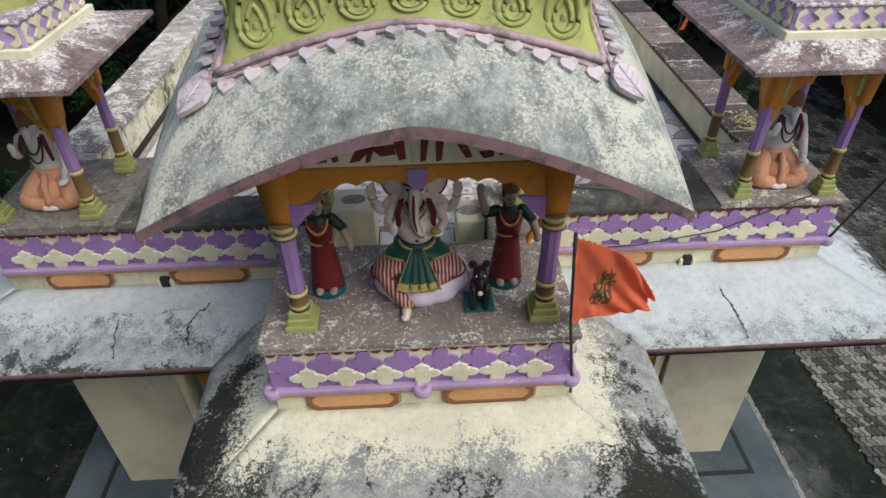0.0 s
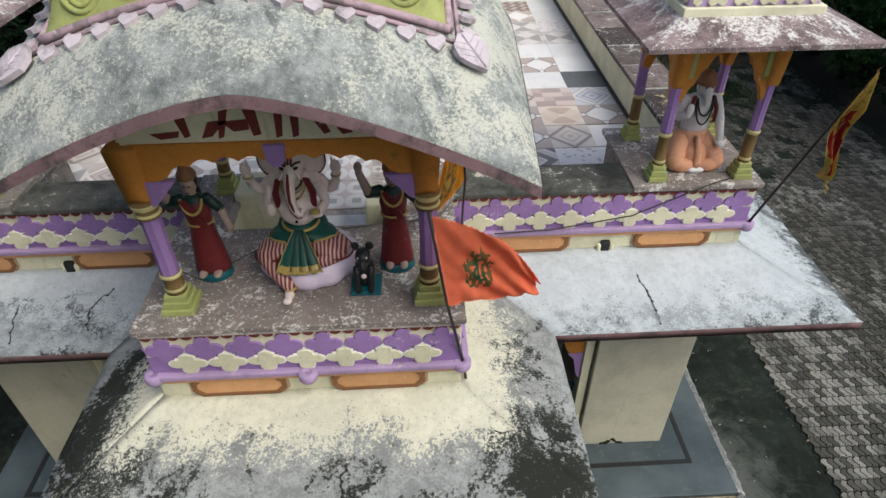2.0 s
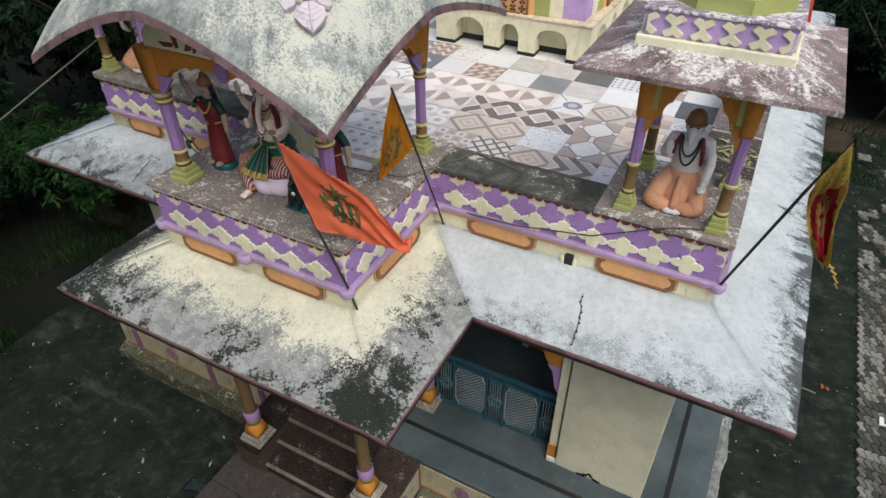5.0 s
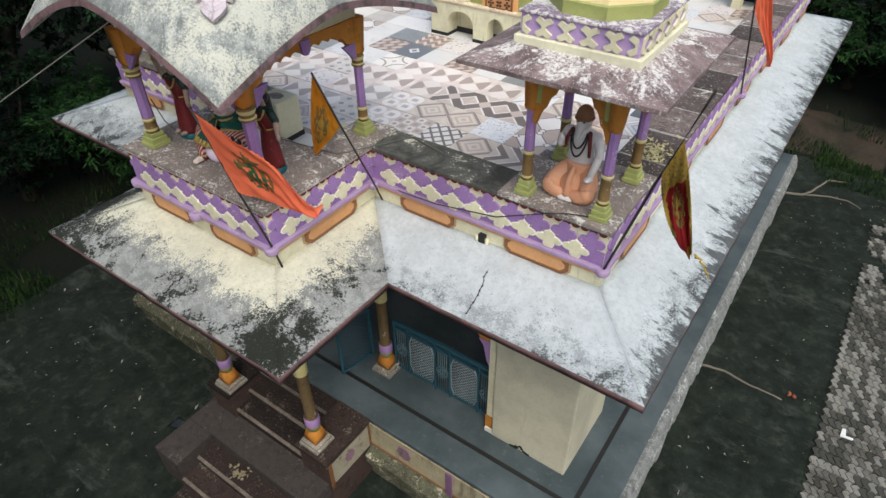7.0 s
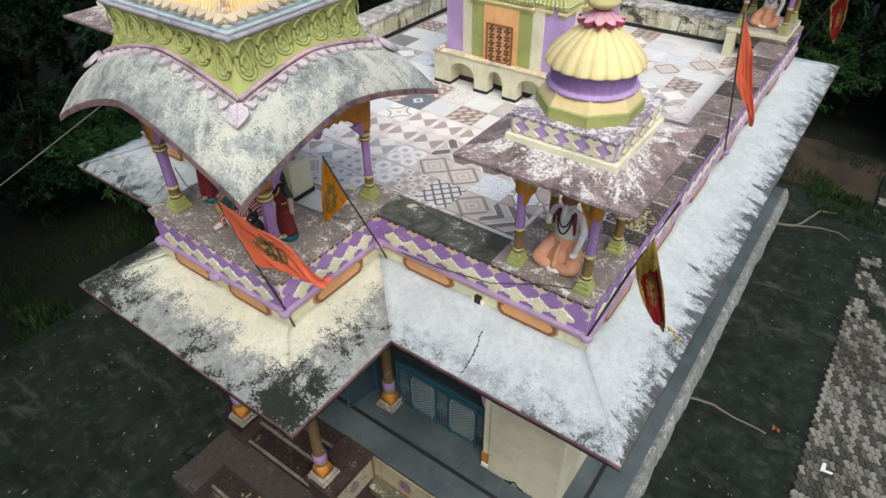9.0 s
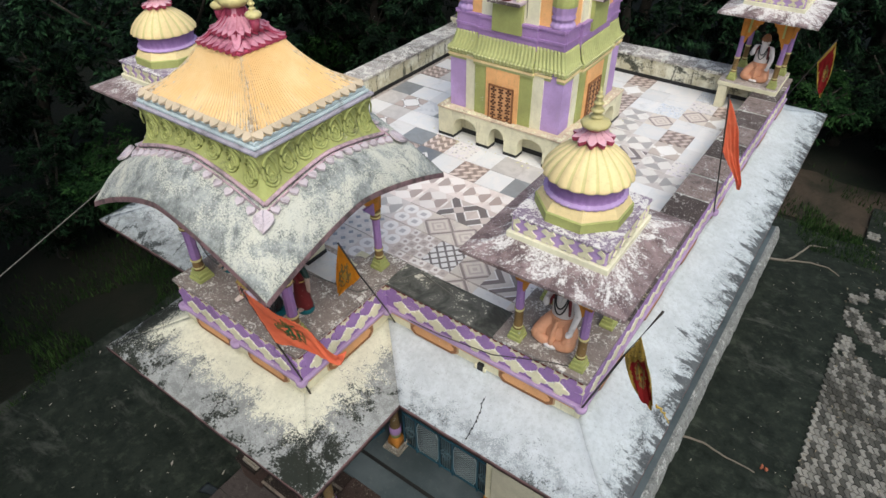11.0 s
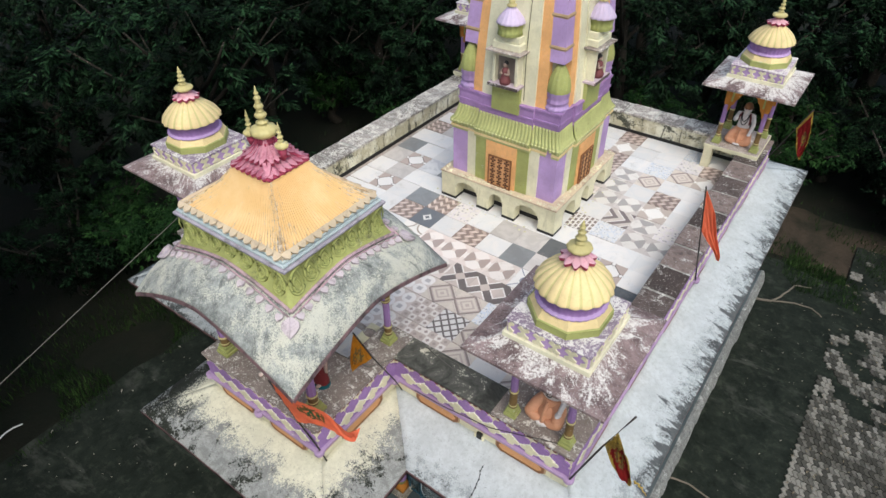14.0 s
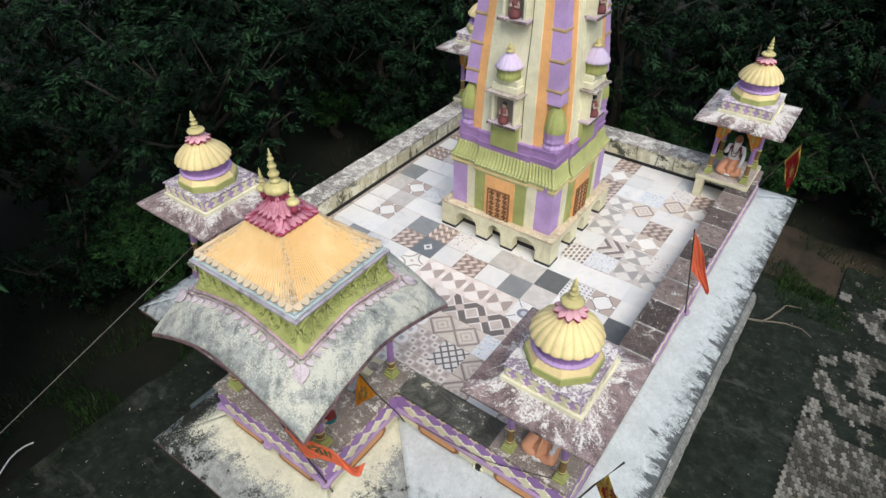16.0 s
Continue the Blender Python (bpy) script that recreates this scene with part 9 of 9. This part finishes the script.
# rows from the back wall towards the front parapet, columns from west to east
ROWS = [
    "WGWWuWWWWamxW",
    "WWLWWVWWuWWmW",
    "VWWWWWWWaWWfu",
    "uWWWLWWWuWmha",
    "WWVWWWWWuqhWW",
    "uLWWWWWWqqWuW",
    "WWWLWWWWpqqaW",
    "GWWWWWWWWWcqf",
    "LdVGWWWWWkmqq",
    "WLWWWWWWWWWWW",
    "WdWGufWLLDxdW",
    "WWWueWuWGLWWD",
    "WGVWoppppbhTB",
    "fqpOpppXXXdRd",
    "hpqfpqFhhmdhW",
    "qghpqOFSlhcfW",
    "gqfqgOFSShWhd",
]


def tile_mesh(mat):
    b = bmesh.new()
    uvl = b.loops.layers.uv.new("UVMap")
    h = TS / 2 - 0.002
    box(b, -h, h, -h, h, -0.012, 0.0)
    for f in b.faces:
        for lp in f.loops:
            lp[uvl].uv = (lp.vert.co.x / (2 * h) + 0.5, lp.vert.co.y / (2 * h) + 0.5)
    return finish(b, "tile", mat)


terrace = structure("floor", boxes((-3.25, 3.24, 1.88, 10.15, FLOOR - 0.0135, FLOOR - 0.0125), (-0.80, 0.545, 1.05, 1.88, FLOOR - 0.0135, FLOOR - 0.0125)), M_platform, "roof terrace paved with odd patterned and white marble tiles", "floor")
TM = {k: tile_mesh(m) for k, m in TILES.items()}
random.seed(9)
PX, PY = 0.49, 0.513
for j, row in enumerate(ROWS):
    for i, key in enumerate(row):
        x, y = 2.97 - PX * (12 - i), 5.30 + PY * (10 - j)
        if abs(x - TX) < 0.9 and abs(y - TY) < 0.9:
            continue
        o = part("tile", TM[key], None, terrace)
        o.matrix_basis = Matrix.Translation((x, y, FLOOR + random.uniform(-0.0015, 0.0015))) @ Matrix.Rotation(0 if key in "pX" else random.choice((0, 1, 2, 3)) * math.pi / 2, 4, "Z") @ Matrix.Diagonal((PX / TS, PY / TS, 1, 1))

# white tiles of the recess behind the platform
for x, y, key in ((0.30, 1.62, "V"), (-0.19, 1.62, "W"), (-0.68, 1.62, "q"), (0.30, 1.11, "W"), (-0.19, 1.11, "W"), (-0.68, 1.11, "W")):
    o = part("tile", TM[key], None, terrace)
    o.matrix_basis = Matrix.Translation((x, y, FLOOR - 0.003)) @ Matrix.Diagonal((PX / TS, PY / TS, 1, 1))

# ---------------------------------------------------------------- interlocking pavers
n = Net("concrete_paver")
_r = n.rand()
_g = n.t.nodes.new("ShaderNodeNewGeometry").outputs["Random Per Island"]
_f = n.noise(30, 5, 0.7)
_b = n.noise(0.7, 5, 0.65, dist=0.5)
_c = n.mix(n.ramp(n.math("FRACT", n.math("ADD", _r, _g)), 0.25, 0.75), (0.055, 0.054, 0.048), (0.245, 0.236, 0.215))
_s = n.t.nodes.new("ShaderNodeSeparateXYZ")
n.put(_s.inputs[0], n.pos())
_film = n.math("ADD", n.math("MULTIPLY", n.ramp(_s.outputs[1], 2.6, -0.5), 0.13), n.math("MULTIPLY", n.ramp(_s.outputs[1], 1.5, 5.0), -0.06))
_film = n.math("ADD", _film, n.math("MULTIPLY", n.ramp(_s.outputs[0], 7.3, 9.0), 0.15))
_b = n.math("ADD", n.math("ADD", _b, _film), n.math("MULTIPLY", n.math("SUBTRACT", n.noise(5.5, 5, 0.7), 0.5), 0.35))
_c = n.mix(n.math("MULTIPLY", n.ramp(_b, 0.40, 0.60), 0.75), _c, (0.040, 0.038, 0.032))
_c = n.mix(n.math("MULTIPLY", n.ramp(_f, 0.5, 0.7), 0.5), _c, (0.05, 0.05, 0.042))
n.bump(_f, 0.4, 0.01)
M_paver = n.done(_c, 0.85)
PL, PW = 0.175, 0.096


def paver_outline(g=0.006):
    a, d = PL / 2 - g, PW / 2 - g
    k, e = 0.027, 0.022
    return [(-a, -d), (-a * 0.5, -d - k), (0, -d), (a * 0.5, -d + k), (a, -d), (a + e, 0), (a, d), (a * 0.5, d + k), (0, d), (-a * 0.5, d - k), (-a, d), (-a + e, 0)]


def paver_into(b, m, h=0.035):
    top = [b.verts.new(m @ Vector((x * 0.97, y * 0.97, h))) for x, y in paver_outline()]
    low = [b.verts.new(m @ Vector((x, y, -0.02))) for x, y in paver_outline()]
    b.faces.new(top)
    for i in range(12):
        j = (i + 1) % 12
        b.faces.new((low[i], low[j], top[j], top[i]))


b = bmesh.new()
paver_into(b, Matrix())
PAVER = finish(b, "paver", M_paver)
strip = structure("pavement", boxes((6.34, 13.0, -4.2, 16.0, -0.07, GZ + 0.006)), M_court, "strip of interlocking concrete pavers, dirty and wet", "pavement")
rest = bmesh.new()
count = 0
random.seed(2)
ny, nx = int(19.8 / PL), int(6.4 / PW)
for j in range(ny):
    for i in range(nx):
        x = 6.42 + PW * i
        y = -4.0 + PL * j
        m = Matrix.Translation((x, y, GZ + random.uniform(-0.004, 0.004))) @ Matrix.Rotation(math.pi / 2 + random.uniform(-0.02, 0.02), 4, "Z")
        if y > 9.2 and noise.noise(Vector((x, y, 0)) * 1.7) > (0.08 if x < 8.4 else 0.26) - 0.06 * (y - 9.2) + 0.02 * max(0.0, x - 8.4):
            continue
        if 6.4 < x < 7.9 and 3.0 < y < 6.8 and count < 300:
            o = part("paver", PAVER, None, strip)
            o.matrix_basis = m
            count += 1
        else:
            paver_into(rest, m)
r = part("pavers", rest, M_paver, strip)
tagged(r, "joined rest of the interlocking pavers", kind="stuff")
